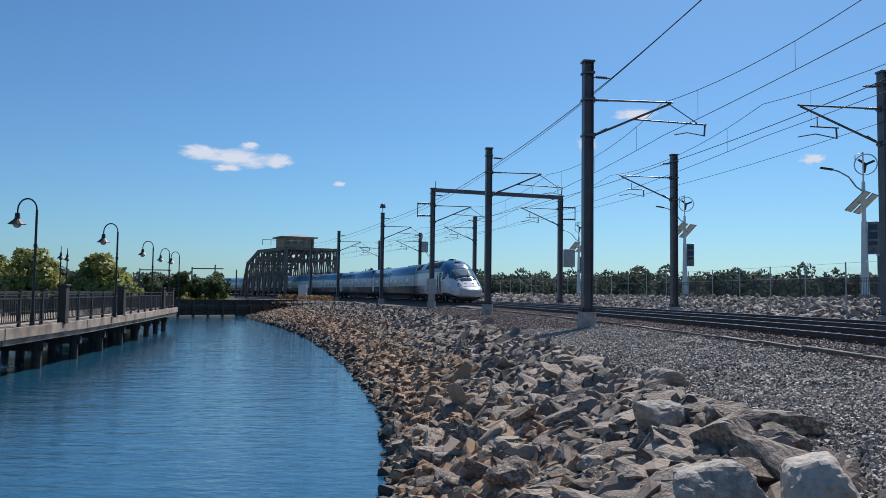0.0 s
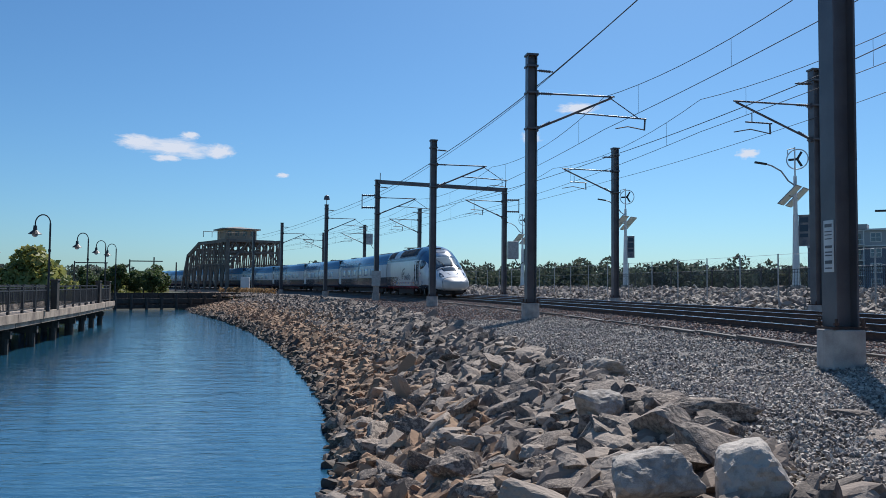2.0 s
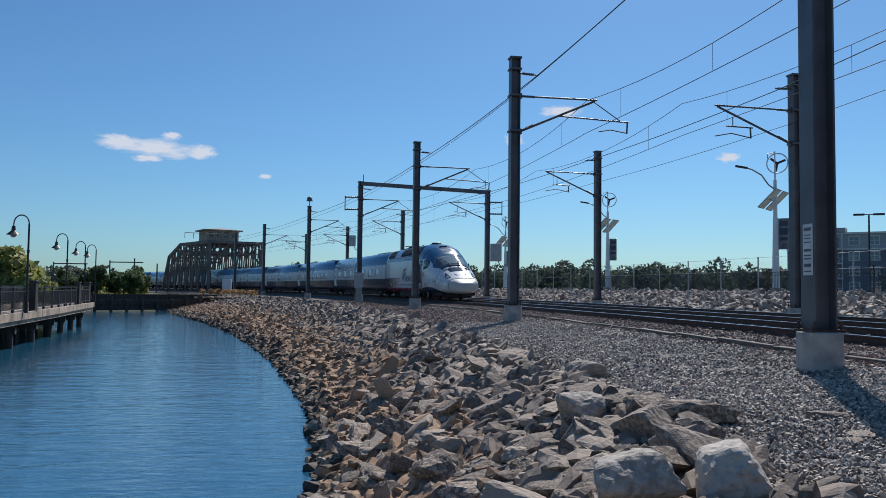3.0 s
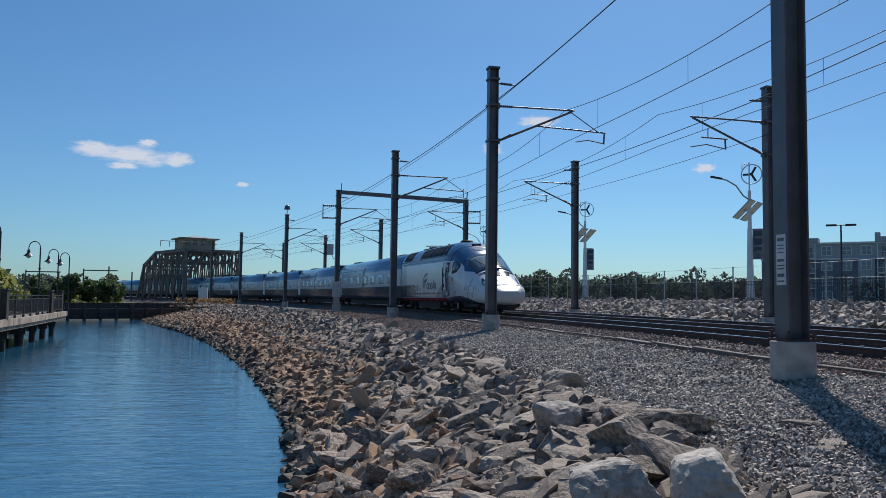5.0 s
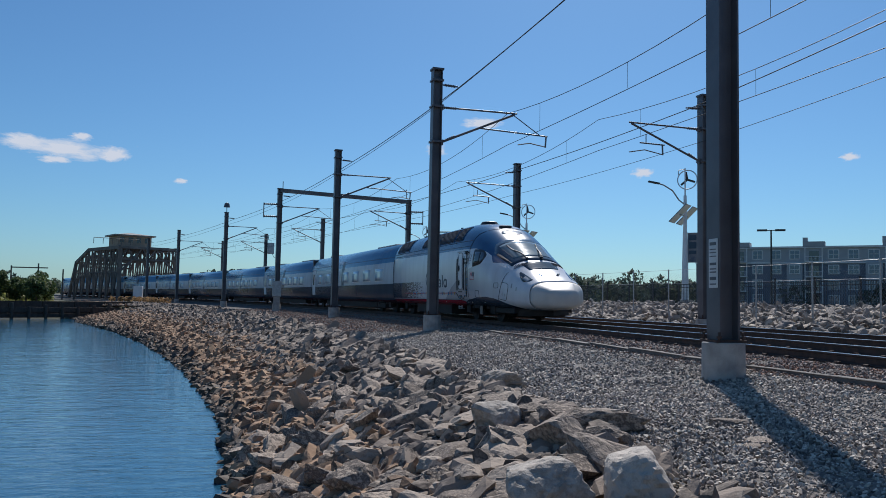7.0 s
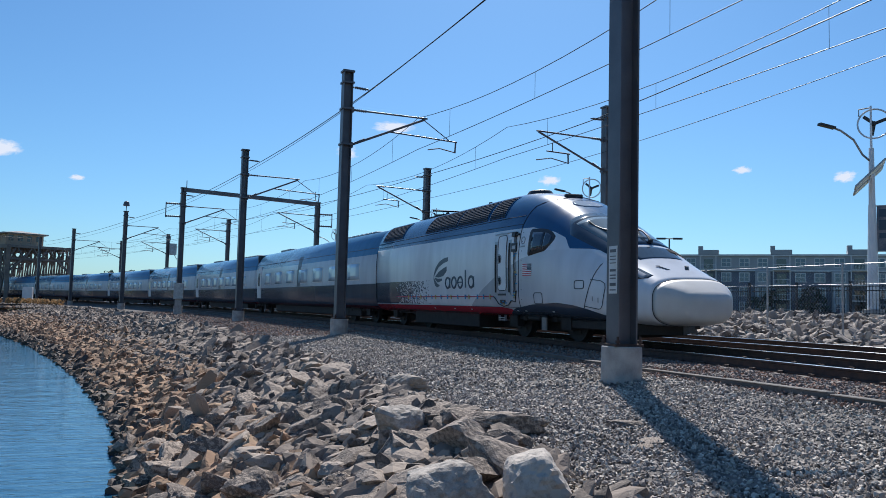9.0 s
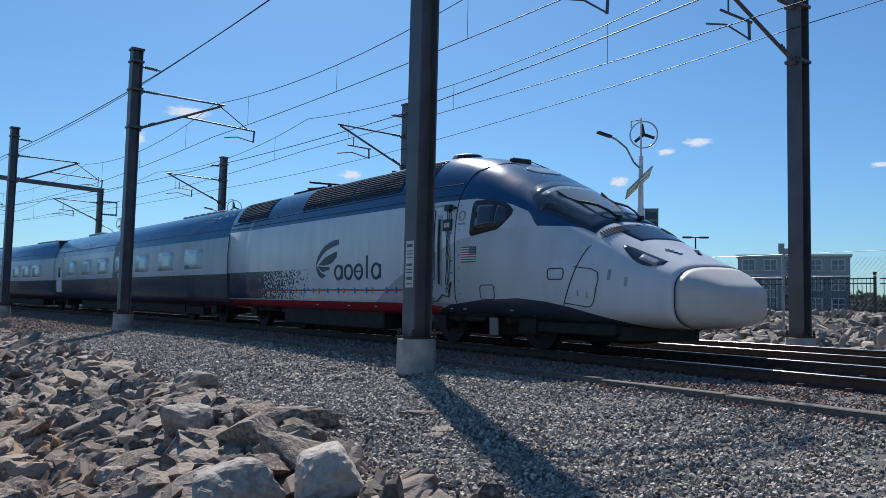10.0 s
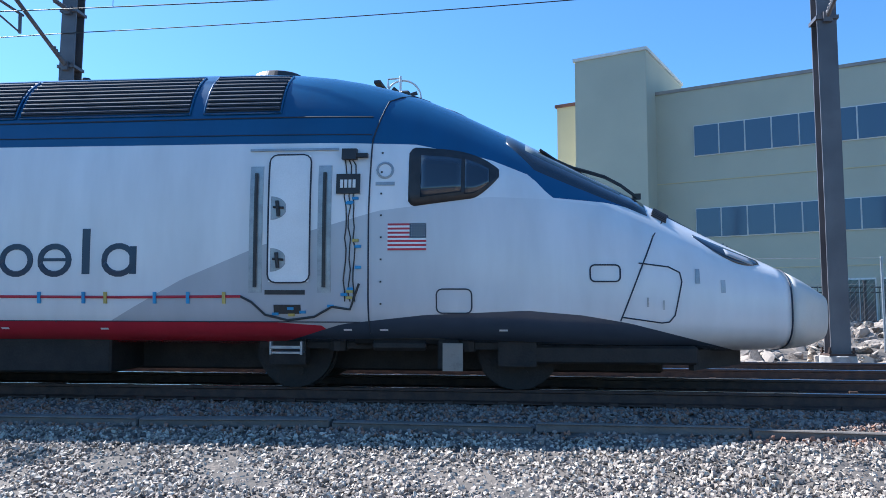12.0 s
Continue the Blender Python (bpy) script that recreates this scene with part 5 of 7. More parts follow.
def build_boardwalk():
    t = thing("boardwalk", "weathered timber boardwalk on dark piles over the water", "boardwalk")
    n = len(EDGE)
    lft = []
    for i, p in enumerate(EDGE):
        a, b = EDGE[max(i - 1, 0)], EDGE[min(i + 1, n - 1)]
        v = Vector((b[0] - a[0], b[1] - a[1])).normalized()
        lft.append((p[0] - v.y * 4.6, p[1] + v.x * 4.6))
    bm = BM()
    vs = [[bm.verts.new((*q, z)) for q in (p, l) for z in (DECK, DECK - 0.12)] for p, l in zip(EDGE, lft)]
    for a, b in zip(vs, vs[1:]):
        bm.faces.new([a[0], b[0], b[2], a[2]])
        bm.faces.new([a[1], a[3], b[3], b[1]])
        bm.faces.new([a[0], a[1], b[1], b[0]])
        bm.faces.new([a[2], b[2], b[3], a[3]])
    bm.faces.new([vs[-1][0], vs[-1][1], vs[-1][3], vs[-1][2]])
    bmesh.ops.recalc_face_normals(bm, faces=bm.faces[:])
    part("deck", bm, M["wood"], t)
    for a, b in zip(EDGE, EDGE[1:]):
        va, vb = Vector((*a, 0)), Vector((*b, 0))
        k = int((vb - va).length / 4.0)
        for i in range(k):
            p, q = va.lerp(vb, i / k), va.lerp(vb, (i + 1) / k - 0.006)
            bm = BM()
            beam(bm, (p.x + 0.08, p.y, DECK - 0.13), (q.x + 0.08, q.y, DECK - 0.13), 0.10, 0.34)
            part("fascia", bm, M["wood"], t, "pale weathered fascia plank", 0.01)
            bm = BM()
            beam(bm, (p.x - 0.05, p.y, DECK - 0.40), (q.x - 0.05, q.y, DECK - 0.40), 0.18, 0.18)
            part("stringer", bm, M["wood"], t, bevel=0.01)
    pairs = [(a, b) for a, b in zip(EDGE, EDGE[1:])]
    for a, b in pairs:
        L = hypot(b[0] - a[0], b[1] - a[1])
        k = max(2, int(L / 3.3))
        ux, uy = (b[0] - a[0]) / L, (b[1] - a[1]) / L
        for i in range(k):
            x, y = a[0] + (b[0] - a[0]) * i / k, a[1] + (b[1] - a[1]) * i / k
            for o in (0.35, 2.3, 4.2):
                bm = BM()
                px, py = x - uy * o, y + ux * o
                tube(bm, (px, py, -3), (px, py, DECK - 0.5), 0.17, 0.16, 10)
                part("pile", bm, M["pile"], t)
            bm = BM()
            beam(bm, (x - uy * 0.1, y + ux * 0.1, DECK - 0.75), (x - uy * 4.5, y + ux * 4.5, DECK - 0.75), 0.28, 0.28)
            part("cross_beam", bm, M["pile"], t)
    # end pile cluster
    for side, line in ((0, EDGE), (1, lft)):
        r = thing("railing", "black iron railing with slim balusters along the boardwalk edge", "railing", group="boardwalk railings")
        bal_v = BM()
        for a, b in zip(line, line[1:]):
            va, vb = Vector((*a, 0)), Vector((*b, 0))
            L = (vb - va).length
            ins = Vector((-(vb - va).y, (vb - va).x, 0)).normalized() * (0.25 if side == 0 else -0.25)
            va, vb = va + ins, vb + ins
            for z in (0.16, 0.92, 1.10):
                bm = BM()
                beam(bm, (va.x, va.y, DECK + z), (vb.x, vb.y, DECK + z), 0.05)
                part("handrail" if z > 1 else "rail", bm, M["iron"], r)
            k = max(1, int(L / 1.9))
            for i in range(k):
                p = va.lerp(vb, i / k)
                bm = BM()
                box(bm, (p.x, p.y, DECK + 0.58), (0.09, 0.09, 1.16))
                part("post", bm, M["iron"], r)
            k = int(L / 0.16)
            for i in range(k):
                p = va.lerp(vb, i / k)
                beam(bal_v, (p.x, p.y, DECK + 0.16), (p.x, p.y, DECK + 0.92), 0.022)
        tagged(part("baluster", bal_v, M["iron"], r), kind="stuff")
    for i, (x, y) in enumerate(((-13.75, 28.4), (-15.4, 37.6), (-18.3, 51.2), (-19.5, 56.4))):
        t2 = thing("bollard_post", "square dark timber post at the boardwalk edge", "post", group="boardwalk posts")
        bm = BM()
        box(bm, (x, y, DECK + 0.68), (0.29, 0.29, 1.36))
        box(bm, (x, y, DECK + 1.38), (0.36, 0.36, 0.08))
        part("shaft", bm, M["pile"], t2, bevel=0.02)


def lamp_post(x, y, h=4.35, turn=0.0):
    t = thing("street_lamp", "dark green gooseneck lamp post with a bell shade", "street lamp", pose(x, y, DECK, 0, 0, turn), "boardwalk lamps")
    bm = BM()
    tube(bm, (0, 0, 0), (0, 0, 0.5), 0.085, 0.06, 10)
    tube(bm, (0, 0, 0.5), (0, 0, h - 0.5), 0.045, 0.038, 10)
    tube(bm, (0, 0, 2.6), (0, 0, 2.72), 0.06, 0.06, 10)
    part("pole", bm, M["iron"], t)
    bm = BM()
    pts = [(-0.32 + 0.32 * cos(a), 0, h - 0.5 + 0.38 * sin(a)) for a in np.linspace(0, pi, 10)]
    chain(bm, pts + [(-0.64, 0, h - 0.62)], 0.028, 6)
    part("gooseneck", bm, M["iron"], t)
    bm = BM()
    tube(bm, (-0.64, 0, h - 0.80), (-0.64, 0, h - 0.60), 0.09, 0.07, 12)
    tube(bm, (-0.64, 0, h - 0.98), (-0.64, 0, h - 0.80), 0.29, 0.09, 14, False)
    part("shade", bm, M["iron"], t)
    bm = BM()
    bmesh.ops.create_icosphere(bm, subdivisions=2, radius=0.13, matrix=Matrix.Translation((-0.64, 0, h - 0.98)))
    part("globe", bm, M["lens"], t, smooth=True)


build_boardwalk()
for x, y in ((-13.55, 25.9), (-14.75, 35.3), (-17.75, 47.8), (-19.6, 56.0)):
    lamp_post(x, y)
lamp_post(-20.4, 60.5)
lamp_post(-26.5, 54.2, 4.35, -64)
lamp_post(-27.2, 56.6, 4.35, -64)


def build_fender():
    """Old timber fender and bank at the head of the water."""
    t = thing("timber_fender", "dark old timber fender pier across the head of the water", "pier")
    a, b = Vector((-37, 76, 0)), Vector((-16.5, 92, 0))
    for z, h in ((-0.35, 0.5), (-0.95, 0.4)):
        bm = BM()
        beam(bm, (a.x, a.y, z), (b.x, b.y, z), 0.4, h)
        part("waler", bm, M["pile"], t)
    for i in range(17):
        p = a.lerp(b, i / 16)
        bm = BM()
        tube(bm, (p.x + 0.2, p.y - 0.3, -3), (p.x + 0.2, p.y - 0.3, -0.05 + 0.2 * (i % 3)), 0.16, n=8)
        part("pile", bm, M["pile"], t)
    for i in range(16):
        p, q = a.lerp(b, i / 16), a.lerp(b, (i + 0.94) / 16)
        bm = BM()
        beam(bm, (p.x - 0.5, p.y + 0.9, -0.2), (q.x - 0.5, q.y + 0.9, -0.2), 0.25, 1.4)
        part("plank", bm, M["pile"], t)


build_fender()


# ---------------------------------------------------------------- the truss bridge
def build_bridge():
    t = thing("truss_bridge", "old brown steel truss railway bridge with a control house on top", "bridge")
    s0, s1, n = 153.0, 183.0, 8
    zb = 0.1

    def P(s, d, z):
        x, y, _ = track(s, d)
        return (x, y, z)

    def zt(s):
        return float(np.interp(s - s0, [0, 18.8, 26.3, 30], [9.3, 9.5, 7.2, 5.4]))
    ss = [s0 + (s1 - s0) * i / n for i in range(n + 1)]

    def bar(name, a, b, w, h=None):
        bm = BM()
        beam(bm, a, b, w, h)
        part(name, bm, M["truss"], t)
    for d in (3.9, -5.7):
        for i in range(n):
            a, b = ss[i], ss[i + 1]
            last = i == n - 1
            za, zz = zt(a), (zb + 0.5 if last else zt(b))
            bar("top_chord", P(a, d, za), P(b, d, zz), 0.5, 0.6)
            bar("bottom_chord", P(a, d, zb), P(b, d, zb), 0.5, 0.7)
            bm = BM()
            for o in (-0.25, 0.25):
                beam(bm, P(a + o, d, zb), P(a + o, d, za), 0.16)
            for k in range(12):
                z = zb + (za - zb) * (k + 0.5) / 12
                beam(bm, P(a - 0.25, d, z - 0.3), P(a + 0.25, d, z + 0.3), 0.08)
            part("vertical", bm, M["truss"], t)
            bar("diagonal", P(a, d, zb), P((a + b) / 2, d, (za + zz) / 2 - 0.3), 0.26)
            bar("diagonal", P(b, d, zb), P((a + b) / 2, d, (za + zz) / 2 - 0.3), 0.20)
            if not last:
                bar("diagonal", P(a, d, za), P(b, d, zb), 0.24)
                bar("sub_strut", P(a, d, za * 0.55), P(b, d, zz * 0.55), 0.18)
    for i, s in enumerate(ss[:-1]):
        z = zt(s)
        bar("cross_strut", P(s, 3.9, z), P(s, -5.7, z), 0.4)
        bar("cross_strut", P(s, 3.9, z - 2.0), P(s, -5.7, z - 2.0), 0.28)
        for k in range(8):
            d0, d1 = 3.9 - 9.6 * k / 8, 3.9 - 9.6 * (k + 1) / 8
            bar("sway_brace", P(s, d0, z if k % 2 else z - 2.0), P(s, d1, z - 2.0 if k % 2 else z), 0.18)
        bar("floor_beam", P(s, 3.9, zb), P(s, -5.7, zb), 0.5)
        if i < n - 2:
            bar("lateral", P(s, 3.9, z), P(ss[i + 1], -5.7, zt(ss[i + 1])), 0.22)
            bar("lateral", P(s, -5.7, z), P(ss[i + 1], 3.9, zt(ss[i + 1])), 0.22)
    for d, e in ((3.9, 1.8), (-5.7, -3.6)):
        bar("knee_brace", P(s0, d, zt(s0) - 4.2), P(s0, e, zt(s0) - 2.0), 0.3)
        bar("end_post", P(s0, d, zb), P(s0, d, zt(s0)), 0.6)
    bm = BM()
    x, y, f = track(s0 + 5, -0.9)
    rot = Matrix.Rotation(f, 4, "Z")
    box(bm, (x, y, zt(s0) + 0.15), (9.9, 8.5, 0.25), rot)
    part("roof_deck", bm, M["roofgrey"], t)
    bm = BM()
    x, y, f = track(s0 + 5, 0.9)
    box(bm, (x, y, zt(s0) + 1.2), (5.8, 5, 2.0), rot)
    house = part("control_house", bm, M["tan"], t, "tan control house with dark windows")
    bm = BM()
    box(bm, (x, y, zt(s0) + 2.25), (7.0, 6.2, 0.22), rot)
    bmesh.ops.create_cone(bm, cap_ends=True, segments=4, radius1=4.6, radius2=0.4, depth=0.5, matrix=Matrix.Translation((x, y, zt(s0) + 2.58)) @ Matrix.Rotation(f + pi / 4, 4, "Z"))
    part("roof", bm, M["roofgrey"], house)
    for k in range(4):
        bm = BM()
        box(bm, (x, y, zt(s0) + 1.45), (0.7, 5.06, 0.9), rot @ Matrix.Translation((-2.1 + 1.4 * k, 0, 0)))
        part("window", bm, M["glass"], house)
    bm = BM()
    c = Vector((x, y, 0))
    for k in range(6):
        p = c + rot @ Vector((-7.4 + 1.5 * k, -5.0, 0))
        tube(bm, (p.x, p.y, zt(s0) + 0.4), (p.x, p.y, zt(s0) + 1.4), 0.05, n=6)
    a, b = c + rot @ Vector((-7.4, -5.0, 0)), c + rot @ Vector((0.1, -5.0, 0))
    tube(bm, (a.x, a.y, zt(s0) + 1.4), (b.x, b.y, zt(s0) + 1.4), 0.05, n=6)
    part("guard_rail", bm, M["truss"], t)
    # abutment
    ab = thing("bridge_abutment", "dark stone bridge abutment at the bank", "abutment")
    bm = BM()
    x, y, f = track(151, -1.8)
    box(bm, (x, y, -1.1), (14, 3, 2.6), Matrix.Rotation(f, 4, "Z"))
    part("block", bm, M["pile"], ab, bevel=0.1)
    # gantries and poles beyond the bridge
    for dx, dy, h in ((-58, 150, 5.6), (-53, 152, 5.4), (-48, 150, 6.0), (-43, 148, 6.4), (-40, 152, 5.6), (-37.5, 150, 7.0)):
        g = thing("utility_pole", "dark far utility pole", "pole", group="far poles")
        bm = BM()
        tube(bm, (dx, dy, 0), (dx, dy, h), 0.16, 0.12, 8)
        part("pole", bm, M["trussdark"], g)
        if dx in (-58, -48):
            bm = BM()
            beam(bm, (dx, dy, h - 0.3), (dx + 6, dy, h - 0.3), 0.2)
            part("cross_arm", bm, M["trussdark"], g)


build_bridge()


# ---------------------------------------------------------------- wind and sun lamp posts
def turbine_lamp(x, y, turn, face):
    z = gz(x, y)
    t = thing("solar_lamp_post", "white lamp post with wind turbine, solar panels and banner", "lamp post", pose(x, y, z, 0, 0, turn), "wind and solar lamp posts")
    bm = BM()
    tube(bm, (0, 0, -0.2), (0, 0, 0.25), 0.45, 0.4, 12)
    part("footing", bm, M["concrete"], t, bevel=0.02)
    bm = BM()
    tube(bm, (0, 0, 0.2), (0, 0, 4.6), 0.24, 0.15, 12)
    tube(bm, (0, 0, 4.6), (0, 0, 7.0), 0.13, 0.10, 12)
    tube(bm, (0, 0, 7.0), (0, 0, 8.8), 0.05, 0.04, 8)
    part("pole", bm, M["white"], t, "white tapered pole", smooth=False)
    bm = BM()
    chain(bm, [(0, 0, 6.4), (-0.35, -0.2, 6.7), (-0.7, -0.45, 7.3), (-1.2, -0.75, 7.65), (-1.5, -0.95, 7.75)], 0.045, 8)
    aim = Matrix.Rotation(radians(-40 - turn), 4, "Z")
    bmesh.ops.transform(bm, matrix=aim, verts=bm.verts)
    part("lamp_arm", bm, M["galv"], t)
    bm = BM()
    beam(bm, (-1.45, -0.92, 7.74), (-2.05, -1.3, 7.86), 0.22, 0.10)
    bmesh.ops.transform(bm, matrix=aim, verts=bm.verts)
    part("lamp_head", bm, M["iron"], t)
    for sx in (-1, 1):
        bm = BM()
        m = Matrix.Rotation(radians(face - turn), 4, "Z") @ Matrix.Translation((sx * 0.80, 0.1, 5.75)) @ Matrix.Rotation(radians(-45), 4, "X")
        box(bm, (0, 0, 0), (1.15, 1.55, 0.05))
        bmesh.ops.transform(bm, matrix=m, verts=bm.verts)
        pan = part("solar_panel", bm, M["galv"], t, "dark solar panel with pale cell lines")
        bm = BM()
        for i in range(6):
            for j in range(8):
                box(bm, (-0.475 + 0.19 * i, -0.665 + 0.19 * j, 0.03), (0.172, 0.172, 0.012))
        bmesh.ops.transform(bm, matrix=m, verts=bm.verts)
        tagged(part("cell_sheet", bm, M["pv"], pan), kind="stuff")
        bm = BM()
        box(bm, (0, 0, -0.03), (1.12, 1.45, 0.012))
        bmesh.ops.transform(bm, matrix=m, verts=bm.verts)
        part("backing", bm, M["white"], pan)
    bm = BM()
    tube(bm, (-0.9, 0.1, 5.7), (0.9, 0.1, 5.7), 0.04)
    bmesh.ops.transform(bm, matrix=Matrix.Rotation(radians(face - turn), 4, "Z"), verts=bm.verts)
    part("bracket", bm, M["galv"], t)
    if True:
        bm = BM()
        box(bm, (0.48, 0, 3.6), (0.62, 0.03, 1.9))
        fl = part("banner", bm, M["banner"], t, "grey printed banner with unreadable lines")
        bm = BM()
        for zz, h in ((4.25, 0.32), (3.75, 0.42), (3.3, 0.22)):
            box(bm, (0.48, -0.02, zz), (0.46, 0.012, h))
        for zz, h in ((4.25, 0.32), (3.75, 0.42), (3.3, 0.22)):
            box(bm, (0.48, 0.02, zz), (0.46, 0.012, h))
        part("banner_print", bm, M["navy"], fl)
        bm = BM()
        for zz in (2.66, 4.55):
            tube(bm, (0, 0, zz), (0.8, 0, zz), 0.025)
        part("banner_rod", bm, M["galv"], t)
    # turbine
    bm = BM()
    pts = [(0.0, 0.55 * cos(a) * 0.0, 0) for a in (0,)]
    c = Vector((0.12, 0.1, 8.05))
    ringp = [(c.x + 0.62 * cos(a), c.y, c.z + 0.62 * sin(a)) for a in np.linspace(0, 2 * pi, 29)]
    chain(bm, ringp, 0.035, 6)
    part("shroud_ring", bm, M["clear"], t, "clear ring round the turbine blades")
    rot = new("rotor")
    rot.parent = t
    rot.location = c
    bm = BM()
    tube(bm, (0, -0.16, 0), (0, 0.2, 0), 0.08, 0.06, 10)
    part("hub", bm, M["iron"], rot)
    for k in range(3):
        a = radians(20 + 120 * k)
        bm = BM()
        beam(bm, (0, 0, 0), (0.52 * cos(a), 0, 0.52 * sin(a)), 0.04, 0.14)
        part("blade", bm, M["iron"], rot, bevel=0.01)
    bm = BM()
    chain(bm, [(0, 0.1, 8.75), (-0.45, 0.1, 8.7), (-0.45, 0.1, 8.4)], 0.03, 6)
    part("wind_vane", bm, M["galv"], t)
    return rot


ROTORS = [turbine_lamp(27.2, 5.0, -78, 84), turbine_lamp(26.9, 25.4, -46, 46), turbine_lamp(25.1, 46.5, -40, 46), turbine_lamp(21.0, 67.8, -30, 46), turbine_lamp(16.2, 93.0, -25, 46)]


# ---------------------------------------------------------------- fences on the far side of the tracks
def build_fences():
    bm = BM()
    tube(bm, (0, 0, 0), (0, 0, 2.4), 0.035, n=8)
    cl = mesh_of(bm, "post", M["galv"])
    t = thing("chain_link_fence", "tall chain-link fence on thin grey posts", "fence")
    pts = []
    for i in range(44):
        s = -22 + i * 3.1
        x, y, f = track(s, -11.0)
        z = gz(x, y)
        pts.append((x, y, z))
        shared("post", cl, t, pose(x, y, z))
    for a, b in zip(pts, pts[1:]):
        bm = BM()
        tube(bm, (a[0], a[1], a[2] + 2.36), (b[0], b[1], b[2] + 2.36), 0.008, n=5)
        tube(bm, (a[0], a[1], a[2] + 1.7), (b[0], b[1], b[2] + 1.7), 0.005, n=5)
        part("strand", bm, M["galv"], t)
    # mesh of thin wires, one part
    V, F = [], []
    for a, b in zip(pts[:30], pts[1:31]):
        a, b = Vector(a), Vector(b)
        for k in range(0, 26):
            for dirn in (1, -1):
                x0, x1 = k / 26, k / 26 + dirn * 0.55
                z0, z1 = 0.1, 2.2
                if x1 > 1:
                    z1 = z0 + (z1 - z0) * (1 - x0) / (x1 - x0)
                    x1 = 1
                if x1 < 0:
                    z1 = z0 + (z1 - z0) * (0 - x0) / (x1 - x0)
                    x1 = 0
                p, q = a.lerp(b, x0) + Vector((0, 0, z0)), a.lerp(b, x1) + Vector((0, 0, z1))
                o = len(V)
                e = Vector((0, 0.004, 0))
                V += [tuple(p - e), tuple(p + e), tuple(q + e), tuple(q - e)]
                F.append((o, o + 1, o + 2, o + 3))
    tagged(shared("mesh_wire", np_mesh("mesh_wire", np.array(V), np.array(F), M["galv"]), t), kind="stuff")
    # iron picket fence on the promenade
    bm = BM()
    box(bm, (0, 0, 0.62), (0.016, 0.016, 1.14))
    pick = mesh_of(bm, "picket", M["iron"])
    bm = BM()
    box(bm, (0, 0, 0.66), (0.07, 0.07, 1.32))
    box(bm, (0, 0, 1.34), (0.09, 0.09, 0.05))
    post = mesh_of(bm, "post", M["iron"])
    bm = BM()
    box(bm, (0, 1.2, 0), (0.035, 2.4, 0.035))
    rail = mesh_of(bm, "rail", M["iron"])
    first = None
    for i in range(36):
        s = -24 + i * 2.45
        x, y, f = track(s, -15.0)
        m = pose(x, y, gz(x, y), 0, 0, math.degrees(f))
        if first is None:
            first = thing("iron_fence_panel", "black iron picket fence panel above the stones", "fence", m, "picket fence panels")
            shared("post", post, first)
            for z in (0.14, 1.0, 1.16):
                shared("rail", rail, first, pose(0, 0, z))
            for k in range(17):
                shared("picket", pick, first, pose(0, 0.13 + 0.135 * k, 0))
        else:
            copy_thing(first, m)


build_fences()


# ---------------------------------------------------------------- buildings
def facade_window(parent, c, w, h, rot, frame_m, glass_m, mull=1):
    bm = BM()
    box(bm, (0, 0, 0), (w + 0.16, 0.10, h + 0.16))
    bmesh.ops.transform(bm, matrix=Matrix.Translation(c) @ rot, verts=bm.verts)
    win = part("window", bm, frame_m, parent)
    bm = BM()
    for k in range(mull):
        ww = w / mull
        box(bm, (-w / 2 + ww * (k + 0.5), -0.035, 0), (ww - 0.06, 0.06, h))
    bmesh.ops.transform(bm, matrix=Matrix.Translation(c) @ rot, verts=bm.verts)
    part("pane", bm, glass_m, win)


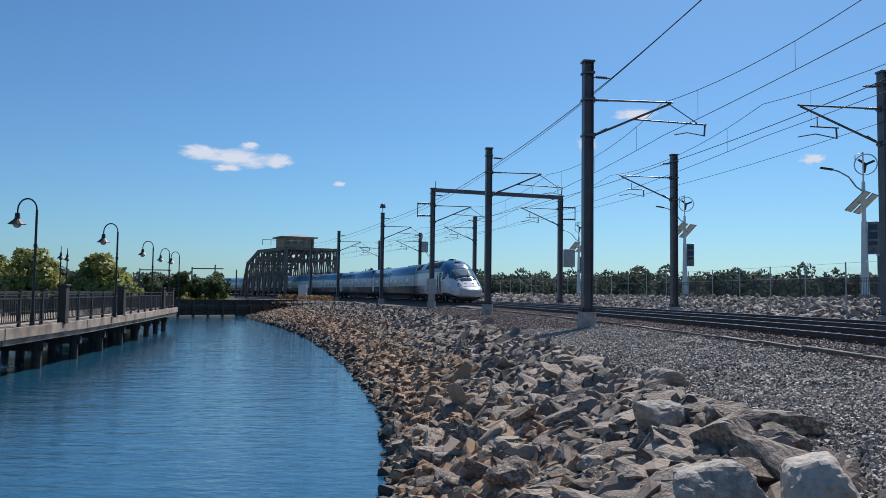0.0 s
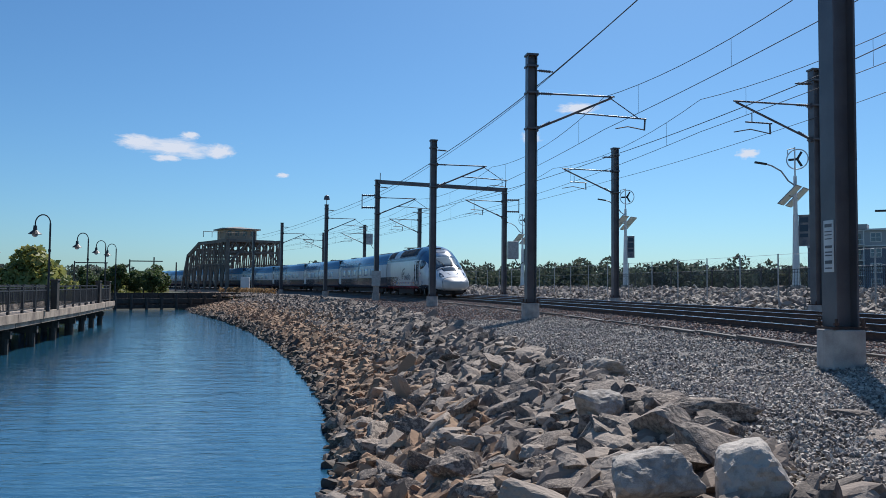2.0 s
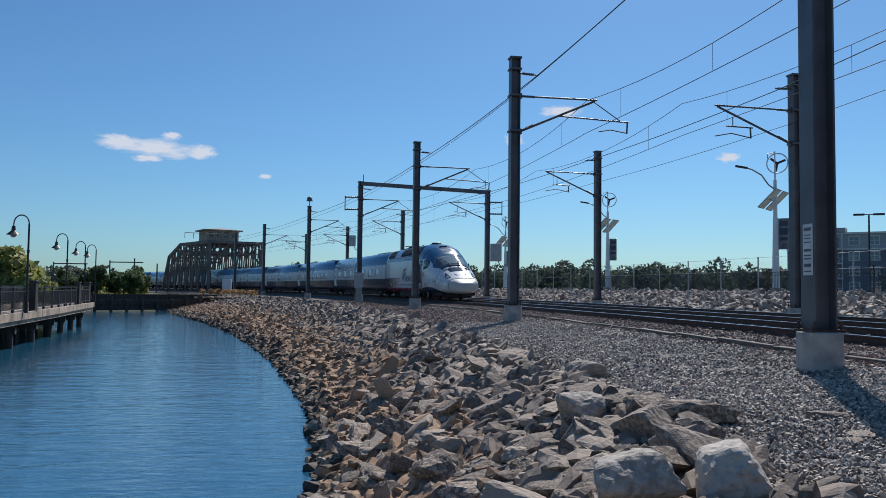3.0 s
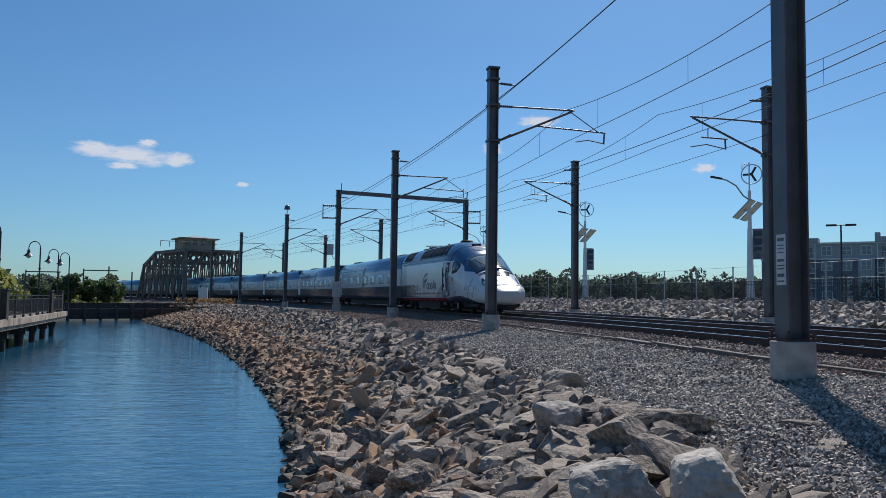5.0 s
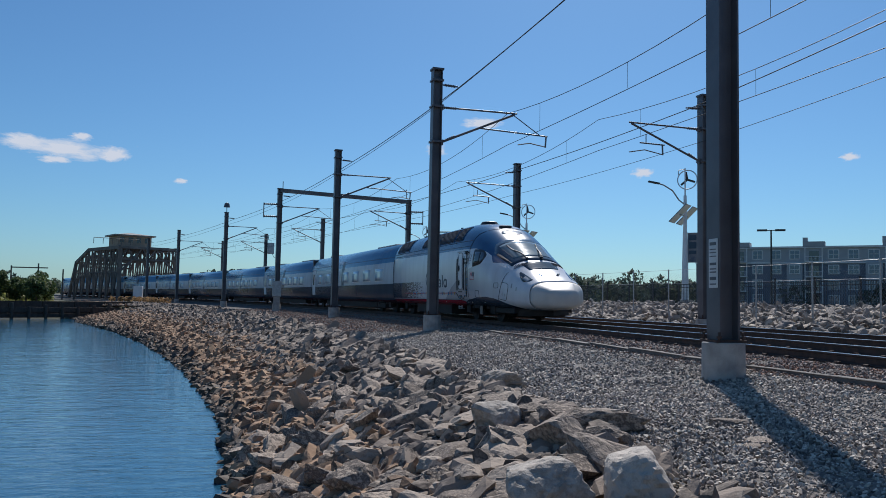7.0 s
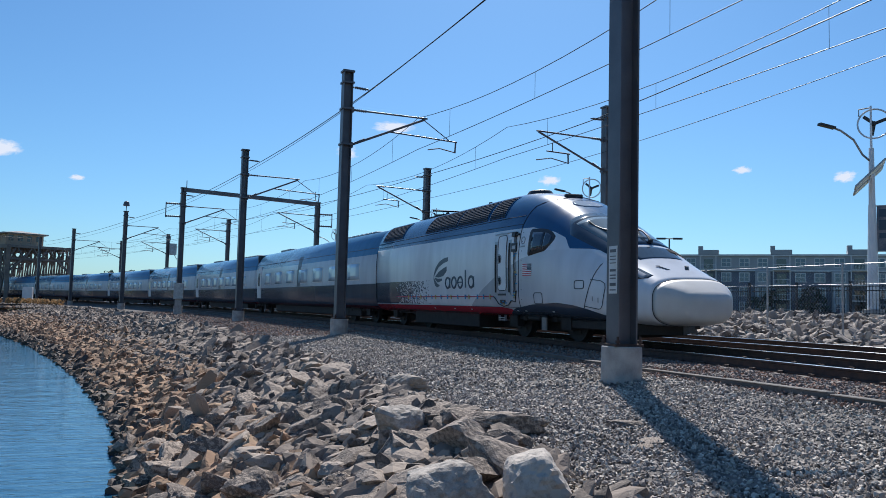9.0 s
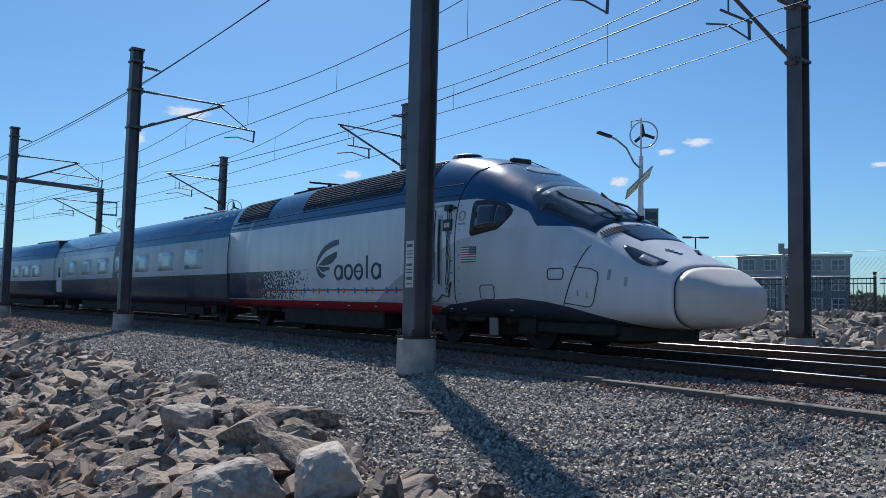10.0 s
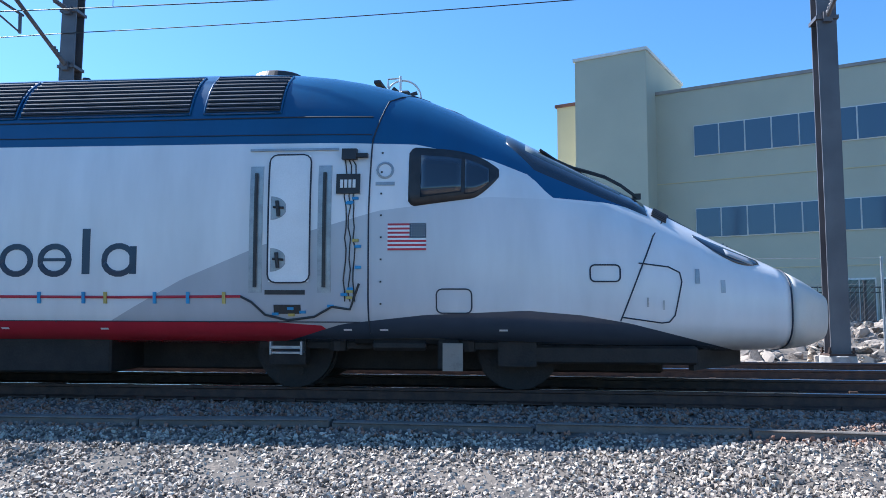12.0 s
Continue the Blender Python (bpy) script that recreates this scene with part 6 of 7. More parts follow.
def build_office():
    """The beige three-storey office block."""
    e = Vector((-0.40, -0.916, 0)).normalized()
    n = Vector((-0.916, 0.40, 0)).normalized()
    ang = atan2(e.y, e.x)
    rot = Matrix.Rotation(ang, 4, "Z")
    t = thing("office_building", "beige stucco three-storey office building with blue window bands", "building")
    o = Vector((38.05, -4.9, 0))       # where the long wall starts

    def slab(name, p0, length, depth, z0, z1, material, label=""):
        c = p0 + e * length / 2 - n * depth / 2
        bm = BM()
        box(bm, (c.x, c.y, (z0 + z1) / 2), (length, depth, z1 - z0), rot)
        return part(name, bm, material, t, label)
    slab("wing", o, 46, 16, 1.0, 12.35, M["stucco"])
    cap = slab("parapet", o + n * 0.06, 46, 0.5, 12.35, 12.50, M["roofgrey"])
    tw = o + n * 1.5 - e * 2.96
    slab("stair_tower", tw, 3.49, 6.5, 1.0, 14.15, M["stucco"])
    slab("tower_cap", tw + n * 0.08 - e * 0.08, 3.65, 6.6, 14.15, 14.3, M["whitetrim"])
    slab("back_wing", o - n * 1.0 - e * 4.95, 3.0, 9, 1.0, 12.75, M["stucco_y"], "cream stucco rear wing")
    slab("back_wing_cap", o - n * 0.9 - e * 5.05, 3.2, 9.2, 12.75, 12.9, M["brick"])
    slab("low_wing", o + n * 2.5 - e * 5.9, 3.1, 9, 1.0, 7.1, M["clap"])
    slab("low_cap", o + n * 2.6 - e * 6.0, 3.3, 9.1, 7.1, 7.25, M["whitetrim"])
    for z0, z1 in ((5.38, 6.75), (9.18, 10.64)):
        for k in range(18):
            c = o + e * (2.28 + 1.12 * k + 0.56) + n * 0.01
            m = Matrix.Translation((c.x, c.y, (z0 + z1) / 2)) @ rot
            bm = BM()
            box(bm, (0, 0, 0), (1.12, 0.08, z1 - z0))
            bmesh.ops.transform(bm, matrix=m, verts=bm.verts)
            win = part("window", bm, M["whitetrim"], t)
            bm = BM()
            box(bm, (0, 0.03, 0), (1.06, 0.06, z1 - z0 - 0.08))
            box(bm, (0, -0.03, 0), (1.06, 0.06, z1 - z0 - 0.08))
            bmesh.ops.transform(bm, matrix=m, verts=bm.verts)
            part("pane", bm, M["glass_sky"], win)
    for k in range(8):
        c = o + e * (8.8 + 1.4 * k) + n * 0.02
        m = Matrix.Translation((c.x, c.y, 2.46)) @ rot
        bm = BM()
        box(bm, (0, 0, 0), (1.25, 0.08, 1.85))
        bmesh.ops.transform(bm, matrix=m, verts=bm.verts)
        win = part("shop_window", bm, M["whitetrim"], t)
        bm = BM()
        for sgn in (-1, 1):
            box(bm, (sgn * 0.3, 0.03, 0), (0.55, 0.06, 1.7))
            box(bm, (sgn * 0.3, -0.03, 0), (0.55, 0.06, 1.7))
        bmesh.ops.transform(bm, matrix=m, verts=bm.verts)
        part("pane", bm, M["glass"], win)
    for z in (3.9, 8.0):
        slab("reveal_line", o + n * 0.03, 46, 0.06, z, z + 0.04, M["stucco_y"])


build_office()


def build_brick():
    t = thing("brick_building", "low dark red-brick building with small white windows", "building")
    a, b = Vector((41.0, 17.3, 0)), Vector((45.2, 1.5, 0))
    v = (b - a).normalized()
    nrm = Vector((v.y, -v.x, 0))
    if nrm.x > 0:
        nrm = -nrm
    ang = atan2(v.y, v.x)
    rot = Matrix.Rotation(ang, 4, "Z")
    L = (b - a).length
    c = (a + b) / 2 - nrm * 6
    bm = BM()
    box(bm, (c.x, c.y, 2.7), (L, 12, 3.6), rot)
    part("wall", bm, M["brick"], t)
    bm = BM()
    box(bm, (c.x, c.y, 4.56), (L + 0.5, 12.5, 0.14), rot)
    part("roof", bm, M["roofgrey"], t)
    for k in (2.2, 7.5, 11.5):
        p = a + v * k + nrm * 0.02
        m = Matrix.Translation((p.x, p.y, 3.0)) @ rot
        bm = BM()
        box(bm, (0, 0, 0), (1.1, 0.1, 1.5))
        bmesh.ops.transform(bm, matrix=m, verts=bm.verts)
        win = part("window", bm, M["whitetrim"], t)
        bm = BM()
        for i in range(3):
            for j in range(4):
                for s in (-0.04, 0.04):
                    box(bm, (-0.33 + 0.33 * i, s, -0.52 + 0.35 * j), (0.29, 0.05, 0.31))
        bmesh.ops.transform(bm, matrix=m, verts=bm.verts)
        part("pane", bm, M["glass_sky"], win)
    bm = BM()
    for k, h in ((8.5, 0.8), (11, 1.1), (13.5, 0.7)):
        p = a + v * k - nrm * 2
        box(bm, (p.x, p.y, 4.6 + h / 2), (1.6, 1.4, h), rot)
    part("roof_unit", bm, M["galv"], t)


build_brick()


def apartment(x, y, length, storeys, turn, bays, label):
    """A long apartment block: slate lower storeys, a pale top storey, bays with parapets, windows and balconies."""
    t = thing("apartment_building", label, "building", pose(x, y, 1.2, 0, 0, turn))
    h = storeys * 3.0
    split = h - 3.0
    bm = BM()
    box(bm, (0, 7, split / 2), (length, 14, split))
    part("wall", bm, M["slate"], t, "slate-grey lower storeys")
    bm = BM()
    box(bm, (0, 7, split + 1.5), (length + 0.1, 14.1, 3.0))
    part("upper_wall", bm, M["clap"], t, "pale upper storey")
    bm = BM()
    box(bm, (0, 7, h + 0.15), (length + 0.7, 14.8, 0.35))
    part("cornice", bm, M["whitetrim"], t)
    bm = BM()
    box(bm, (0, -0.1, split), (length + 0.2, 0.24, 0.28))
    part("string_course", bm, M["whitetrim"], t)
    wbm = BM()
    box(wbm, (0, -0.03, 0), (2.0, 0.14, 1.9))
    wf = mesh_of(wbm, "window", M["whitetrim"])
    pbm = BM()
    for s in (-1, 1):
        for z in (-0.42, 0.42):
            box(pbm, (s * 0.44, -0.09, z), (0.76, 0.08, 0.74))
    pf = mesh_of(pbm, "pane", M["glass_sky"])
    for k in range(bays):
        xx = -length / 2 + length * (k + 0.5) / bays
        bay, porch = k % 4 == 1, k % 4 == 2
        front = 0.0
        if bay:
            # a bay that stands forward, with its own parapet
            front = -0.9
            bm = BM()
            box(bm, (xx, -0.40, split / 2), (2.9, 1.0, split))
            part("bay", bm, M["clap"], t, "pale bay standing forward")
        if porch:
            bm = BM()
            box(bm, (xx, 1.2, h + 0.7), (4.0, 3.2, 1.1))
            box(bm, (xx - 1.6, 1.0, h + 1.5), (0.9, 1.6, 1.2))
            part("parapet", bm, M["clap"], t)
        for s in range(storeys):
            if not porch:
                w = shared("window", wf, t, pose(xx, front if s * 3.0 < split - 1 else 0, s * 3.0 + 1.65))
                shared("pane", pf, w)
                continue
            bm = BM()
            box(bm, (xx, -0.7, s * 3.0 + 0.15), (3.2, 1.4, 0.2))
            box(bm, (xx, -1.38, s * 3.0 + 1.2), (3.2, 0.06, 0.08))
            for q in range(14):
                box(bm, (xx - 1.55 + 0.238 * q, -1.38, s * 3.0 + 0.7), (0.03, 0.03, 1.0))
            box(bm, (xx - 1.55, -1.3, s * 3 + 1.6), (0.18, 0.18, 2.8))
            box(bm, (xx + 1.55, -1.3, s * 3 + 1.6), (0.18, 0.18, 2.8))
            part("balcony", bm, M["whitetrim"], t)
            bm = BM()
            box(bm, (xx, -0.03, s * 3.0 + 1.3), (1.8, 0.1, 2.1))
            part("balcony_door", bm, M["glass"], t)


apartment(106.7, 135, 56, 4, -40, 16, "long slate and pale apartment building with balconies")
apartment(112, 74, 16, 3, -56, 5, "cream and grey apartment building with balconies")


def parking_lamp(x, y, h, turn=0):
    t = thing("parking_lamp", "dark twin-headed parking lot lamp post", "lamp post", pose(x, y, gz(x, y), 0, 0, turn), "parking lamps")
    bm = BM()
    tube(bm, (0, 0, 0), (0, 0, h), 0.11, 0.08, 8)
    part("pole", bm, M["iron"], t)
    bm = BM()
    for s in (-1, 1):
        box(bm, (s * 0.9, 0, h), (1.0, 0.5, 0.18))
        tube(bm, (0, 0, h), (s * 0.5, 0, h), 0.05)
    part("lamp_head", bm, M["iron"], t)


parking_lamp(50.3, 74.7, 8.0, -30)
parking_lamp(34.5, 15.9, 3.4, 30)
parking_lamp(36.2, 16.1, 3.4, 30)
parking_lamp(70.0, 58.0, 8.0, -40)


# ---------------------------------------------------------------- plants
def leaf_cloud(rng, lobes, leaf, count, squash=1.0):
    """Small leaf quads over lobes (x, y, z, r): arrays of vertices and faces."""
    lobes = np.array(lobes)
    w = lobes[:, 3] ** 2
    idx = rng.choice(len(lobes), count, p=w / w.sum())
    d = rng.normal(size=(count, 3))
    d /= np.linalg.norm(d, axis=1)[:, None]
    r = lobes[idx, 3] * rng.uniform(0.55, 1.05, count) ** 0.5
    c = lobes[idx, :3] + d * r[:, None] * np.array([1, 1, squash])
    a = rng.normal(size=(count, 3))
    a /= np.linalg.norm(a, axis=1)[:, None]
    b = np.cross(a, d + 0.3 * rng.normal(size=(count, 3)))
    b /= np.maximum(np.linalg.norm(b, axis=1), 1e-6)[:, None]
    sz = leaf * rng.uniform(0.6, 1.4, count)[:, None]
    V = np.stack([c - a * sz, c - b * sz * 0.6, c + a * sz, c + b * sz * 0.6], 1).reshape(-1, 3)
    return V, np.arange(count * 4).reshape(-1, 4)


def tree_meshes(seed, h, spread, leaf, count, material, trunk=True):
    rng = np.random.RandomState(seed)
    lobes = []
    for k in range(14):
        a = rng.uniform(0, 2 * pi)
        q = rng.uniform(0, 1)
        rr = spread * (0.75 - 0.35 * q) * rng.uniform(0.3, 1)
        lobes.append((rr * cos(a), rr * sin(a), h * (0.30 + 0.58 * q), spread * rng.uniform(0.28, 0.46) * (1.1 - 0.5 * q)))
    V, F = leaf_cloud(rng, lobes, leaf, count)
    bm = BM()
    tube(bm, (0, 0, -0.3), (0.1, 0, h * 0.45), h * 0.03, h * 0.018, 8)
    for k in range(6):
        l = lobes[k]
        tube(bm, (0.08, 0, h * (0.2 + 0.04 * k)), (l[0] * 0.8, l[1] * 0.8, l[2]), h * 0.012, h * 0.004, 6)
    return np_mesh("crown", V, F, M[material]), mesh_of(bm, "trunk", M["bark"])


def plant(kind, meshes, x, y, sc, label, group, z=None):
    t = thing(kind, label, kind, pose(x, y, gz(x, y) if z is None else z, 0, 0, (x * 37 + y * 17) % 360), group)
    for name, me in zip(("crown", "trunk"), meshes):
        ob = shared(name, me, t)
        ob.scale = (sc, sc, sc)
    return t


def build_plants():
    green = [tree_meshes(k, 5.0, 3.0, 0.20, 3800, "leaf") for k in range(3)]
    yel = [tree_meshes(10 + k, 5.0, 2.4, 0.20, 3400, "leaf_y") for k in range(2)]
    rng = random.Random(5)
    # bank behind the boardwalk
    for i in range(30):
        x, y = -36 - rng.uniform(0, 34), 66 + rng.uniform(0, 46)
        plant("bush", green[i % 3] if i % 3 else yel[1], x, y, rng.uniform(0.30, 0.52), "rounded green bush on the far bank", "bushes on the bank")
    for x, y, sc in ((-29, 96, 0.62), (-33, 97, 0.7), (-37, 99, 0.66), (-41, 100, 0.7), (-31, 99, 0.6), (-35, 95, 0.55), (-27.5, 94.5, 0.6), (-31.5, 94, 0.72), (-29, 100, 0.8)):
        plant("bush", green[int(-x) % 3], x, y, sc, "dense dark green bush beside the bridge", "bushes on the bank")
    for x, y, sc in ((-34.5, 73, 1.1), (-32.6, 75.2, 1.6), (-38.5, 73, 1.5), (-36.6, 73.4, 0.7), (-48, 84, 1.0), (-52, 90, 0.9)):
        plant("tree", yel[0], x, y, sc, "yellow-green young tree on the far bank", "young trees")
    for x, y, sc in ((52, 21, 1.12), (55, 14, 1.25), (62, 24, 1.5), (60, 4, 1.3)):
        plant("tree", yel[1] if x < 52 else green[1], x, y, sc, "broad green tree with thinning yellowish leaves", "trees behind the brick building")
    # far woods
    r = np.random.RandomState(8)
    lob = []
    for k in range(900):
        a = radians(r.uniform(-62, 48))
        dist = r.uniform(170, 330)
        x, y = sin(-a) * dist, cos(a) * dist
        s, d = track_inv(np.array([x]), np.array([y]))
        if d[0] > -12 and d[0] < 14:
            continue
        hh = r.uniform(2.8, 4.6) * (1.15 if -40 < math.degrees(a) < 5 else 0.9)
        lob.append((x, y, 1 + hh * 0.5, hh * 0.8))
        lob.append((x + r.uniform(-3, 3), y + r.uniform(-3, 3), 1 + hh * r.uniform(0.7, 1.15), hh * 0.5))
    V, F = leaf_cloud(r, lob, 0.45, 260000, 0.9)
    tagged(new("woods", np_mesh("woods", V, F, M["leaf_far"])), "dark green far woods along the horizon", "woods", kind="stuff")
    # low scrub on the left bank
    lob = [(-36 - r.uniform(0, 70), 62 + r.uniform(0, 70), 0.6, r.uniform(0.8, 1.6)) for _ in range(240)]
    lob += [(-29 - r.uniform(0, 50), 99 + r.uniform(0, 60), 0.5, r.uniform(0.9, 1.9)) for _ in range(260)]
    lob = [p for p in lob if p[0] < -0.285 * p[1]]
    V, F = leaf_cloud(r, lob, 0.22, 60000, 0.7)
    tagged(new("scrub", np_mesh("scrub", V, F, M["leaf_y"])), "low olive-green scrub on the far bank", "scrub", kind="stuff")
    # dry grass near the bridge
    lob = []
    for k in range(26):
        x, y, _ = track(120 + r.uniform(0, 24), r.uniform(4.5, 8.0))
        lob.append((x, y, gz(x, y) + 0.3, 0.5))
    V, F = leaf_cloud(r, lob, 0.14, 3000, 1.0)
    tagged(new("dry_grass", np_mesh("dry_grass", V, F, M["drygrass"])), "tuft of dry orange grass by the bridge", "grass", kind="stuff")


build_plants()


# ---------------------------------------------------------------- clouds
def build_clouds():
    m = bpy.data.materials.new("cloud")
    m.use_nodes = True
    nt = m.node_tree
    nt.nodes.remove(nt.nodes["Principled BSDF"])
    out = nt.nodes["Material Output"]
    em, tr, mx = nt.nodes.new("ShaderNodeEmission"), nt.nodes.new("ShaderNodeBsdfTransparent"), nt.nodes.new("ShaderNodeMixShader")
    em.inputs["Color"].default_value, em.inputs["Strength"].default_value = (0.92, 0.93, 0.97, 1), 0.72
    tc, no, gr, ma, rp = nt.nodes.new("ShaderNodeTexCoord"), nt.nodes.new("ShaderNodeTexNoise"), nt.nodes.new("ShaderNodeTexGradient"), nt.nodes.new("ShaderNodeMath"), nt.nodes.new("ShaderNodeValToRGB")
    oi = nt.nodes.new("ShaderNodeObjectInfo")
    gr.gradient_type = "SPHERICAL"
    no.noise_dimensions = "4D"
    no.inputs["Scale"].default_value, no.inputs["Detail"].default_value, no.inputs["Roughness"].default_value = 2.2, 8, 0.6
    wv = nt.nodes.new("ShaderNodeMath")
    wv.operation = "MULTIPLY"
    wv.inputs[1].default_value = 50
    L = nt.links.new
    L(oi.outputs["Random"], wv.inputs[0])
    L(wv.outputs[0], no.inputs["W"])
    L(tc.outputs["Object"], no.inputs["Vector"])
    L(tc.outputs["Object"], gr.inputs["Vector"])
    ma.operation = "MULTIPLY_ADD"
    ma.inputs[1].default_value = 0.75
    L(gr.outputs["Fac"], ma.inputs[0])
    L(no.outputs[0], ma.inputs[2])
    rp.color_ramp.elements[0].position, rp.color_ramp.elements[1].position = 0.66, 1.1
    L(ma.outputs[0], rp.inputs[0])
    L(rp.outputs[0], mx.inputs["Fac"])
    L(tr.outputs[0], mx.inputs[1])
    L(em.outputs[0], mx.inputs[2])
    L(mx.outputs[0], out.inputs["Surface"])
    bm = BM()
    bmesh.ops.create_grid(bm, x_segments=1, y_segments=1, size=1)
    me = mesh_of(bm, "cloud", m)
    D = 2500
    # yaw and elevation in degrees, half width and half height in degrees
    for yaw, el, w, h in ((14.9, 9.4, 3.6, 0.9), (17.4, 9.7, 2.0, 0.7), (12.0, 9.4, 1.5, 0.75), (14.0, 10.4, 0.9, 0.35), (15.6, 8.7, 1.3, 0.35), (7.6, 7.9, 0.7, 0.25),
                          (-13.9, 12.9, 1.9, 0.6), (-10.5, 10.9, 1.0, 0.7), (-25.5, 9.3, 1.0, 0.5), (-38.8, 9.8, 0.8, 0.35), (-50.5, 11.7, 1.3, 0.45), (-45.1, 9.1, 0.95, 0.5), (-48.3, 11.1, 0.9, 0.35), (-73.0, 14.0, 1.2, 0.5), (-72.6, 15.2, 0.9, 0.3), (-61.8, 9.6, 0.8, 0.25)):
        a, e = radians(yaw), radians(el)
        p = Vector((-sin(a) * cos(e), cos(a) * cos(e), sin(e))) * D
        ob = new("cloud", me)
        q = (-p).to_track_quat("Z", "Y").to_matrix().to_4x4()
        ob.matrix_world = Matrix.Translation(p) @ q @ Matrix.Diagonal((D * math.tan(radians(w)), D * math.tan(radians(h)), 1, 1))
        ob.visible_shadow = False
        tagged(ob, "small white wispy cloud in the blue sky", "cloud", "clouds", "structure")


build_clouds()


# ---------------------------------------------------------------- stones
def hull_stone(seed, n=9):
    """A small angular pebble: the hull of random points."""
    rng = np.random.RandomState(seed)
    p = rng.normal(size=(n, 3))
    p /= np.linalg.norm(p, axis=1)[:, None]
    p *= rng.uniform(0.75, 1.1, (n, 1)) * np.array([1.0, rng.uniform(0.6, 0.9), 0.7 * rng.uniform(0.7, 1.2)])
    bm = BM()
    for q in p:
        bm.verts.new(q)
    res = bmesh.ops.convex_hull(bm, input=bm.verts)
    bmesh.ops.delete(bm, geom=[g for g in res["geom_interior"] if isinstance(g, bmesh.types.BMVert)], context="VERTS")
    bmesh.ops.triangulate(bm, faces=bm.faces[:])
    bmesh.ops.recalc_face_normals(bm, faces=bm.faces[:])
    return bm


def split_stone(seed, size=(1.2, 0.75, 0.45), cuts=5, sharp=16, detail=2, rough=0.05):
    """A broken stone: the body inside a skewed block of planes and some cut corners, its edges a little worn."""
    rng = np.random.RandomState(seed)
    planes = []
    for axis in range(3):
        for sgn in (-1, 1):
            v = rng.normal(0, 0.24, 3)
            v[axis] = sgn
            planes.append((v / np.linalg.norm(v), rng.uniform(0.62, 0.95)))
    for k in range(cuts):
        v = rng.normal(size=3)
        planes.append((v / np.linalg.norm(v), rng.uniform(0.70, 0.98)))
    bm = BM()
    bmesh.ops.create_icosphere(bm, subdivisions=detail, radius=1)
    grain = Vector(rng.normal(size=3)).normalized()
    off = Vector((seed * 1.7, seed * 0.3, 0))
    for v in bm.verts:
        d = np.array(v.co[:])
        r = sum((max(0.0, float(nrm @ d)) / h) ** sharp for nrm, h in planes) ** (-1 / sharp)
        c = v.co * r + off
        r += noise.noise(c * 3.2) * rough + noise.noise(c * 7 + grain * c.dot(grain) * 9) * rough * 0.7
        v.co = Vector((v.co.x * size[0], v.co.y * size[1], v.co.z * size[2])) * r
    bmesh.ops.recalc_face_normals(bm, faces=bm.faces[:])
    return bm


def bm_arrays(bm):
    bm.verts.ensure_lookup_table()
    V = np.array([v.co[:] for v in bm.verts])
    F = np.array([[v.index for v in f.verts] for f in bm.faces])
    bm.free()
    return V, F


def scatter(name, shapes, P, S, material, label, category, rng, tilt=0.5, lie=None):
    """Many stones as one mesh. P: places, S: sizes."""
    VV, FF, off = [], [], 0
    which = rng.randint(0, len(shapes), len(P))
    for k, (V, F) in enumerate(shapes):
        idx = np.nonzero(which == k)[0]
        m = len(idx)
        if not m:
            continue
        a, b, c = rng.uniform(0, 2 * pi, m), rng.normal(0, tilt, m), rng.normal(0, tilt, m)
        if lie is not None:
            a = lie[idx] + rng.normal(0, 0.5, m)
            b = b - 0.22
        ca, sa, cb, sb, cc, sc = np.cos(a), np.sin(a), np.cos(b), np.sin(b), np.cos(c), np.sin(c)
        Rm = np.empty((m, 3, 3))
        Rm[:, 0, 0], Rm[:, 0, 1], Rm[:, 0, 2] = ca * cb, ca * sb * sc - sa * cc, ca * sb * cc + sa * sc
        Rm[:, 1, 0], Rm[:, 1, 1], Rm[:, 1, 2] = sa * cb, sa * sb * sc + ca * cc, sa * sb * cc - ca * sc
        Rm[:, 2, 0], Rm[:, 2, 1], Rm[:, 2, 2] = -sb, cb * sc, cb * cc
        Q = np.einsum("mij,vj->mvi", Rm, V) * S[idx][:, None, None] + P[idx][:, None, :]
        VV.append(Q.reshape(-1, 3))
        FF.append((F[None] + (np.arange(m) * len(V))[:, None, None]).reshape(-1, 3) + off)
        off += m * len(V)
    me = np_mesh(name, np.concatenate(VV), np.concatenate(FF), material)
    return tagged(new(name, me), label, category, kind="stuff")


def bank_points(rng, n, s0, s1, k0, k1):
    """Places on the stone bank: s along the track, k from the crest (0) to the water's edge (1)."""
    s = rng.uniform(s0, s1, n)
    k = rng.uniform(k0, k1, n)
    dc = 6.9 + 0.015 * np.clip(s, 0, 120)
    d = dc + (shore(s) - dc) * k
    x, y = track_np(s, d)
    return s, k, x, y


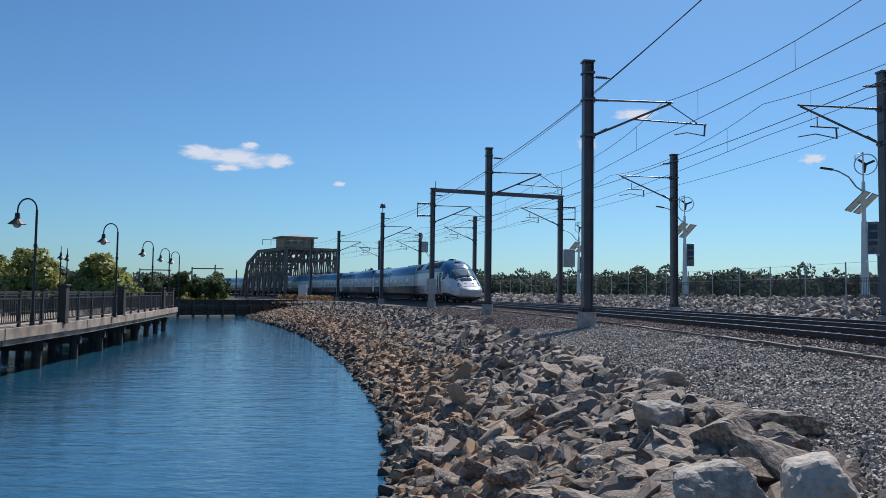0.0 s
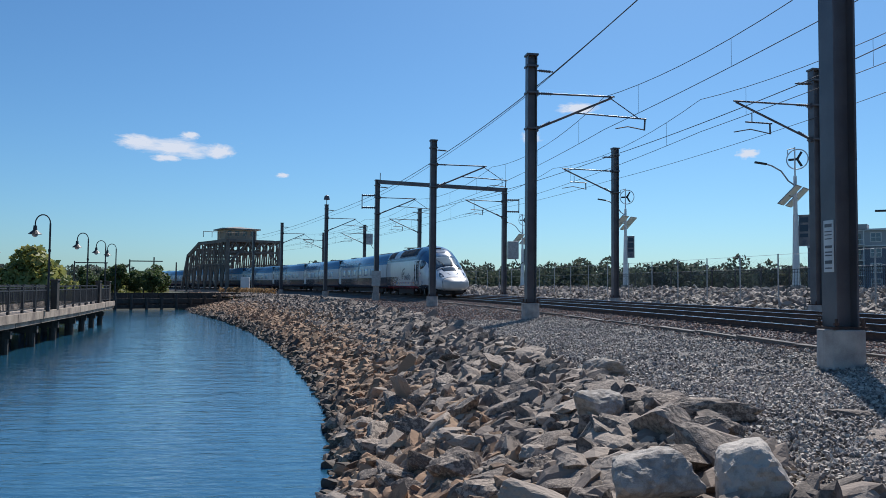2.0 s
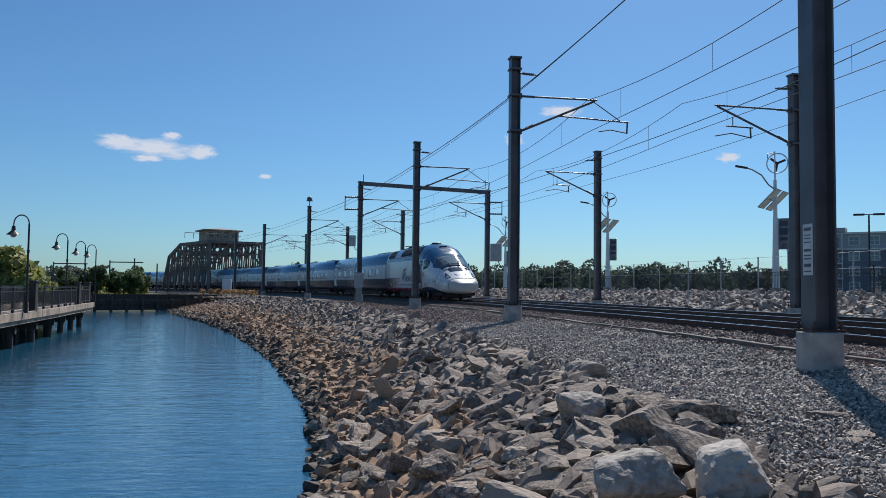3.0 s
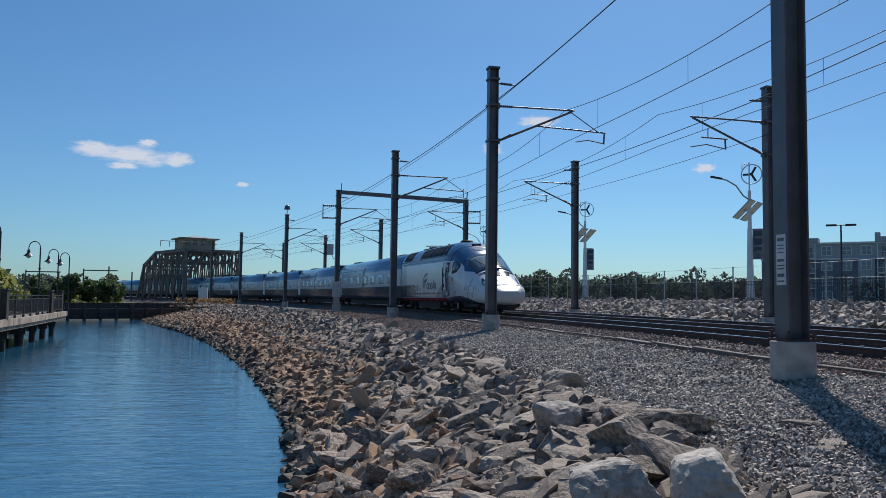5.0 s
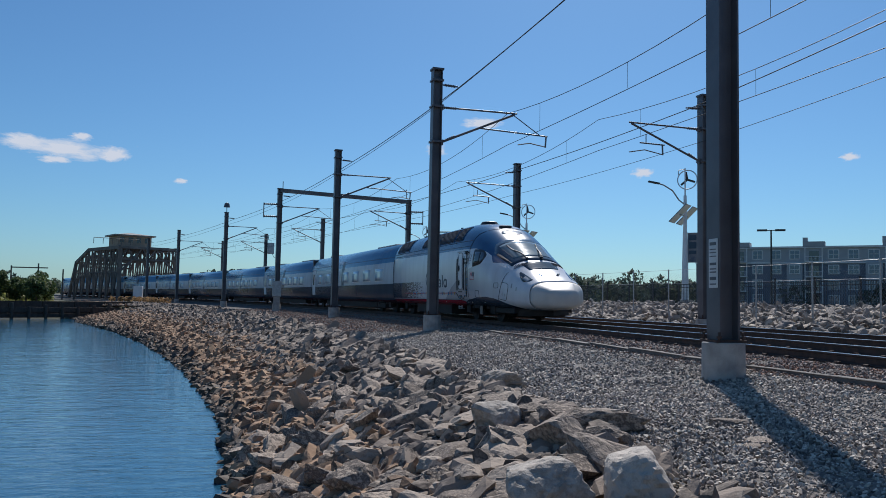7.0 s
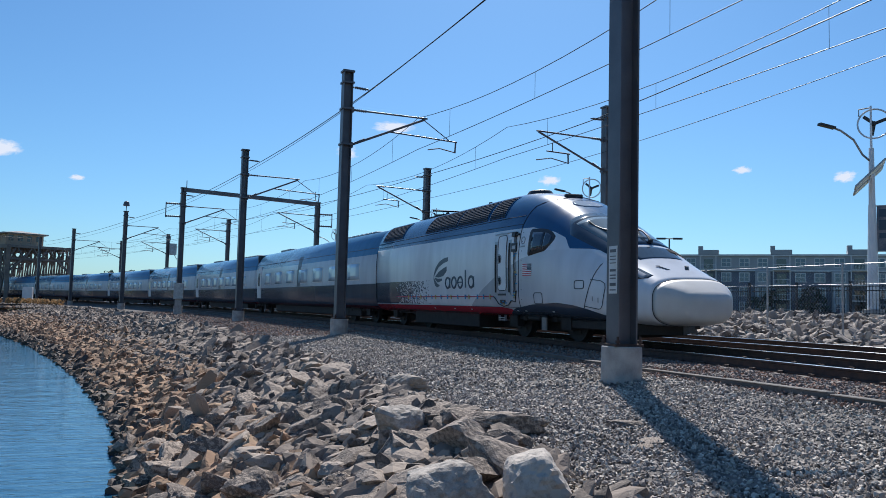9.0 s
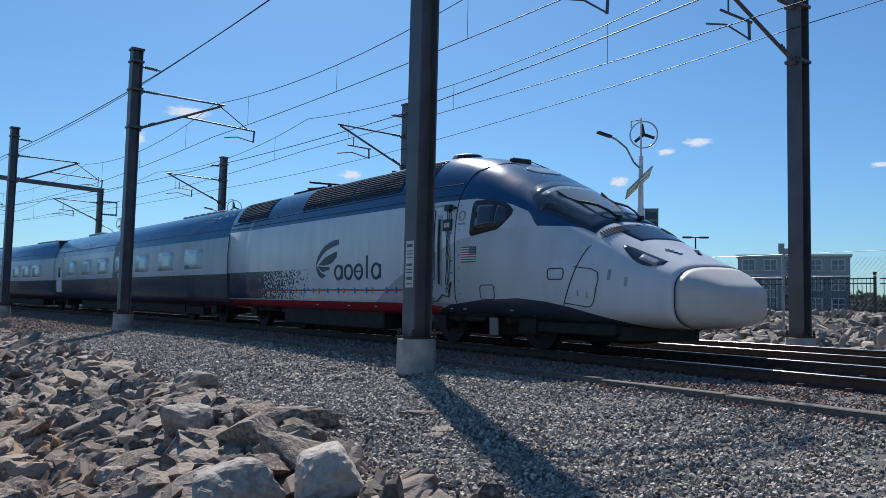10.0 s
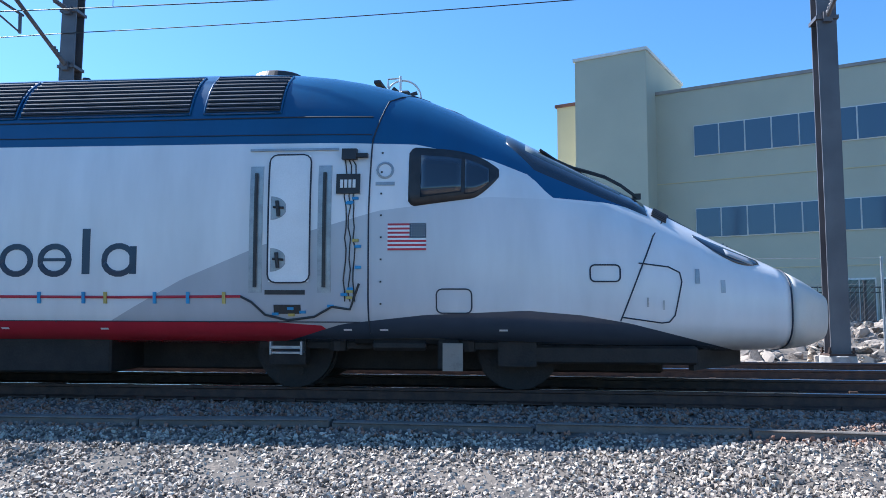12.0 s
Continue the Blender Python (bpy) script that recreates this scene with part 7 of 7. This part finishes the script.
def build_stones():
    rng = np.random.RandomState(21)
    rough = [bm_arrays(split_stone(k, (1.15, 0.8, 0.66), 5, 30, 1, 0.05)) for k in range(14)]
    finer = [bm_arrays(split_stone(40 + k, (1.25, 0.78, 0.46), 5, 50, 2, 0.035)) for k in range(12)]
    # pieces that can be picked out, nearest the camera
    near_me = [mesh_of(split_stone(70 + k, (1.15, 0.85, 0.55), 6, 36, 3, 0.045), "boulder", M["rock_one"]) for k in range(12)]
    big_me = [mesh_of(split_stone(120 + k, (1.0, 0.9, 0.74), 7, 9, 4, 0.08), "boulder", M["rock_big"]) for k in range(5)]
    tan_me = [mesh_of(split_stone(90 + k, (1.3, 0.8, 0.42), 6, 36, 3, 0.045), "boulder", M["rock_one"]) for k in range(6)]

    def boulder(me, x, y, z, size, rot, label="angular grey granite boulder on the bank"):
        ob = new("boulder", me)
        ob.matrix_basis = pose(x, y, z, *rot) @ Matrix.Diagonal((*size, 1))
        return tagged(ob, label, "boulder", "bank boulders")
    # the large ones that stand out
    for x, y, z, size, rot, k in (
            (1.73, 5.25, 0.21, (0.34, 0.30, 0.27), (8, -6, 20), 0), (2.42, 5.2, 0.21, (0.35, 0.31, 0.32), (-8, 8, 60), 1),
            (3.0, 10.9, 0.30, (0.38, 0.24, 0.24), (0, 0, 10), 2), (2.46, 6.35, 0.16, (0.23, 0.20, 0.20), (5, 10, 100), 3),
            (2.22, 8.1, 0.22, (0.34, 0.26, 0.26), (10, -8, 40), 4), (3.0, 7.0, 0.16, (0.16, 0.12, 0.09), (0, 8, 0), 5),
            (1.05, 5.9, -0.12, (0.34, 0.22, 0.18), (14, 0, 130), 6), (0.75, 5.0, -0.2, (0.36, 0.24, 0.22), (0, 12, 75), 7),
            (1.95, 4.55, -0.05, (0.22, 0.2, 0.14), (4, 4, 200), 8), (2.75, 4.75, 0.0, (0.20, 0.18, 0.13), (4, -4, 240), 9)):
        boulder(big_me[k] if k < 5 else near_me[k % 12], x, y, z, size, rot, "large pale rounded granite boulder at the top of the bank" if k < 5 else "angular grey granite boulder on the bank")
    for x, y, w in ((4.6, 7.6, 0.22), (4.25, 6.6, 0.20), (4.05, 6.35, 0.14), (3.4, 11.9, 0.10), (2.6, 13.5, 0.24), (7.1, 5.0, 0.06), (3.35, 7.9, 0.13), (3.1, 8.0, 0.11)):
        boulder(near_me[int(w * 100) % 12], x, y, gz(x, y) + 0.015, (w, w * 0.7, w * 0.30), (0, 0, w * 3000 % 360), "flat pale stone lying in the gravel")
    def bare(x, y):
        """Where plain gravel reaches the foot of the large boulders."""
        return (y < 7.2) & (x > 2.72 + 0.02 * y)
    s, k, x, y = bank_points(rng, 290, 6.5, 22, -0.05, 0.98)
    z = ground_z(x, y)
    for i in range(len(s)):
        if (x[i] - 1.68) ** 2 + (y[i] - 5.15) ** 2 < 0.25 or (x[i] - 2.45) ** 2 + (y[i] - 5.15) ** 2 < 0.25 or hypot(x[i], y[i]) < 2.2 or bare(x[i], y[i]):
            continue
        w = rng.uniform(0.14, 0.32)
        boulder((near_me + tan_me)[i % 18], x[i], y[i], z[i] + 0.08, (w * rng.uniform(0.9, 1.5), w, w * rng.uniform(0.7, 1.1)), (rng.normal(0, 22), rng.normal(0, 22), rng.uniform(0, 360)))
    # the rest of the bank
    for s0, s1, n, lo, hi, shp in ((-14, 6, 2600, 0.08, 0.22, rough), (5, 22, 4200, 0.07, 0.25, finer), (20, 45, 6200, 0.10, 0.31, finer), (45, 90, 8000, 0.14, 0.38, rough), (90, 122, 3200, 0.14, 0.32, rough)):
        for a, b, mt, nm in ((-0.04, 0.62, "rock_grey", "grey angular riprap stones"), (0.42, 1.0, "rock_tan", "tan and rust-brown riprap stones"), (0.90, 1.03, "rock_dark", "dark wet stones along the waterline")):
            m = n if mt != "rock_dark" else n // 3
            if mt == "rock_grey":
                m = int(n * 1.0)
            s, k, x, y = bank_points(rng, m, s0, s1, a, b)
            keep = (np.hypot(x, y) > 0.5) & ((x - 1.68) ** 2 + (y - 5.15) ** 2 > 0.14) & ((x - 2.45) ** 2 + (y - 5.15) ** 2 > 0.14) & ~bare(x, y)
            x, y = x[keep], y[keep]
            z = ground_z(x, y)
            S = rng.uniform(lo, hi, len(x)) * rng.uniform(0.6, 1.0, len(x)) * np.where(np.hypot(x, y) < 2.6, 0.55, 1.0)
            scatter("riprap", shp, np.stack([x, y, z + S * 0.25], 1), S, M[mt], nm, "stones", rng, 0.42 if s0 < 40 else 0.6, 0.45 + 0.012 * np.clip(y, 0, 60))
    # stones on the far side of the tracks
    m = 7500
    s = rng.uniform(-30, 85, m)
    d = -8.2 - 6.6 * rng.uniform(0, 1, m) ** 0.8
    x, y = track_np(s, d)
    S = rng.uniform(0.10, 0.29, m)
    scatter("riprap", finer, np.stack([x, y, ground_z(x, y) + S * 0.15], 1), S, M["rock_pale"], "pale broken stones on the slope below the fence", "stones", rng, 0.6)
    m = 1500
    s, d = rng.uniform(85, 170, m), -8.2 - 6 * rng.uniform(0, 1, m)
    x, y = track_np(s, d)
    S = rng.uniform(0.2, 0.5, m)
    scatter("riprap", rough, np.stack([x, y, ground_z(x, y) + S * 0.3], 1), S, M["rock_pale"], "pale broken stones on the slope below the fence", "stones", rng, 0.6)
    # gravel and ballast
    tiny = [bm_arrays(hull_stone(200 + k)) for k in range(8)]
    def spread(n, s0, s1, d0, d1, lo, hi, mt, label, nm):
        s, d = rng.uniform(s0, s1, n), rng.uniform(d0, d1, n)
        x, y = track_np(s, d)
        S = rng.uniform(lo, hi, n)
        scatter(nm, tiny, np.stack([x, y, ground_z(x, y) + S * 0.3], 1), S, M[mt], label, nm, rng, 0.8)
    spread(78000, -6, 16, 2.4, 7.4, 0.016, 0.038, "pebble", "loose grey crushed gravel", "gravel")
    spread(30000, 14, 34, 2.4, 7.4, 0.022, 0.048, "pebble", "loose grey crushed gravel", "gravel")
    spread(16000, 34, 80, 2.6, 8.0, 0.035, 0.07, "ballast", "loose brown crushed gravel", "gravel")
    spread(22000, -10, 20, 0.85, 2.5, 0.02, 0.042, "ballast", "rust-stained track ballast", "ballast")
    spread(9000, 20, 60, 0.85, 2.5, 0.03, 0.055, "ballast", "rust-stained track ballast", "ballast")
    spread(9000, -10, 40, -6.6, -4.6, 0.03, 0.05, "ballast", "rust-stained track ballast", "ballast")
    spread(9000, -10, 30, -8.6, -6.2, 0.03, 0.06, "pebble", "loose grey crushed gravel", "gravel")
    spread(7000, -8, 30, -0.7, 0.7, 0.03, 0.045, "ballast", "rust-stained track ballast", "ballast")
    spread(6000, -8, 30, -3.0, -0.8, 0.03, 0.045, "ballast", "rust-stained track ballast", "ballast")


build_stones()


# ---------------------------------------------------------------- what moves
def motions():
    times = sorted({a for a, _ in REAR} | {1.25, 3.75, 8.0, 9.5})
    lens = [(LOCO, PLEN, -PLEN / 2)]
    at = 0.0
    for ob, length in COACHES:
        lens.append((ob, length, at + length / 2))
        at += length
    for ob, length, off in lens:
        walk(ob, [(t, car_pose(rear_at(t) + off, length)) for t in times])
    for w, y in SPIN:
        rows = []
        for i in range(121):
            t = i / 10
            roll = -(rear_at(0) - rear_at(t)) / 0.46
            rows.append((t, pose(0, y, 0.46, math.degrees(roll))))
        walk(w, rows)
    for r in ROTORS:
        m = r.location.copy()
        walk(r, [(i / 4, pose(m.x, m.y, m.z, 0, 40.0 * i, 0)) for i in range(49)])


motions()
